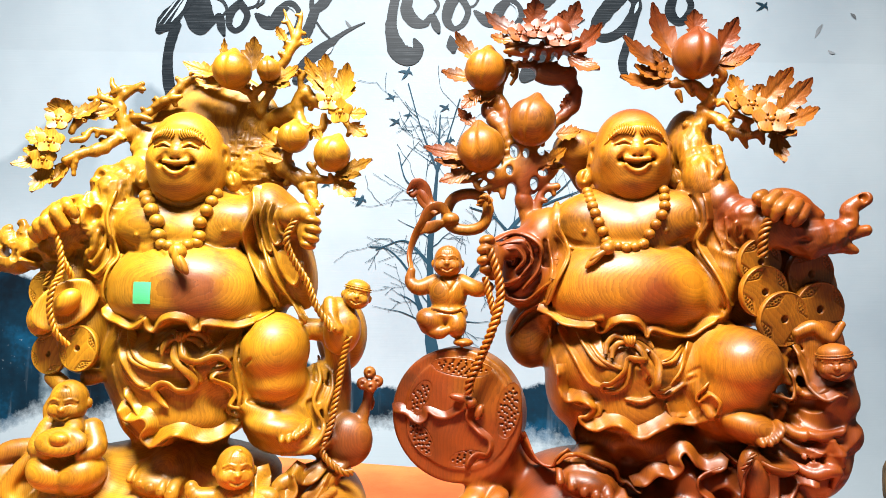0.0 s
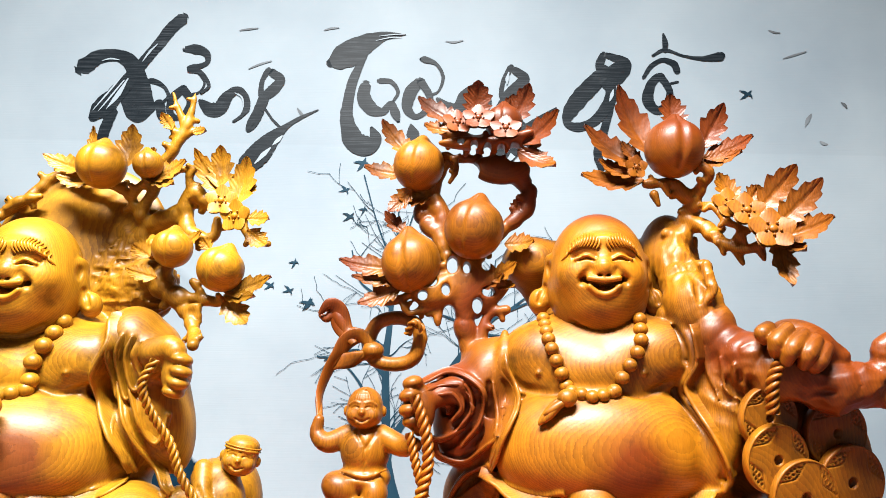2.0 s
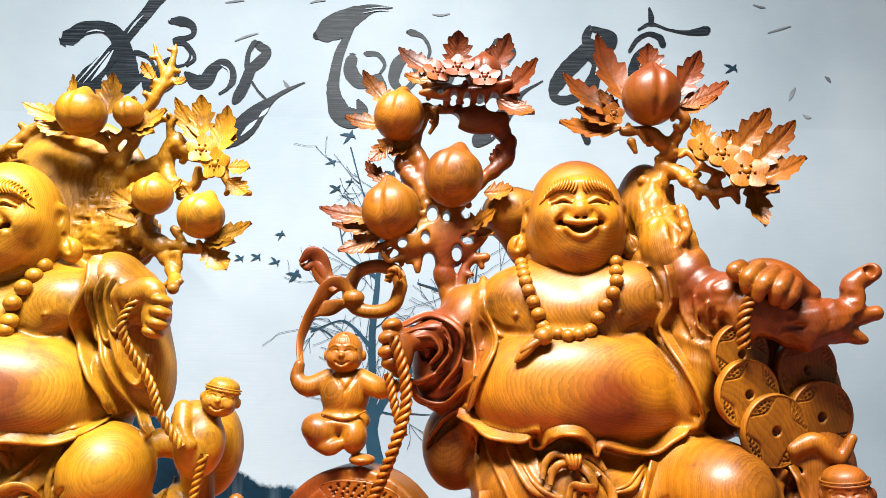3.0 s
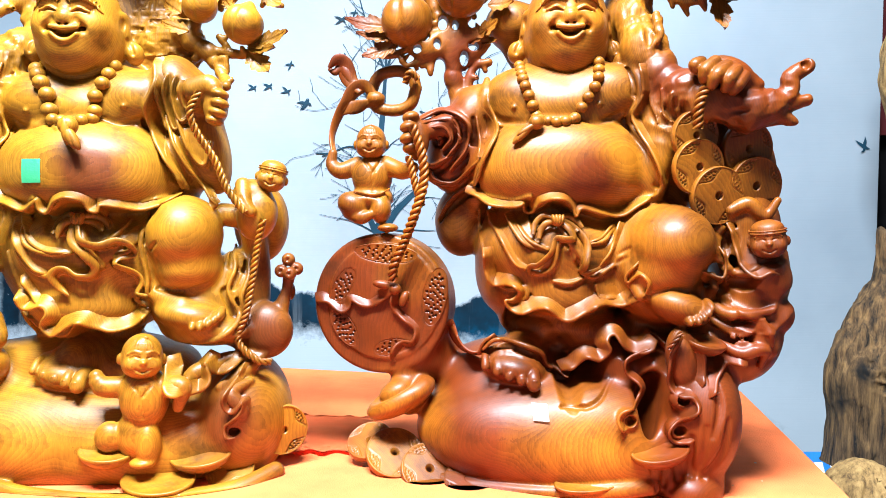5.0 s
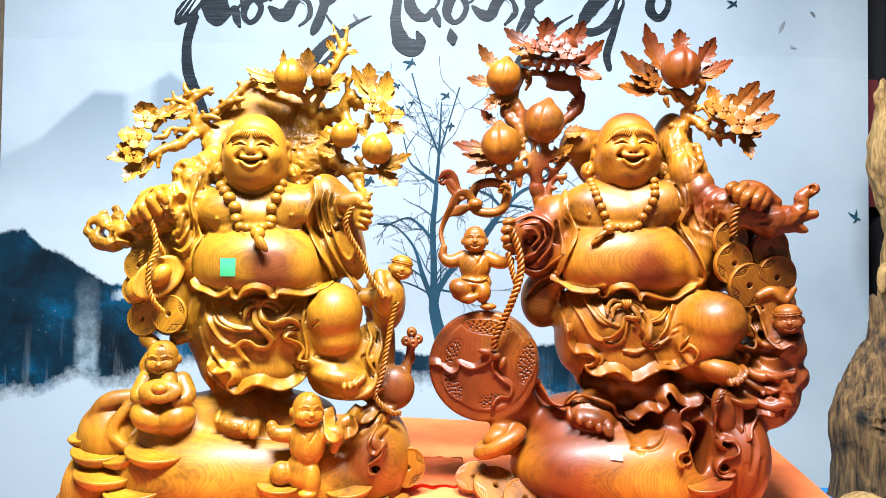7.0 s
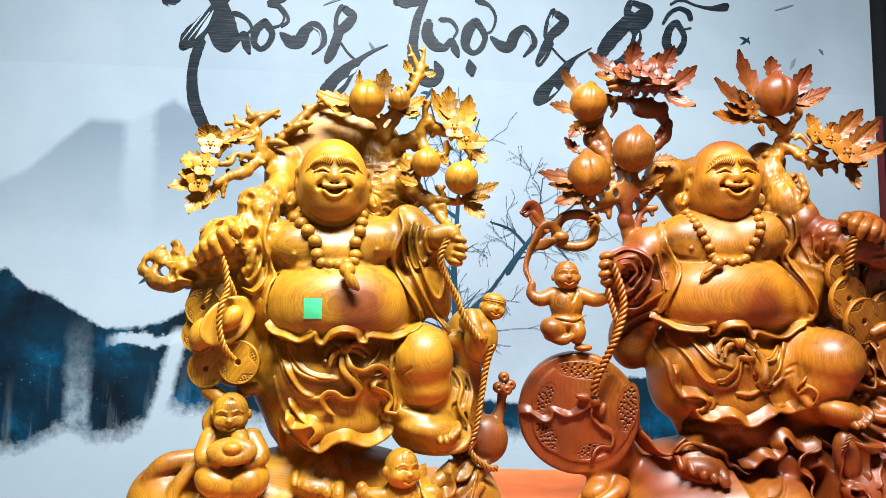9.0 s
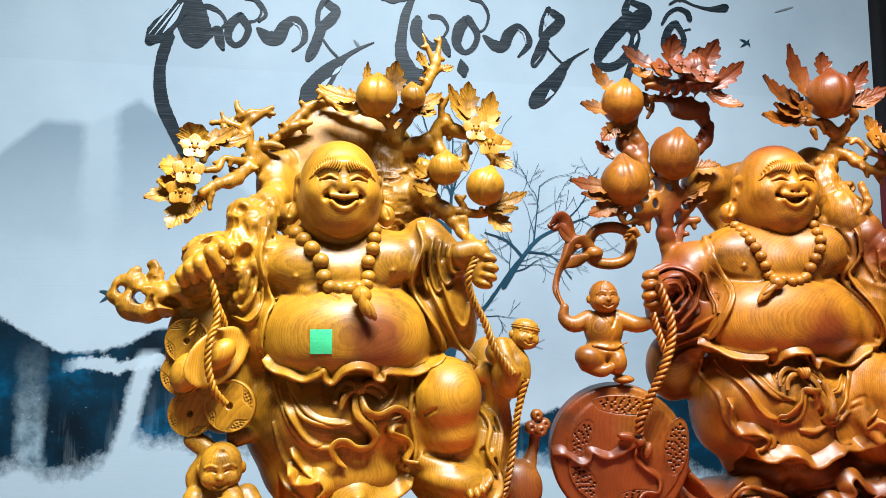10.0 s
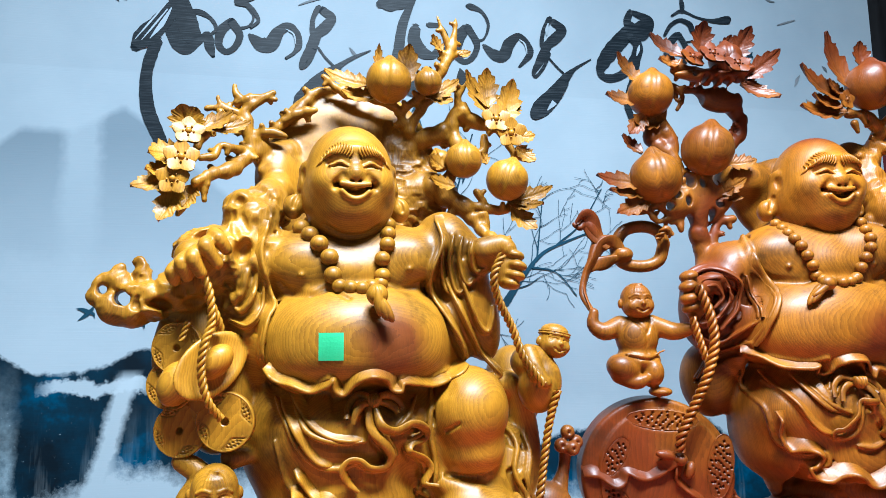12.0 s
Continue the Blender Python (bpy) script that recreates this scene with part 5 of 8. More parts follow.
    for c, r in (((-32.2, -7, 56.2), (1.4, 1.6, 0.9)), ((-27.9, -7, 56.5), (1.6, 1.6, 0.8)), ((-20.7, -8, 64.3), (1.2, 1.6, 1.9)), ((-26.2, -7, 65.2), (2.1, 2.0, 0.9)), ((-39.9, -4, 58.4), (0.7, 3, 0.7)), ((-36.9, -4, 57.1), (1.35, 4, 1.2))):
        s.ell(c, r, k=0.5, carve=True)
    s.ell((-26.8, -3, 64.8), (4.2, 4, 2.6), (0, -20, 0), k=1)
    s.ell((-21.6, 0, 70.9), (2.7, 4, 3.2), k=1)
    for a, b in (((-22.6, -6, 67.7), (-22, -7, 65.2)), ((-21.5, -5, 69), (-20.2, -6, 66.9)), ((-24.1, -6, 65.7), (-23.1, -7, 62.8)), ((-25.2, -6, 63.6), (-24.6, -7, 60.8)), ((-33.4, -6, 59.3), (-34.4, -6, 57.4)), ((-34.8, -6, 57.4), (-35.3, -6, 55.7)), ((-29.6, -6, 59.3), (-28.8, -6, 57.3))):
        s.fold(a, b, r=0.35, k=0.5, carve=True)
    s.gnarl((-28.5, -4, 60), (9, 10, 9), 0.5, 2.4, 3, (1, 1, 0.8))
    s.gnarl((-37, -4, 58.5), (6, 6, 6), 0.22, 2.0, 5)
    s.gnarl((-20.5, -1, 68), (6.5, 9, 9), 0.5, 2.2, 4, (1, 1, 1.4))
    for c, r, t in (((-20.9, -8, 63.7), (1.3, 1.8, 1.9), 20), ((-31.9, -7.4, 56.3), (1.5, 1.4, 0.9), 15), ((-27.2, -7, 56.6), (1.6, 1.5, 0.9), 0), ((-26.1, -6.6, 66), (2.0, 2.0, 1.0), -20), ((-22, -4.5, 71.6), (1.3, 1.6, 1.2), 30)):
        at = on_skin(s, (c,), 0.1)[0]
        s.ell(at, tuple(0.95 * q for q in r), (0, t, 0), k=0.6, carve=True)
    # hand on the staff
    s.ell((-27.7, -7, 62.8), (2.5, 2.2, 2.5), (0, 40, 0), k=0.6)
    for a, b, c in (((-29.3, -8, 61.6), (-29.8, -9.5, 60.4), (-29.5, -9, 59.3)), ((-27.9, -9, 62.7), (-28.5, -10.6, 61.5), (-27.8, -10, 59.8)), ((-26.6, -9.5, 63.5), (-27, -11, 62.2), (-26, -10.4, 60.2)), ((-25.3, -9.5, 64.6), (-25.4, -11, 63.8), (-24, -10.2, 61.5)), ((-24.7, -9, 65.8), (-23.9, -10, 65), (-22.9, -9.4, 63.6))):
        s.tube(a, b, c, r=(1.0, 1.05, 0.85), k=0.25)
    s.fold((-15.9, -8, 59.4), (-14, -9, 57.8), (-10.5, -10, 57.6), (-8.4, -10, 58.5), r=(0.3, 0.6, 0.6, 0.3), k=0.6, carve=True)
    s.fold((-0.4, -10, 59.2), (2.4, -9, 58.5), (5.5, -8, 59.7), r=(0.3, 0.6, 0.3), k=0.6, carve=True)
    # neckline grooves
    s.fold((-11.3, -10, 57.1), (-9.3, -10, 58.3), (-6.2, -10, 56.6), r=0.25, k=0.5, carve=True)
    s.ell((8, 0, 42.3), (5.4, 6, 5.4), k=2)
    s.ell((-4.8, -1, 39.1), (12.5, 9.8, 6.7), k=2)
    # branch behind the head, over to the flowered tips
    s.bough((-14.8, 7, 82.2), (-18.8, 5, 80.3), (-20.8, 3, 80.7), (-23, 0, 77.4), (-25.6, -2, 76.1), (-28.1, -4, 74.1), r=(1.78, 1.63, 1.18, 1.11, 0.96, 0.74), k=0.6)
    s.bough((-16.9, 4, 75.5), (-17.5, 6, 81), (-20.1, 4, 82.3), r=(2.22, 1.78, 1.33), k=0.8)
    s.bough((-20.8, 3, 81.2), (-21.4, 3, 84.8), (-21.8, 3, 87.4), (-20.1, 3, 89.1), (-17.5, 3, 90.8), r=(1.04, 0.96, 0.74, 0.67, 0.52), k=0.5)
    s.bough((-21.4, 3, 86.2), (-23.6, 3, 87.3), (-26.2, 3, 87.9), (-27.7, 3, 87.6), r=(0.67, 0.59, 0.52, 0.44), k=0.4)
    s.bough((-21, 3, 88.6), (-23.2, 3, 90.1), (-23.5, 3, 91.7), r=(0.67, 0.59, 0.37), k=0.4)
    s.bough((-24, 3, 87.3), (-25.8, 3, 88.8), (-26.1, 3, 89.7), r=(0.52, 0.44, 0.3), k=0.4)
    s.bough((-23.2, 3, 88.9), (-20.2, 3, 90), (-17.1, 3, 89.7), r=(0.52, 0.52, 0.44), k=0.4)
    s.bough((-20, 3, 83), (-17.1, 5, 85.5), (-14, 7, 89), (-10.8, 8, 92.8), (-7.5, 8, 94), r=(0.67, 0.74, 0.89, 0.96, 0.59), k=0.5)
    s.bough((-20, 3, 84), (-17.4, 3, 84.1), (-15.6, 3, 83.7), r=(0.59, 0.74, 0.52), k=0.4)
    s.bough((-15.8, 5, 86.9), (-13, 5, 88.3), (-10.8, 5, 89), r=(0.59, 0.89, 0.59), k=0.4)
    s.bough((-21.3, 3, 81.2), (-23.1, 0, 80.5), (-25.1, -1, 80.7), (-25.7, -2, 78.7), (-27.6, -3, 78.1), r=(0.67, 0.59, 0.52, 0.59, 0.59), k=0.4)
    s.bough((-21.8, 3, 84.8), (-24.6, 1, 85.2), (-27.2, -1, 82.8), (-28.2, -2, 80), r=(0.74, 1.18, 0.96, 0.59), k=0.5)
    s.bough((-26.7, -3, 75.5), (-27, -3, 73.4), (-26.8, -3, 71.7), r=(0.59, 0.59, 0.37), k=0.3)
    s.bough((-27.5, -3, 74.7), (-29, -3, 72.1), (-30.5, -3, 69.6), r=(0.67, 0.67, 0.44), k=0.3)
    # tree over the other shoulder
    s.bough((3.9, 6, 74.7), (7.7, 5, 77.1), (10.2, 3, 75.4), (12.9, 2.5, 73), (15.6, 1.9, 70.1), (17.1, 0.1, 67.6), (18.6, -4.6, 65.4), r=(2.37, 2.07, 1.92, 1.48, 1.11, 0.89, 0.81), k=0.7)
    s.bough((4.2, 8, 80.9), (6.1, 7, 84.8), (9.4, 6, 85.6), (12.2, 5.4, 87.6), (13.6, 4.6, 89.9), (16.7, 5.1, 88.2), (20.6, 4.7, 87.2), (23.4, 4.1, 82.7), (26.1, 4.6, 81.9), r=(1.63, 1.48, 1.48, 1.26, 1.18, 1.11, 0.81, 0.67, 0.52), k=0.7)
    s.bough((6.1, 7, 84.8), (4, 6, 87.9), (2.9, 5, 90.1), (-0.9, 5, 91.4), (-5.6, 6, 92.5), (-9.4, 6, 95.2), r=(1.33, 0.89, 0.81, 0.74, 0.74, 0.44), k=0.6)
    s.bough((5.1, 6, 86.5), (7.3, 5, 90.3), (9.6, 4, 92.6), (12.4, 3.4, 93.5), r=(0.89, 0.81, 0.74, 0.59), k=0.5)
    s.bough((3.9, 5, 89.6), (7.1, 4, 92.5), (10.9, 3.1, 97.3), (12.3, 3.4, 101), (13.1, 3.5, 106.2), r=(0.67, 0.67, 0.89, 0.74, 0.22), k=0.5)
    s.bough((12.1, 3.3, 100), (10.5, 3.1, 103.8), (9.7, 3, 106.2), r=(0.59, 0.44, 0.18), k=0.3)
    s.bough((11.6, 3.3, 98.4), (13.5, 3.6, 100.1), (14.7, 3.8, 100.5), r=(0.52, 0.44, 0.3), k=0.3)
    s.bough((11.4, 3.2, 98.4), (9.9, 3, 100.7), (9.3, 3, 102.2), r=(0.52, 0.44, 0.3), k=0.3)
    s.bough((13.6, 4.6, 89.4), (13.4, 3.5, 92.6), (15, 3.8, 94.8), r=(0.74, 0.59, 0.37), k=0.4)
    s.bough((12.7, 5.4, 86.6), (13.5, 4.6, 83.5), (17.4, 4.2, 82.5), (17.9, 4.3, 85.5), r=(1.18, 1.18, 0.89, 0.59), k=0.5)
    s.bough((10.2, 3, 75.4), (12, 2.3, 79.1), (13, 2.5, 82.1), r=(1.18, 0.96, 0.74), k=0.5)
    s.bough((12.9, 2.5, 73.4), (17.7, 2.2, 72.5), (21, 1.8, 72.5), (22.6, 2, 75.5), r=(0.89, 0.74, 0.67, 0.59), k=0.5)
    s.bough((15.7, 1.9, 75.3), (17.2, 2.2, 73.5), (17.7, 2.2, 72.1), r=(0.59, 0.59, 0.44), k=0.3)
    s.bough((14.7, 1.8, 70.6), (16.9, 1.1, 71.4), (17.4, 1.2, 69.1), r=(0.74, 0.59, 0.37), k=0.3)
    for c in ((9.6, 0, 74.5), (13.1, 2.5, 89.4), (4.2, 4, 86), (11.3, -0.8, 72.5)):
        s.ell(c, (0.75, 1.2, 0.75), k=0.3, carve=True)
    # small companion above the forearm
    s.ell((23.8, -3.8, 43.9), (3.4, 3.4, 4.5), (0, 10, 0), k=0.6)
    s.ell((22.8, -3, 47.3), (3.3, 3.2, 2.7), k=0.6)
    s.tube((21.7, -5.1, 48.8), (22.4, -7, 45.6), (23.6, -7.3, 44.3), r=(1.3, 1.2, 0.9), k=0.3)
    s.fold((21.8, -6.1, 46.8), (23.2, -5.9, 45), r=0.22, k=0.25, carve=True)
    s.fold((21.1, -6.2, 46), (22.2, -6, 44), r=0.22, k=0.25, carve=True)
    # lower robe
    s.ell((-8, 3, 37.7), (13.8, 10, 9.9), k=2.5)
    s.ell((-7.2, 2, 28.9), (11.3, 9, 8.6), k=2.5)
    s.ell((-13.5, 2, 37.7), (7.7, 8, 10.5), (0, 8, 0), k=2)
    s.ell((-5.5, -0.6, 36.5), (12.2, 9.6, 9.5), k=2.5)
    s.ell((-4.8, -0.8, 28.6), (10.2, 8.8, 6), k=2.5)
    s.ell((22.4, 6, 42.6), (4.9, 5, 7.3), k=2)
    s.ell((6, 0, 36.8), (7.1, 7, 10.7), k=2)
    s.ell((12, -0.7, 28.7), (7.3, 7, 6.1), k=2)
    s.ell((19.5, 1.5, 29.1), (5, 6, 8.9), k=2)
    # raised knee, shin and foot
    s.ell((12, -4.7, 40.4), (6.1, 7.2, 6.6), (0, 4, 0), k=1.2)
    s.ell((12.4, -3.6, 34.9), (5.3, 6.6, 4.8), k=1.2)
    s.tube((7.1, -3, 42.8), (6, -4, 36), (7.7, -6, 30.5), (12.4, -7.6, 29.1), r=(1.8, 1.7, 1.5, 1.2), k=0.6)
    s.ell((13.2, -5.5, 26.9), (5.9, 5.0, 3), (0, 12, 0), k=1)
    s.ell((15.6, -2.1, 24.3), (8.2, 7.0, 3), k=1.5)
    for c in ((14.9, -9.2, 25.8), (16.1, -9, 25.8), (17.2, -8.4, 26.2), (18, -7.9, 26.8), (18.7, -7.4, 27.4)):
        s.ell(c, (0.72, 2.0, 0.95), (20, 0, 0), k=0.06)
    # lower robe: frilled hems over set-back cloth, with sweeping thin folds
    s.hem((-18, -7, 47.3), (-16.6, -7, 45.4), (-14, -8, 44), (-12, -9, 43.7), (-8.9, -10, 45.4), (-8.1, -10, 43.5), (-6, -11, 44.2), (-3.8, -11, 45.8), (-1.7, -11, 45.4), (0.3, -10, 43.6), (0.9, -10, 45.1), (4.8, -10, 44.5), (6.7, -9, 45.3), (9.4, -8, 46.5), fade=3.5, depth=0.6, lip=0.5)
    s.hem((-15.4, -6, 29.1), (-14.3, -6, 27.1), (-12.7, -7, 25.9), (-9.4, -8, 23.2), (-6.6, -9, 23.2), (-3.5, -9, 25.8), (-0.8, -9, 25.2), (1.9, -9, 24.2), (4.6, -9, 25), (6.4, -8, 27.5), fade=6, depth=2.4, lip=0.7)
    for q in (((-14, -8, 43.8), (-11.9, -8, 38.9), (-7.9, -9, 37.2), (-3.9, -9, 37.2)), ((-16.2, -7, 43.3), (-13.2, -8, 37), (-10.2, -9, 34), (-7.1, -9, 33.6), (-5.3, -9, 34.2), (-2.5, -10, 33.2), (-0.5, -10, 33.8), (-1, -10, 35.8), (-2.8, -10, 38.1), (-3.7, -10, 41.8)), ((-16.1, -6, 37.3), (-14, -7, 31), (-10.1, -8, 29), (-8.5, -8, 27.5), (-9.4, -8, 25.2)),
              ((-3, -10, 41.3), (-2, -10, 38.8), (0.7, -10, 38.2), (3.4, -10, 39.1), (4.4, -10, 37.8), (2.3, -10, 36.6), (2.8, -10, 35), (4.8, -9, 33.2), (5.1, -9, 30.7), (4.3, -9, 29.5), (5.7, -8, 28.3)), ((3.9, -9, 42.9), (2.3, -9, 40.2), (0.9, -9, 39)), ((6.3, -8, 44), (5.7, -8, 38.5), (6.6, -8, 33), (6.3, -8, 30.1))):
        s.fold(*q, r=(0.3, *(0.5,) * (len(q) - 2), 0.3), k=0.4, out=0.5, under=0.7)
    s.fold((8.3, -9, 31.5), (12.7, -9.6, 31.2), (16.6, -7.9, 32.4), r=0.45, k=0.3, carve=True)
    s.fold((7.8, -11, 37.9), (9.2, -11, 39), r=0.3, k=0.25, carve=True)
    s.fold((-3, -11, 43), (-2.6, -11, 43), (-2, -11, 42.9), r=(0.7, 1.1, 0.7), k=0.3, out=0.6, under=0)
    for q in (((-3.2, -11, 43.1), (-4.6, -11, 42.7), (-5.3, -10, 41.5), (-5.9, -10, 40.5)), ((-3.2, -11, 42.7), (-4.3, -11, 42), (-4.9, -10, 40.5), (-5.6, -10, 40.1)), ((-1.9, -11, 43.2), (-0.5, -11, 43.3), (0.7, -10, 42.7), (1.6, -10, 41.8)), ((-1.9, -11, 42.8), (-0.5, -11, 42.6), (0.5, -10, 41.8), (1.3, -10, 41.4))):
        s.fold(*q, r=(0.4, 0.55, 0.5, 0.3), k=0.15, out=0.5, under=0)
    s.fold((-2.7, -11, 42.3), (-2.2, -10, 40.2), (-1.2, -10, 37.4), (0.3, -9, 35.1), r=(0.4, 0.8, 0.9, 0.6), k=0.4, out=0.3, under=0)
    for i in range(5):
        p = (-3.4, -13.4, 43.8)
        s.fold((p[0] + 0.55 * i, p[1], p[2] + 0.3), (p[0] + 0.4 + 0.4 * i, p[1], p[2] - 1.6), r=0.12, k=0.1, carve=True)
        # frill beside the knee
    s.fold((18.4, -4.6, 38.6), (20, -4.4, 35), (19.2, -4.5, 31), (21.2, -4.2, 26.4), (18.8, -4.6, 23.4), (14.5, -6.3, 22.5), r=(0.3, 0.5, 0.5, 0.6, 0.6, 0.4), k=0.3, out=0.5, under=1.2)
    s.fold((21, -3.2, 39.5), (22.2, -3, 33.7), (21.3, -3.2, 29.1), (23.2, -2.9, 24.5), r=(0.3, 0.5, 0.5, 0.3), k=0.3, out=0.4, under=1.2)
    s.tube((17, 0.1, 43.9), (21, 0.8, 42.8), (22.8, 1, 35.7), (22.9, 0.1, 27.5), (22.5, -1, 21.8), r=(2.0, 2.2, 2.2, 2.2, 2.4), k=1)
    # sack that he stands on
    s.ell((-13.6, 2, 5.5), (24.3, 15, 11.3), k=3)
    s.ell((2.6, 3, 4.2), (23.9, 15, 11.6), k=3)
    s.ell((20.9, 0.7, 8.6), (8, 11, 11.2), k=1.6)
    s.ell((-7.4, 5, 17), (19, 10, 5.7), k=3)
    s.ell((-22.6, 3, 10.8), (10.4, 11, 9.7), k=2)
    s.tube((23.5, -6.8, 16.1), (21, -9.7, 14.5), (22.6, -9.5, 11.7), (20.6, -9.3, 7.8), r=(0.6, 1.2, 1.3, 0.7), k=0.5)
    s.ell((21.6, -9.6, 8.4), (0.9, 1.4, 0.7), k=0.4, carve=True)
    s.fold((-9.5, -11, 14.9), (0.4, -12, 13.8), (8.7, -11, 14.9), r=0.3, k=1.2, carve=True)
    s.ripple((-34.8, -2, 14.9), (9, 12, 8), (-37, -2, 19.5), 1.7, 0.6)
    # left foot
    s.ell((-6.1, -2, 19), (4.1, 5, 4.1), k=1.5)
    s.ell((-7.6, -3.5, 16.7), (5.5, 5.5, 2.9), (0, 8, 0), k=1)
    s.foot((-6, -3, 19), (-3.9, -9.3, 15.5), (-2.0, 0.25, 0.42), (0.1, 2.8, 1.3), 1.05)
    # carved ground plate with rippled rim
    s.ell((-11.3, 2, -6.5), (43.7, 17.5, 3.1), k=1.5)
    s.tube((-44.4, -5, -3.5), (-31.1, -10, -1.2), (-17.6, -12, 0), (-8.5, -14, -0.4), (2.3, -15.5, -0.8), (11.6, -15.2, -1.3), (21.7, -11.1, -1.1), (27.5, -6.2, 0.5), r=(1.8, 1.6, 1.4, 1.1, 1.1, 1.6, 1.8, 1.6), k=0.8)
    # heaped ingots and gathered cloth on the far end
    s.ell((-36.2, 1, 13.1), (7.7, 8, 7.7), k=1.5)
    s.ell((-39.8, 0, 1.6), (8.4, 9, 8.4), k=1.5)
    s.tube((-30.3, -2, 21.8), (-35.9, -3, 20.9), (-38.9, -3, 18), (-36, -4, 17.1), (-39.9, -4, 14.3), (-36.6, -5, 13.4), r=(1.8, 2.0, 1.4, 1.2, 1.2, 1.0), k=0.6)
    s.tube((-27.6, -3, 22.6), (-32.2, -5, 19), (-34, -6, 14.7), (-30.7, -6, 11.4), r=(1.3, 1.3, 1.2, 1.0), k=0.6)
    ingots = (((-37.5, -5, 10.9), 5.4, 4.2, 3.4, 5), ((-34.8, -7, 7), 6.6, 4.8, 3.8, 4), ((-27.8, -9, 4.3), 6.6, 4.8, 3.8, -3), ((-40.5, -4, 1.1), 5.4, 4.6, 3.4, 4), ((-30.9, -10.5, 1), 5.4, 4.0, 2.8, 6), ((-40.9, -2, 13.8), 4.2, 3.6, 3.0, -12), ((-31.8, -6, 10.3), 4.6, 3.6, 3.0, -10), ((-23.7, -8.5, 12), 6.6, 5.2, 3.4, 4), ((10.3, -12.5, 1.5), 5.8, 4.4, 3.0, 2), ((2, -12, 5.9), 4.4, 3.4, 2.6, 4), ((16.1, -9.5, 4.5), 5.0, 3.8, 2.6, -4))
    # seated companion with a bowl
    s.ell((-24.2, -4, 22.8), (4.3, 4.4, 5.6), k=0.8)
    s.ell((-25.7, -7, 18.5), (4.4, 4.2, 3.2), (0, 25, 0), k=0.7)
    s.ell((-20.5, -7, 18.3), (4.1, 4.2, 3.4), (0, -25, 0), k=0.7)
    s.tube((-27.8, -5, 25.7), (-28.3, -7, 22.7), (-25.6, -9, 22.6), r=(1.9, 1.8, 1.2), k=0.5)
    s.tube((-20.1, -5, 25.8), (-18.3, -7, 22.8), (-19.7, -9, 22), r=(1.9, 1.8, 1.2), k=0.5)
    s.ell((-22.9, -10, 24.4), (4.5, 1.4, 2.6), (-25, 0, 0), k=0.3)
    s.ell((-22.3, -11.6, 25), (3.3, 0.8, 1.6), (-25, 0, 0), k=0.2, carve=True)
    s.ell((-22.7, -10.6, 24.9), (1.8, 1.4, 1.2), (-25, 0, 0), k=0.2)
    s.tube((-24.4, -4, 29), (-21.7, -8, 26.2), r=(2, 1.5), k=0.5)
    # standing companion in front
    s.ell((7.6, -11, 14.3), (3.8, 3.6, 5.2), k=0.7)
    s.ell((6.3, -11, 8.3), (3, 3.0, 4.1), k=0.6)
    s.ell((8.6, -12, 6.9), (1.9, 2.4, 3.8), k=0.5)
    s.tube((4.9, -11, 15.9), (1.4, -12, 16.2), (0.4, -12, 17.8), r=(1.8, 1.6, 1.1), k=0.5)
    s.tube((10.3, -11, 15.9), (13.6, -11.4, 16), (13.1, -11.5, 12.8), r=(1.7, 1.6, 0.9), k=0.5)
    s.ell((2.5, -12, 8.1), (2.3, 2.0, 2.5), k=0.5)
    s.ell((8, -13, 4.3), (2, 1.8, 0.8), k=0.3)
    s.fold((6.6, -14, 17.2), (8.2, -14, 15.1), (8.4, -14, 11.3), r=0.18, k=0.2, carve=True)
    s.fold((9.9, -14, 17.2), (8.6, -14, 15.1), r=0.18, k=0.2, carve=True)
    s.fold((5.3, -14, 11.9), (8.2, -14, 11.1), (10.8, -13.9, 11.8), r=0.2, k=0.2)
    # gourd with its curled stopper
    s.ell((24.8, -1.6, 23.9), (4.8, 3.6, 5), k=0.6)
    s.tube((27.4, -1.2, 27.7), (28.3, -1.1, 30.6), (28.8, -1, 33.6), r=(1.4, 0.9, 1.1), k=0.5)
    for c in ((27.6, -2.2, 34.2), (30.2, -1.8, 34.6), (28.8, -2, 36.2), (29.2, -2.9, 33.8)):
        s.ell(c, (1.15, 1.1, 1.15), k=0.25)
        s.ell((c[0], c[1] - 1.1, c[2]), (0.4, 0.5, 0.4), k=0.2, carve=True)
    s.ell((28.8, 0, 30.5), (0.9, 0.9, 1.6), k=0.4)
    s.tube((23.3, -3.9, 20), (18.9, -5.6, 19.2), (14.8, -8.2, 17.5), (13.2, -8.5, 15.4), r=(0.9, 1.4, 1.5, 0.8), k=0.5)
    s.tube((25, -3.6, 20), (21.8, -6.1, 17.1), (18.6, -7.6, 15.1), r=(0.9, 1.3, 0.7), k=0.5)
    # hat and coin string
    s.ell((-24.6, -7.6, 47.8), (3.9, 0.75, 6.0), (-12, 52, 20), k=0.3)
    s.ell((-24.6, -8.2, 47.8), (3.3, 0.5, 5.3), (-12, 52, 20), k=0.2, carve=True)
    s.ell((-23.9, -8.4, 48.3), (1.9, 2.0, 2.7), (0, 40, 0), k=0.25)
    s.ell((-29.4, -6, 45.3), (2.4, 2.2, 3.2), (0, 20, 0), k=0.5)
    s.ell((-28.3, -1, 49.2), (5.3, 4, 8.8), k=1)
    s.ell((-24.4, -1, 42.4), (5, 5, 7.5), k=1)
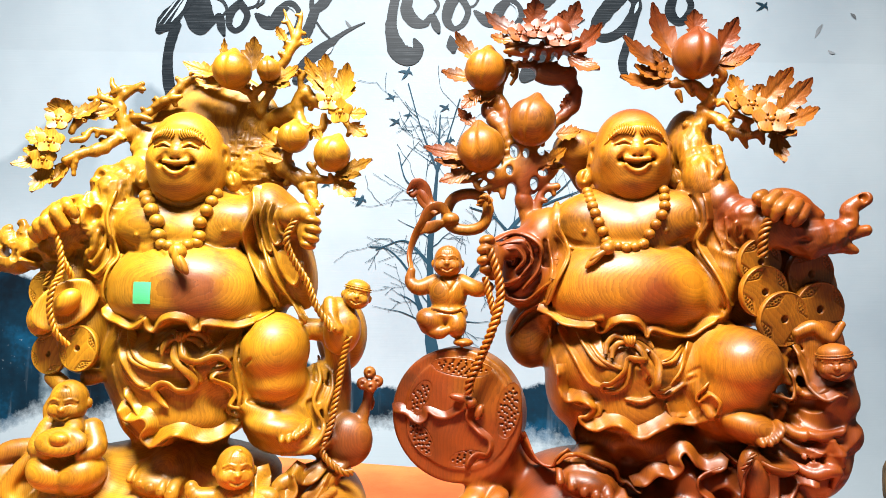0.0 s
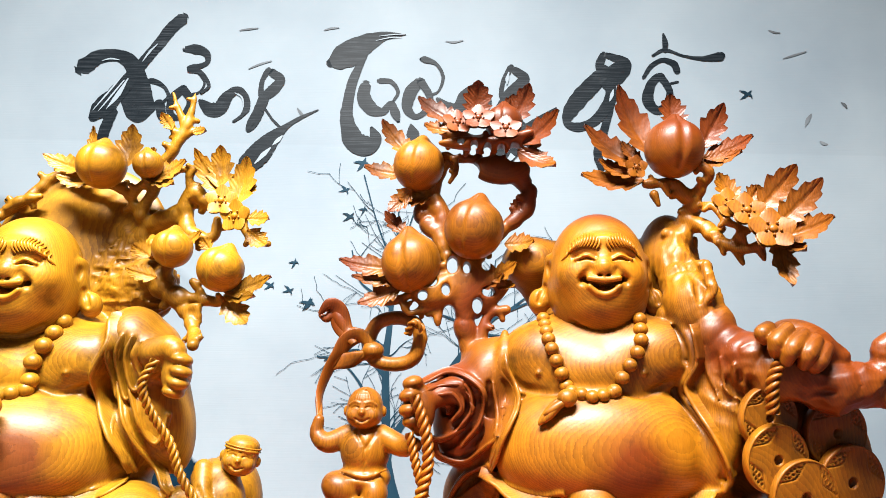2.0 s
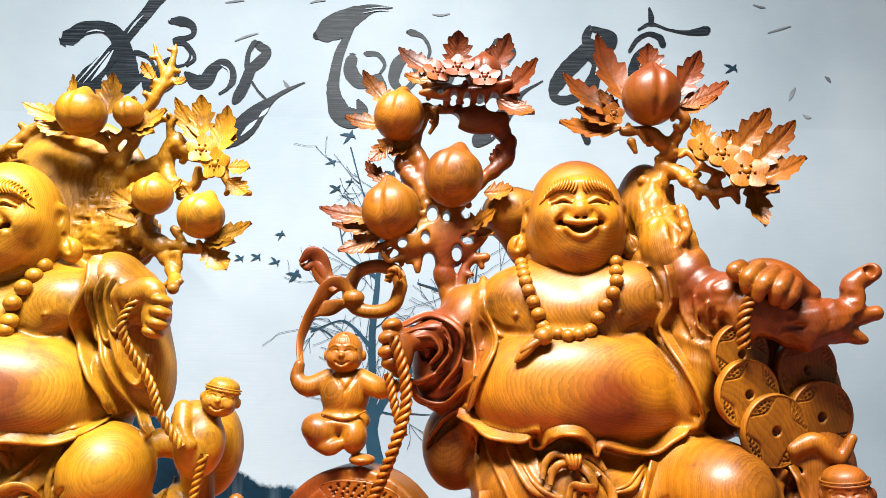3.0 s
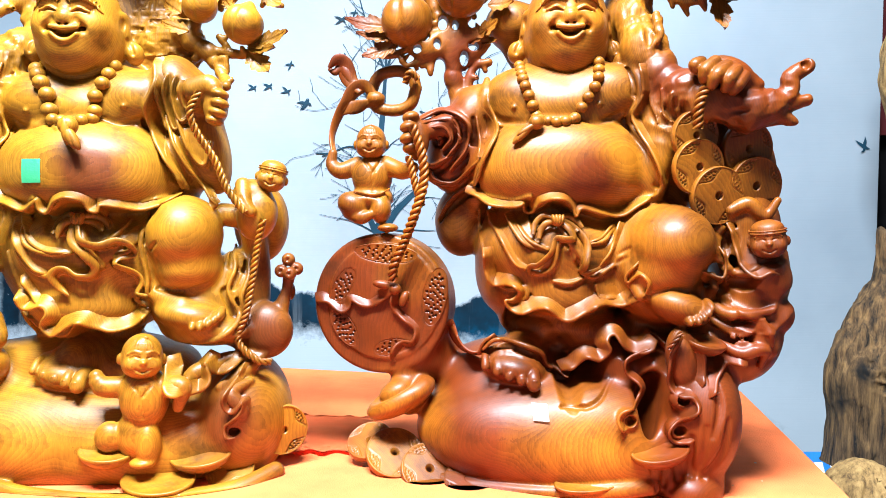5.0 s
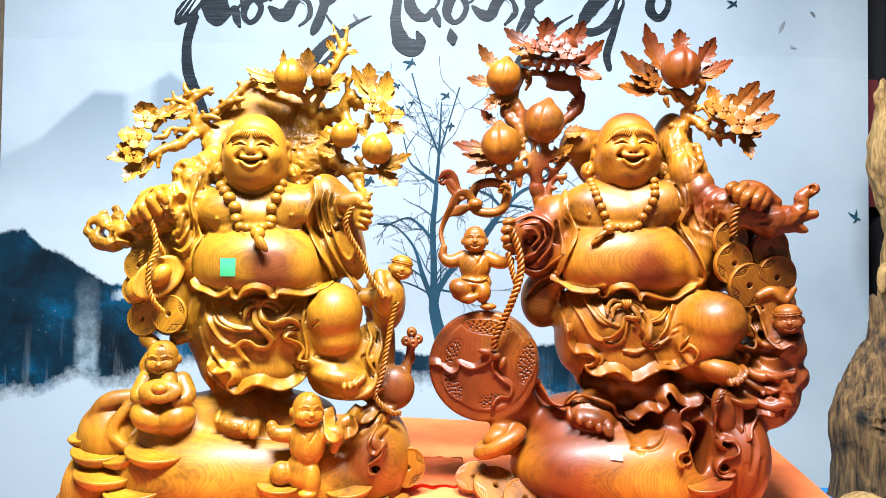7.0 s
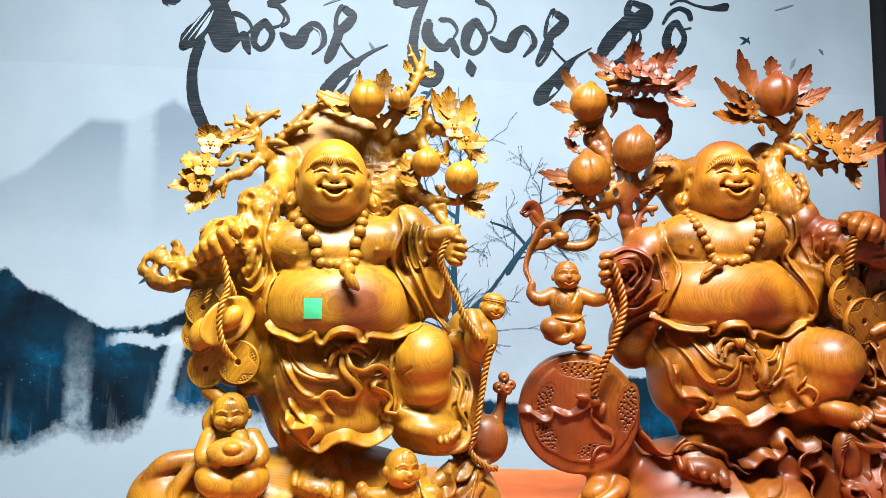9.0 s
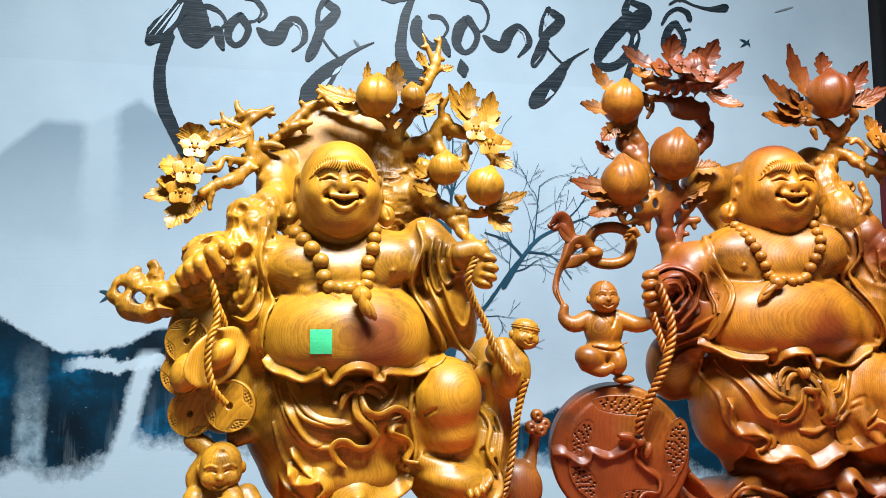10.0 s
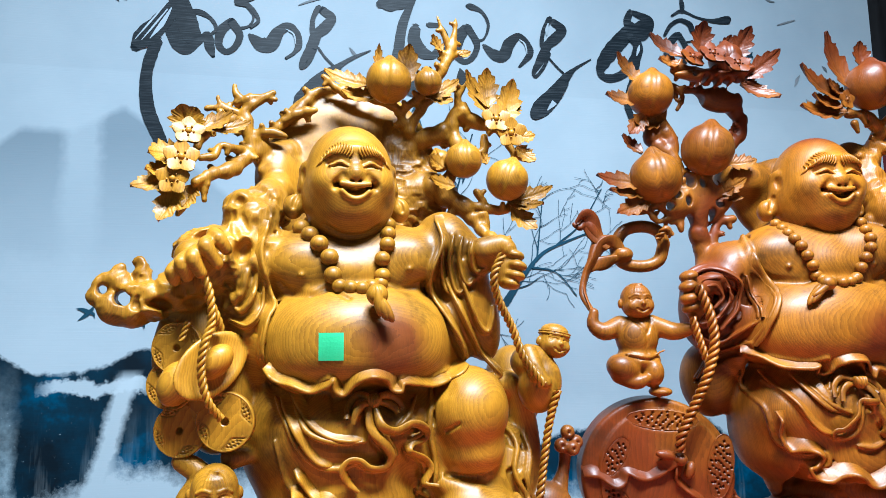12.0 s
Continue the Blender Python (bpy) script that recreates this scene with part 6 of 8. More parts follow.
    s.tube((-28.6, -3, 34.5), (-26, -4, 32.4), (-28.2, -4, 29), (-27.7, -4, 26.7), r=(1.5, 1.6, 1.3, 1.2), k=0.6)
    s.tube((-22, -3, 34.6), (-18.6, -3, 35.1), r=(1.6, 1.1), k=0.6)
    bits.append(s.skin())
    bits += [dish(c, rx, ry, h, (14, t, 0)) for c, rx, ry, h, t in ingots]
    # thin flaring edges of the robe, the sash and the sack's collar
    hem_line = ((-17.8, -8, 47.2), (-16, -9, 45.6), (-13.8, -10, 45), (-11.4, -11, 44.1), (-9.3, -11.5, 44.8), (-8.3, -12, 45.6), (-8.1, -12, 44.3), (-6.9, -12, 43.7), (-5.2, -12, 45.4), (-3.1, -12, 46.1), (-1, -12, 45.5), (-0.3, -12, 44.2), (0.9, -12, 44), (1.3, -11.5, 45), (3.5, -11, 44.8), (6.6, -10, 44.5), (9.8, -8, 45.8), (11.9, -7, 47.2))
    bits.append(frill(s, hem_line, 1.3, 1.3, wave=0.1))
    for q in (((8.4, -5, 66.3), (8, -5, 62.8), (9, -5, 58.5), (10.3, -5, 57.6)), ((9.7, -5, 66.4), (9.3, -5, 62.4), (10.5, -5, 58.1), (11.8, -5, 58.9)), ((11.1, -5, 66.3), (10.7, -5, 62.8), (11.8, -5, 59.3), (13.3, -5, 60.2)), ((12.4, -5, 65.6), (12.2, -5, 63.2), (13.1, -5, 61.1), (14.5, -5, 61.5)), ((11, -6, 60.2), (13.4, -6, 54), (15.3, -6, 52.2), (16.3, -6, 55.8)), ((8.8, -6, 60.2), (12.3, -6, 52.5), (17.2, -5, 45.5)), ((-17.8, -6, 59.6), (-18.1, -6, 55.5), (-20, -6, 53.1), (-22.4, -6, 54))):
        bits.append(frill(s, q, 0.5, 0.75, wave=0.08))
    bits.append(frill(s, ((-17.4, -5, 68.4), (-18.4, -7, 63.6), (-17.2, -8, 58.4), (-16.4, -8, 56.2), (-17.3, -8, 54), (-18, -8, 50), (-17.6, -8, 47.6))[::-1], 0.9, 1.4, wave=0.05))
    bits.append(frill(s, ((7.2, -4, 69.8), (8, -7, 65.4), (6.5, -8, 61), (6.8, -8, 57.7), (9.2, -7, 53.4), (11.2, -7, 50), (11.6, -7, 48)), 0.9, 1.4, wave=0.05))
    bits.append(frill(s, ((-13.7, -8, 31.2), (-12.8, -8, 28.4), (-11, -9, 28.2), (-9, -9, 28.8), (-7.9, -10, 27.4), (-9.2, -10, 25.3), (-7.4, -10, 24), (-4.9, -10, 25.5), (-2.7, -10, 26.2), (-1, -10, 25.3), (1.9, -10, 24.6), (4.7, -10, 25.6), (6.6, -9, 27.7)), 2.0, 2.2, 0.35, 0.15))
    bits.append(frill(s, ((-13.4, -8, 33.4), (-11, -9, 30.1), (-8.8, -9, 28.6), (-7.6, -10, 27.4)), 1.0, 1.3))
    for q, u in ((((-3.3, -12, 42.4), (-3.2, -12, 39.3), (-1.4, -12, 37.2), (-0.2, -12, 35.1), (-1.1, -12, 33.5), (-3.2, -12, 33.5), (-4.6, -12, 34.5), (-6, -12, 34.6), (-6.9, -12, 33.6), (-6, -12, 31.8), (-4.7, -12, 30.4)), 1), (((-2.8, -12, 42), (-1.8, -12, 39.3), (0.3, -12, 38.4), (2.8, -12, 39.2), (4.5, -12, 38.6), (4.8, -12, 37.2), (2.7, -12, 36.5), (2.4, -12, 35.3), (4.8, -12, 34), (5.7, -12, 32.6), (4.8, -12, 30.5), (6.9, -12, 30.3)), -1)):
        bits.append(ribbon(on_skin(s, q, 0.75), (0.4, *(0.72,) * (len(q) - 2), 0.15), 25 * u, 30 * u, 0.35))
    for q in (((-13.8, -9, 43.4), (-11.1, -10, 39.5), (-8.3, -10, 37.8), (-4.4, -10, 37.3)), ((-15.4, -8, 43.1), (-13, -9, 38.1), (-10.6, -9, 34.8), (-8.1, -10, 33.7))):
        bits.append(frill(s, q, 0.55, 1.2, wave=0.05))
    bits.append(frill(s, ((10.5, -9, 20.5), (11.6, -9, 16.6), (13.1, -9, 15.2), (16.1, -9, 15.2), (17.6, -8, 16.7), (16.8, -8, 19.5), (18, -8, 17.7), (19.8, -7, 17.9), (22.1, -6, 19.6)), 1.6, 1.9, 0.35))
    bits.append(frill(s, ((22.5, -7, 19.2), (21.9, -8, 17.2), (20.2, -9, 14), (20.6, -9, 12.1), (21.8, -9, 11.9), (23.2, -9, 13.6), (22.9, -9, 11.6), (21.2, -9, 10), (20.3, -9, 9.2), (20.6, -9, 7.6), (21.8, -9, 7.4)), 0.9, 0.8))
    bits += bow(s, (-2.7, -11, 42.7), (((0.5, 0.4), (2.0, 0.7), (3.4, 0.0), (4.2, -1.2)), ((0.5, -0.3), (1.9, -0.4), (3.0, -1.1), (3.4, -1.9)), ((-0.5, 0.4), (-1.9, 0.6), (-3.2, -0.6), (-3.8, -2.4)), ((-0.5, -0.3), (-1.6, -0.6), (-2.4, -1.6), (-2.9, -3.0))))
    label_on(s, (-0.42, 1.32, 0.765), spot, 3.3, 3.7, GREEN_PAPER, "bright green paper price label stuck on the round belly", "label")
    bits += (head_of((-5.7, -3.5, 74.5), 7, (13, 0, 4)))
    bits += beads(*on_skin(s, ((-12.8, -7, 67.7), (-10.6, -8.5, 65.3), (-8.7, -10, 62.6), (-8.3, -10.5, 60.2)), 0.7), r=1.35)
    bits += beads(*on_skin(s, ((0.2, -6.5, 68.4), (-0.3, -9, 65.1), (-1.3, -10.5, 62.2), (-1.2, -11, 60.2)), 0.7), r=1.2)
    bits += beads(*on_skin(s, ((-7.4, -11, 58.6), (-4.3, -11.5, 58.2), (-1.5, -11.2, 59)), 0.6), r=1.1, gap=1.3)
    bits.append(globe((-2.6, -14.5, 57), (1.5, 1.4, 1.5)))
    bits += [globe((c[0], c[1], c[2]), (0.75, 0.8, 2.2), (0, t, 0), n=9) for c, t in (((-2.5, -15.3, 56.1), -8), ((-2.1, -15.3, 55.4), -24), ((-1.6, -15.2, 55.1), -30))]
    # carved tip pieces: leaves, blossoms, peaches
    for a, b, w in (
        ((-29.3, -3, 81.4), (-30.4, -4, 85.8), 3.0), ((-29.7, -3, 81.4), (-28.2, -3, 85.6), 2.6), ((-29.8, -4, 78.2), (-34.4, -6, 77.7), 3.0), ((-28.7, -2, 82.5), (-23.1, -1, 85.6), 2.2),
        ((-29.7, -4, 75.3), (-36.4, -6, 72.4), 2.6), ((-30.5, -4, 75.7), (-34.7, -6, 75.3), 2.2), ((-30.4, -4, 73.6), (-32.5, -6, 67.6), 2.6), ((-28.2, -3, 73.8), (-30.1, -5, 69.4), 2.0), ((-26.4, -1, 82.8), (-20.8, 1, 84.8), 2.0),
        ((-2.1, 2, 92.4), (-9.5, 3, 94.7), 2.4), ((-1.2, 2, 90.5), (-6.7, 2, 91.2), 2.2), ((3.5, 2, 92.7), (4.7, 2, 100), 3.0), ((5.9, 2, 92.8), (8.3, 2, 96.3), 2.2), ((-0.9, 0, 94.2), (-0.7, 0, 99), 1.1),
        ((7.3, 2, 90.9), (13.2, 2.5, 94.3), 2.4), ((7.8, 2, 91.4), (11.9, 1.3, 90.4), 2.0), ((18.3, 3.3, 89.3), (14.1, 2.7, 96.4), 2.2), ((18.3, 3.3, 90.3), (18.2, 3.3, 97.3), 2.8), ((21.1, 2.8, 87.3), (22.8, 3, 95.4), 3.0),
        ((23.1, 3.1, 85.4), (26.6, 2.7, 85.5), 2.0), ((23.1, 3.1, 83.5), (26.4, 2.6, 81), 2.2), ((22.2, 3, 89.3), (23.8, 3.2, 91.5), 1.8), ((9.7, 0, 78.6), (7.2, -1, 80.3), 2.0), ((11.3, -0.8, 75.3), (7, -2, 76.4), 1.8),
        ((21.2, 0.8, 73.3), (28.4, -0.1, 75.7), 2.2), ((21.2, 0.8, 72.4), (25.1, -0.6, 68.5), 2.6), ((21.2, 0.8, 72.9), (26.4, -1.4, 72.7), 1.6), ((10.3, 2.5, 99.6), (8.5, 2, 102.3), 1.3), ((13.4, 3, 99.4), (15.5, 2.9, 100), 1.2), ((17.8, 2.2, 80.2), (16.6, 2.1, 82.1), 1.4), ((13, 2.5, 80.6), (16.1, 3, 83.2), 1.4)):
        bits.append(leaf(a, b, w * 0.82))
    for c, r, t in (((-29.1, -5, 81.4), 2.4, (-20, 0, 10)), ((-29.8, -6, 77.3), 2.6, (-10, 0, 10)), ((-30.9, -6, 74.1), 2.4, (0, 0, 10)), ((19.3, 1.5, 87.9), 2.6, (-10, 0, 0)), ((21.8, 0.9, 85.4), 2.6, (0, 0, -15)), ((7.6, 1, 93.5), 2.0, (0, 0, 0))):
        bits += blossom(c, r, t)
    for c, r, t in (((0.9, 0, 92.9), 3.7, (0, 4, 10)), ((7.6, 1, 93.5), 2.3, (0, -8, 20)), ((13.1, -0.5, 80), 3, (0, 5, 10)), ((20.5, -0.3, 77), 3.5, (0, 20, 0)), ((9.6, 2, 80.4), 1.9, (0, -20, 0))):
        bits.append(globe(c, (r, r, r * 1.0), t, n=28, tip=0.2, seam=0.11))
    for c, r in (((-29.5, -5, 50.2), 3.6), ((-30.3, -4, 45.1), 3.5), ((-28.9, -4, 38.8), 3.7), ((-22.7, -6, 40), 4.1)):
        bits += coin(c, r, (0, 10, -14), 0.6)
    bits += rope((-25.9, -10, 60.4), (-24.8, -10, 57.3), (-24.5, -10, 53.5), (-25.2, -11, 50.6), (-25.5, -11, 46.9), (-24.6, -10.5, 43.1), (-23.1, -9, 40.7), r=0.62)
    bits += rope((-25.2, -10, 57.3), (-23.9, -9, 54.2), (-23.5, -8, 52.6), r=0.6)
    bits += rope((-27.9, -7, 53.8), (-28.8, -7, 51.1), r=0.5)
    bits += rope((16.2, -11, 63.2), (14.8, -11.2, 60), (15.6, -10.1, 56.8), (18.1, -8.7, 52.5), (19.8, -8.4, 48.3), (22.8, -8.4, 44.1), r=0.68)
    bits += rope((25.5, -7.1, 43.1), (24.4, -6.2, 38.5), (23.5, -5.8, 32.9), (22.5, -6, 27.2), (21.2, -6.2, 22.7), (24.6, -6.7, 19.5), (26.5, -5.4, 19), r=0.68)
    bits.append(child_head((26.3, -3.9, 50.3), 2.6, (0, 12, 8), cap=True))
    bits.append(child_head((-23.9, -6, 30.6), 3.5, (10, 0, 5)))
    bits.append(child_head((7.6, -12, 20.9), 3.4, (0, 4, 25)))
    bits += coin((27.9, -2.1, 6.6), 4.3, (0, 0, 30), 1.4)
    bits += coin((20.3, -7.4, 1), 4, (-60, 0, 0), 0.8)
    bits = [b for b in bits if b is not None]
    return statue("golden_statue", (-0.42, 1.32, 0.765), bits, WOOD_A, "golden oiled wood carving, laughing figure with flowering peach branches")


golden_statue()


# ---------- the red and gold statue ----------
def red_statue():
    s = Carving((-50, -30, -2), (42, 24, 108), 0.245)
    bits = []
    # trunk
    s.ell((2, 1, 59.5), (14.3, 10, 10.4), k=3)
    s.ell((2, 1, 64.9), (13, 9, 5.7), k=3)
    s.ell((2.3, 0.9, 69.2), (7.2, 7, 4.4), k=3)
    s.ell((1.7, -0.5, 62.6), (10.3, 9.2, 4.1), k=3)
    for c in ((-5.3, -0.6, 64.7), (8.3, -4.2, 65)):
        s.ell(c, (7.4, 6.4, 5.4), k=2)
    s.ell((1.4, -2.4, 52.7), (16, 11.5, 9.6), k=1.0)
    s.ell((1.3, -2.9, 50.4), (14.7, 10.2, 6.2), k=2)
    for c in on_skin(s, ((-7.9, -9.8, 62.3), (5.7, -13.3, 62.5)), 0.0):
        s.ell(c, 0.42, k=0.3)
    c = on_skin(s, ((-1, -12.2, 47),), 0.0)[0]
    s.ell(c, (0.4, 1.2, 0.4), k=0.3, carve=True)
    # robe edges beside chest and belly
    s.ell((16.2, -5.9, 55.8), (3.7, 6.5, 10.8), (0, 9, 0), k=2)
    s.ell((-14.1, 2.3, 55.5), (3.2, 6, 11.3), (0, -6, 0), k=2)
    s.ell((-15.6, 6.7, 43.4), (5, 5, 6.7), k=2)
    s.ell((20.4, -3, 53.9), (6.7, 5, 8.9), k=2)
    # wood left behind the head
    s.ell((-6.9, 6.4, 79.7), (4.8, 5, 4.4), k=1)
    s.ell((4.3, 6.3, 76.2), (12.7, 4, 8.7), k=2)
    s.ell((13.5, 1.9, 78.9), (4.6, 5, 8.1), k=2)
    s.fold((-11.9, -0.3, 68.1), (-12.3, -3.2, 63.7), (-10.8, -4.6, 60.3), (-10.9, -4.6, 57.9), (-13.1, -4, 53.3), (-14.2, -3.7, 49.1), (-14, -3.7, 47.9), r=(0.6, 0.8, 0.7, 0.5, 0.5, 0.55, 0.5), k=0.35, out=0.7)
    s.fold((11.8, -5.7, 69), (12.6, -8.9, 64.1), (11.3, -10.6, 60.9), (12.2, -10.8, 58.3), (14.5, -10.4, 53.1), (16, -10.8, 49.3), (15.4, -11.7, 48.3), r=(0.6, 0.8, 0.7, 0.5, 0.5, 0.55, 0.5), k=0.35, out=0.7)
    # sleeve folds on the raised arm side
    s.ell((-14.8, 1.5, 61.4), (3.7, 5, 6.5), (0, 25, 0), k=2)
    s.ell((-18.4, 2.5, 55.5), (3.9, 5, 7), k=2)
    s.ell((-18, 1.4, 59.7), (4.1, 4.5, 3.4), (0, 30, 0), k=1.6)
    sleeve = (((-24.6, -0.9, 59.1), (-21.3, -1.7, 60.5), (-17.6, -2.7, 60.3), (-16.8, -3, 57), (-18.9, -2.4, 54.1)), ((-22.3, -1.5, 59.1), (-19.6, -2.2, 59.3), (-18.2, -2.6, 57.3), (-19.6, -2.2, 55.5)), ((-24.2, -1, 60.5), (-19.7, -2.2, 62.4), (-15.4, -3.3, 59.9), (-15.5, -3.3, 55.6), (-18.2, -2.6, 52)), ((-13.5, -2.9, 53.5), (-17.4, -1.8, 49.9), (-21.1, -0.8, 50.5), (-21.8, -0.6, 52.6)), ((-21, -1.8, 57.7), (-19.8, -2.2, 57.5), (-20.2, -2, 56.5)), ((-13.8, -2.8, 50), (-17.7, -1.7, 47.2), (-20, -1.1, 43.7)), ((-17.8, -1.7, 54.6), (-20.9, -0.9, 52.9), (-23, -0.3, 53.2)), ((-13.9, -2.7, 60.9), (-13.2, -2.9, 57), (-13.8, -2.8, 53.9)))
    for q in sleeve:
        s.fold(*q, r=(0.3, *(0.6,) * (len(q) - 2), 0.35), k=0.3, out=0.6, under=1.5)
    s.tube((-16.7, -1, 60.7), (-21.6, -2.7, 58.9), (-24.5, -3.9, 57.7), r=(1.8, 1.6, 1.5), k=1.2)
    s.fold((-11.1, -6.5, 61.4), (-9.5, -7.9, 60.1), (-6, -9.9, 59.7), (-4.1, -10.4, 60.7), r=(0.3, 0.6, 0.6, 0.3), k=0.6, carve=True)
    s.fold((2.2, -12.1, 60.3), (5.7, -12, 59.6), (9.5, -12.1, 61.3), r=(0.3, 0.6, 0.3), k=0.6, carve=True)
    # fist with the cord
    for c in ((-25.2, -4.7, 60.7), (-25.6, -5.1, 59), (-25.6, -5.1, 57.1), (-25.1, -4.7, 55.6)):
        s.ell(c, (1.5, 1.7, 1.0), (0, -15, 0), k=0.25)
    s.ell((-24, -4, 57), (2.0, 1.8, 3.6), k=0.6)
    # tree on that side
    s.bough((-15, 3.6, 61), (-16.7, 4, 66.6), (-17.9, 3.3, 72), (-16.9, 3.1, 76.9), (-15.7, 3.7, 81), r=(1.98, 1.67, 1.52, 1.37, 1.22), k=0.8)
    s.bough((-17.9, 3.3, 72), (-21.2, 3.2, 74.1), (-21.8, 2.4, 70.1), r=(1.14, 0.99, 0.53), k=0.5)
    s.bough((-17.4, 3.2, 75.3), (-20.7, 3.1, 77.4), (-24, 3, 75.1), (-28.4, 3.2, 73.1), (-31.6, 3, 72.8), r=(1.14, 0.84, 0.68, 0.61, 0.46), k=0.5)
    s.bough((-16.9, 3.1, 76.4), (-20.7, 4.1, 81), (-21.7, 5.4, 86.9), (-22.9, 5.7, 91), (-20.7, 5.1, 96), (-15.9, 3.8, 96.3), r=(1.22, 1.14, 1.37, 1.29, 0.76, 0.76), k=0.6)
    s.bough((-15.7, 3.7, 81), (-11.4, 3.6, 85), (-8, 3.7, 87.9), (-8.1, 3.7, 91.8), (-11.4, 3.6, 94), (-15.3, 3.6, 94.5), (-15.9, 3.8, 97.4), r=(1.06, 1.14, 1.22, 1.22, 1.14, 0.91, 0.68), k=0.6)
    s.bough((-24, 6, 89.9), (-24.5, 6.1, 87.1), (-21.8, 4.4, 83.3), r=(1.22, 1.37, 1.06), k=0.6)
    s.bough((-21, 3.2, 99.4), (-15.6, 1.7, 97.2), (-9.3, 0, 97.3), (-6.2, -0.8, 95.4), r=(0.68, 0.68, 0.68, 0.61), k=0.5)
    s.bough((-21.6, 2.3, 100.2), (-17.8, 1.3, 98.7), (-12.1, -0.2, 98), (-7.9, -1.3, 99.1), r=(0.61, 0.68, 0.68, 0.61), k=0.5)
    for p, q in (((-19.8, 1.8, 99.7), (-19.3, 2.7, 98.1)), ((-17.8, 1.3, 99.1), (-17.5, 2.2, 97.6)), ((-15.7, 0.7, 98.6), (-15.6, 1.7, 97)), ((-13.6, 0.2, 98.3), (-13.7, 1.2, 96.9)), ((-11.5, -0.4, 98.3), (-11.4, 0.6, 96.9)), ((-9.5, -0.9, 98.6), (-9.1, 0, 97))):
        s.bough(p, q, r=0.5, k=0.4)
    s.bough((-23, 5.7, 96.8), (-20.3, 4, 96.8), (-19.2, 3.7, 94.5), (-20.3, 4, 92.3), r=(0.61, 0.53, 0.46, 0.3), k=0.4)
    s.bough((-20.1, 2.9, 71.9), (-18.6, 2.5, 78.5), (-14.2, 2.3, 76.8), (-11.4, 2.6, 75.3), (-14.1, 3.3, 73.1), r=(0.76, 0.68, 0.61, 0.53, 0.46), k=0.4)
    s.bough((-24, 3, 75.1), (-23, 2.7, 77.9), (-20.3, 2, 78.9), r=(0.53, 0.53, 0.53), k=0.4)
    s.bough((-27.3, 2.9, 72.8), (-26.2, 2.6, 71.2), (-22.9, 2.7, 71.8), (-21.8, 2.4, 69.6), r=(0.53, 0.46, 0.53, 0.38), k=0.4)
    s.bough((-11.4, 2.6, 72), (-14, 3.3, 70.9), (-15.1, 3.6, 67.6), r=(0.76, 0.76, 0.91), k=0.4)
    # lacework of wood between the boughs, pierced
    s.ell((-16.9, 3.1, 75.8), (5.1, 2.0, 4.6), (0, 20, 0), k=0.8)
    s.ell((-22.4, 2.5, 74.5), (3.7, 1.8, 2.6), k=0.8)
    s.ell((-14.1, 0.8, 97.8), (8.2, 1.6, 1.2), k=0.5)
    s.ell((-12.1, 2.8, 94.3), (4.6, 1.6, 2.5), k=0.6)
    for c, w, h in (((-19.7, 2.8, 78.7), 0.9, 1.5), ((-17.5, 2.2, 78.2), 0.6, 1.0), ((-22.9, 2.7, 76), 0.9, 0.9), ((-20.7, 3.1, 74.7), 0.7, 1.0), ((-24.2, 3, 73.8), 0.8, 0.8), ((-14.5, 2.4, 78.7), 0.7, 0.9), ((-14.2, 2.3, 74.6), 1.0, 0.8), ((-20.1, 2.9, 71.3), 0.9, 1.2), ((-15.8, 2.8, 72.5), 0.8, 1.2), ((-18.7, 1.5, 97.9), 0.6, 0.6), ((-16.6, 1, 97.4), 0.6, 0.7), ((-14.5, 0.4, 97), 0.6, 0.7), ((-12.4, -0.2, 96.9), 0.6, 0.6), ((-10.3, -0.7, 97.1), 0.7, 0.6), ((-8.5, -1.2, 97.4), 0.6, 0.5), ((-16.9, 4.1, 94), 1.4, 1.4), ((-10, 2.2, 96.2), 1.4, 0.9)):
        s.ell(c, (w, 5, h), k=0.35, carve=True)
    # ring and ribbon above the drum
    s.tube((-24.4, 4.1, 67.3), (-25.4, 4.4, 64.4), (-28.1, 5.1, 63.4), (-31.5, 6, 64.1), (-32.6, 6.3, 66.5), (-31.3, 6, 69.7), (-28, 5.1, 70.6), (-25.2, 4.3, 69.6), (-24.4, 4.1, 67.3), r=1.1, k=0.3)
    s.ell((-31.7, 5.1, 65.5), (1.7, 1.4, 1.3), k=0.3)
    s.tube((-31.7, 5.1, 65.9), (-34.3, 5.8, 68.1), (-36, 6.2, 67.4), (-37.6, 5.7, 64.1), (-38.7, 5.9, 61.9), (-39.7, 5.2, 58.5), (-39.2, 3.1, 55.7), r=(0.68, 0.85, 1.1, 0.85, 0.68, 0.59, 0.51), k=0.4)
    s.tube((-35.4, 6.1, 67), (-37.2, 6.5, 70.4), (-38.1, 6.8, 72.2), (-39.2, 6.1, 70.3), (-40.3, 6.4, 70.9), r=(0.85, 1.27, 0.94, 0.59, 0.42), k=0.4)
    s.tube((-32.6, 5.3, 64.8), (-35.4, 6.1, 64.2), (-37.6, 6.7, 63.3), r=(0.68, 1.02, 0.51), k=0.4)
    # small companion on the drum
    s.ell((-32, 1.1, 50.9), (3.6, 3.3, 3.8), k=0.7)
    s.ell((-32, 1.1, 47.2), (3.8, 3.3, 2.3), k=0.7)
    s.tube((-34.6, 1.8, 53), (-37.5, 1.6, 51.9), (-39.3, 2.1, 53.1), (-39.1, 2.1, 55.1), r=(1.6, 1.5, 1.1, 0.8), k=0.5)
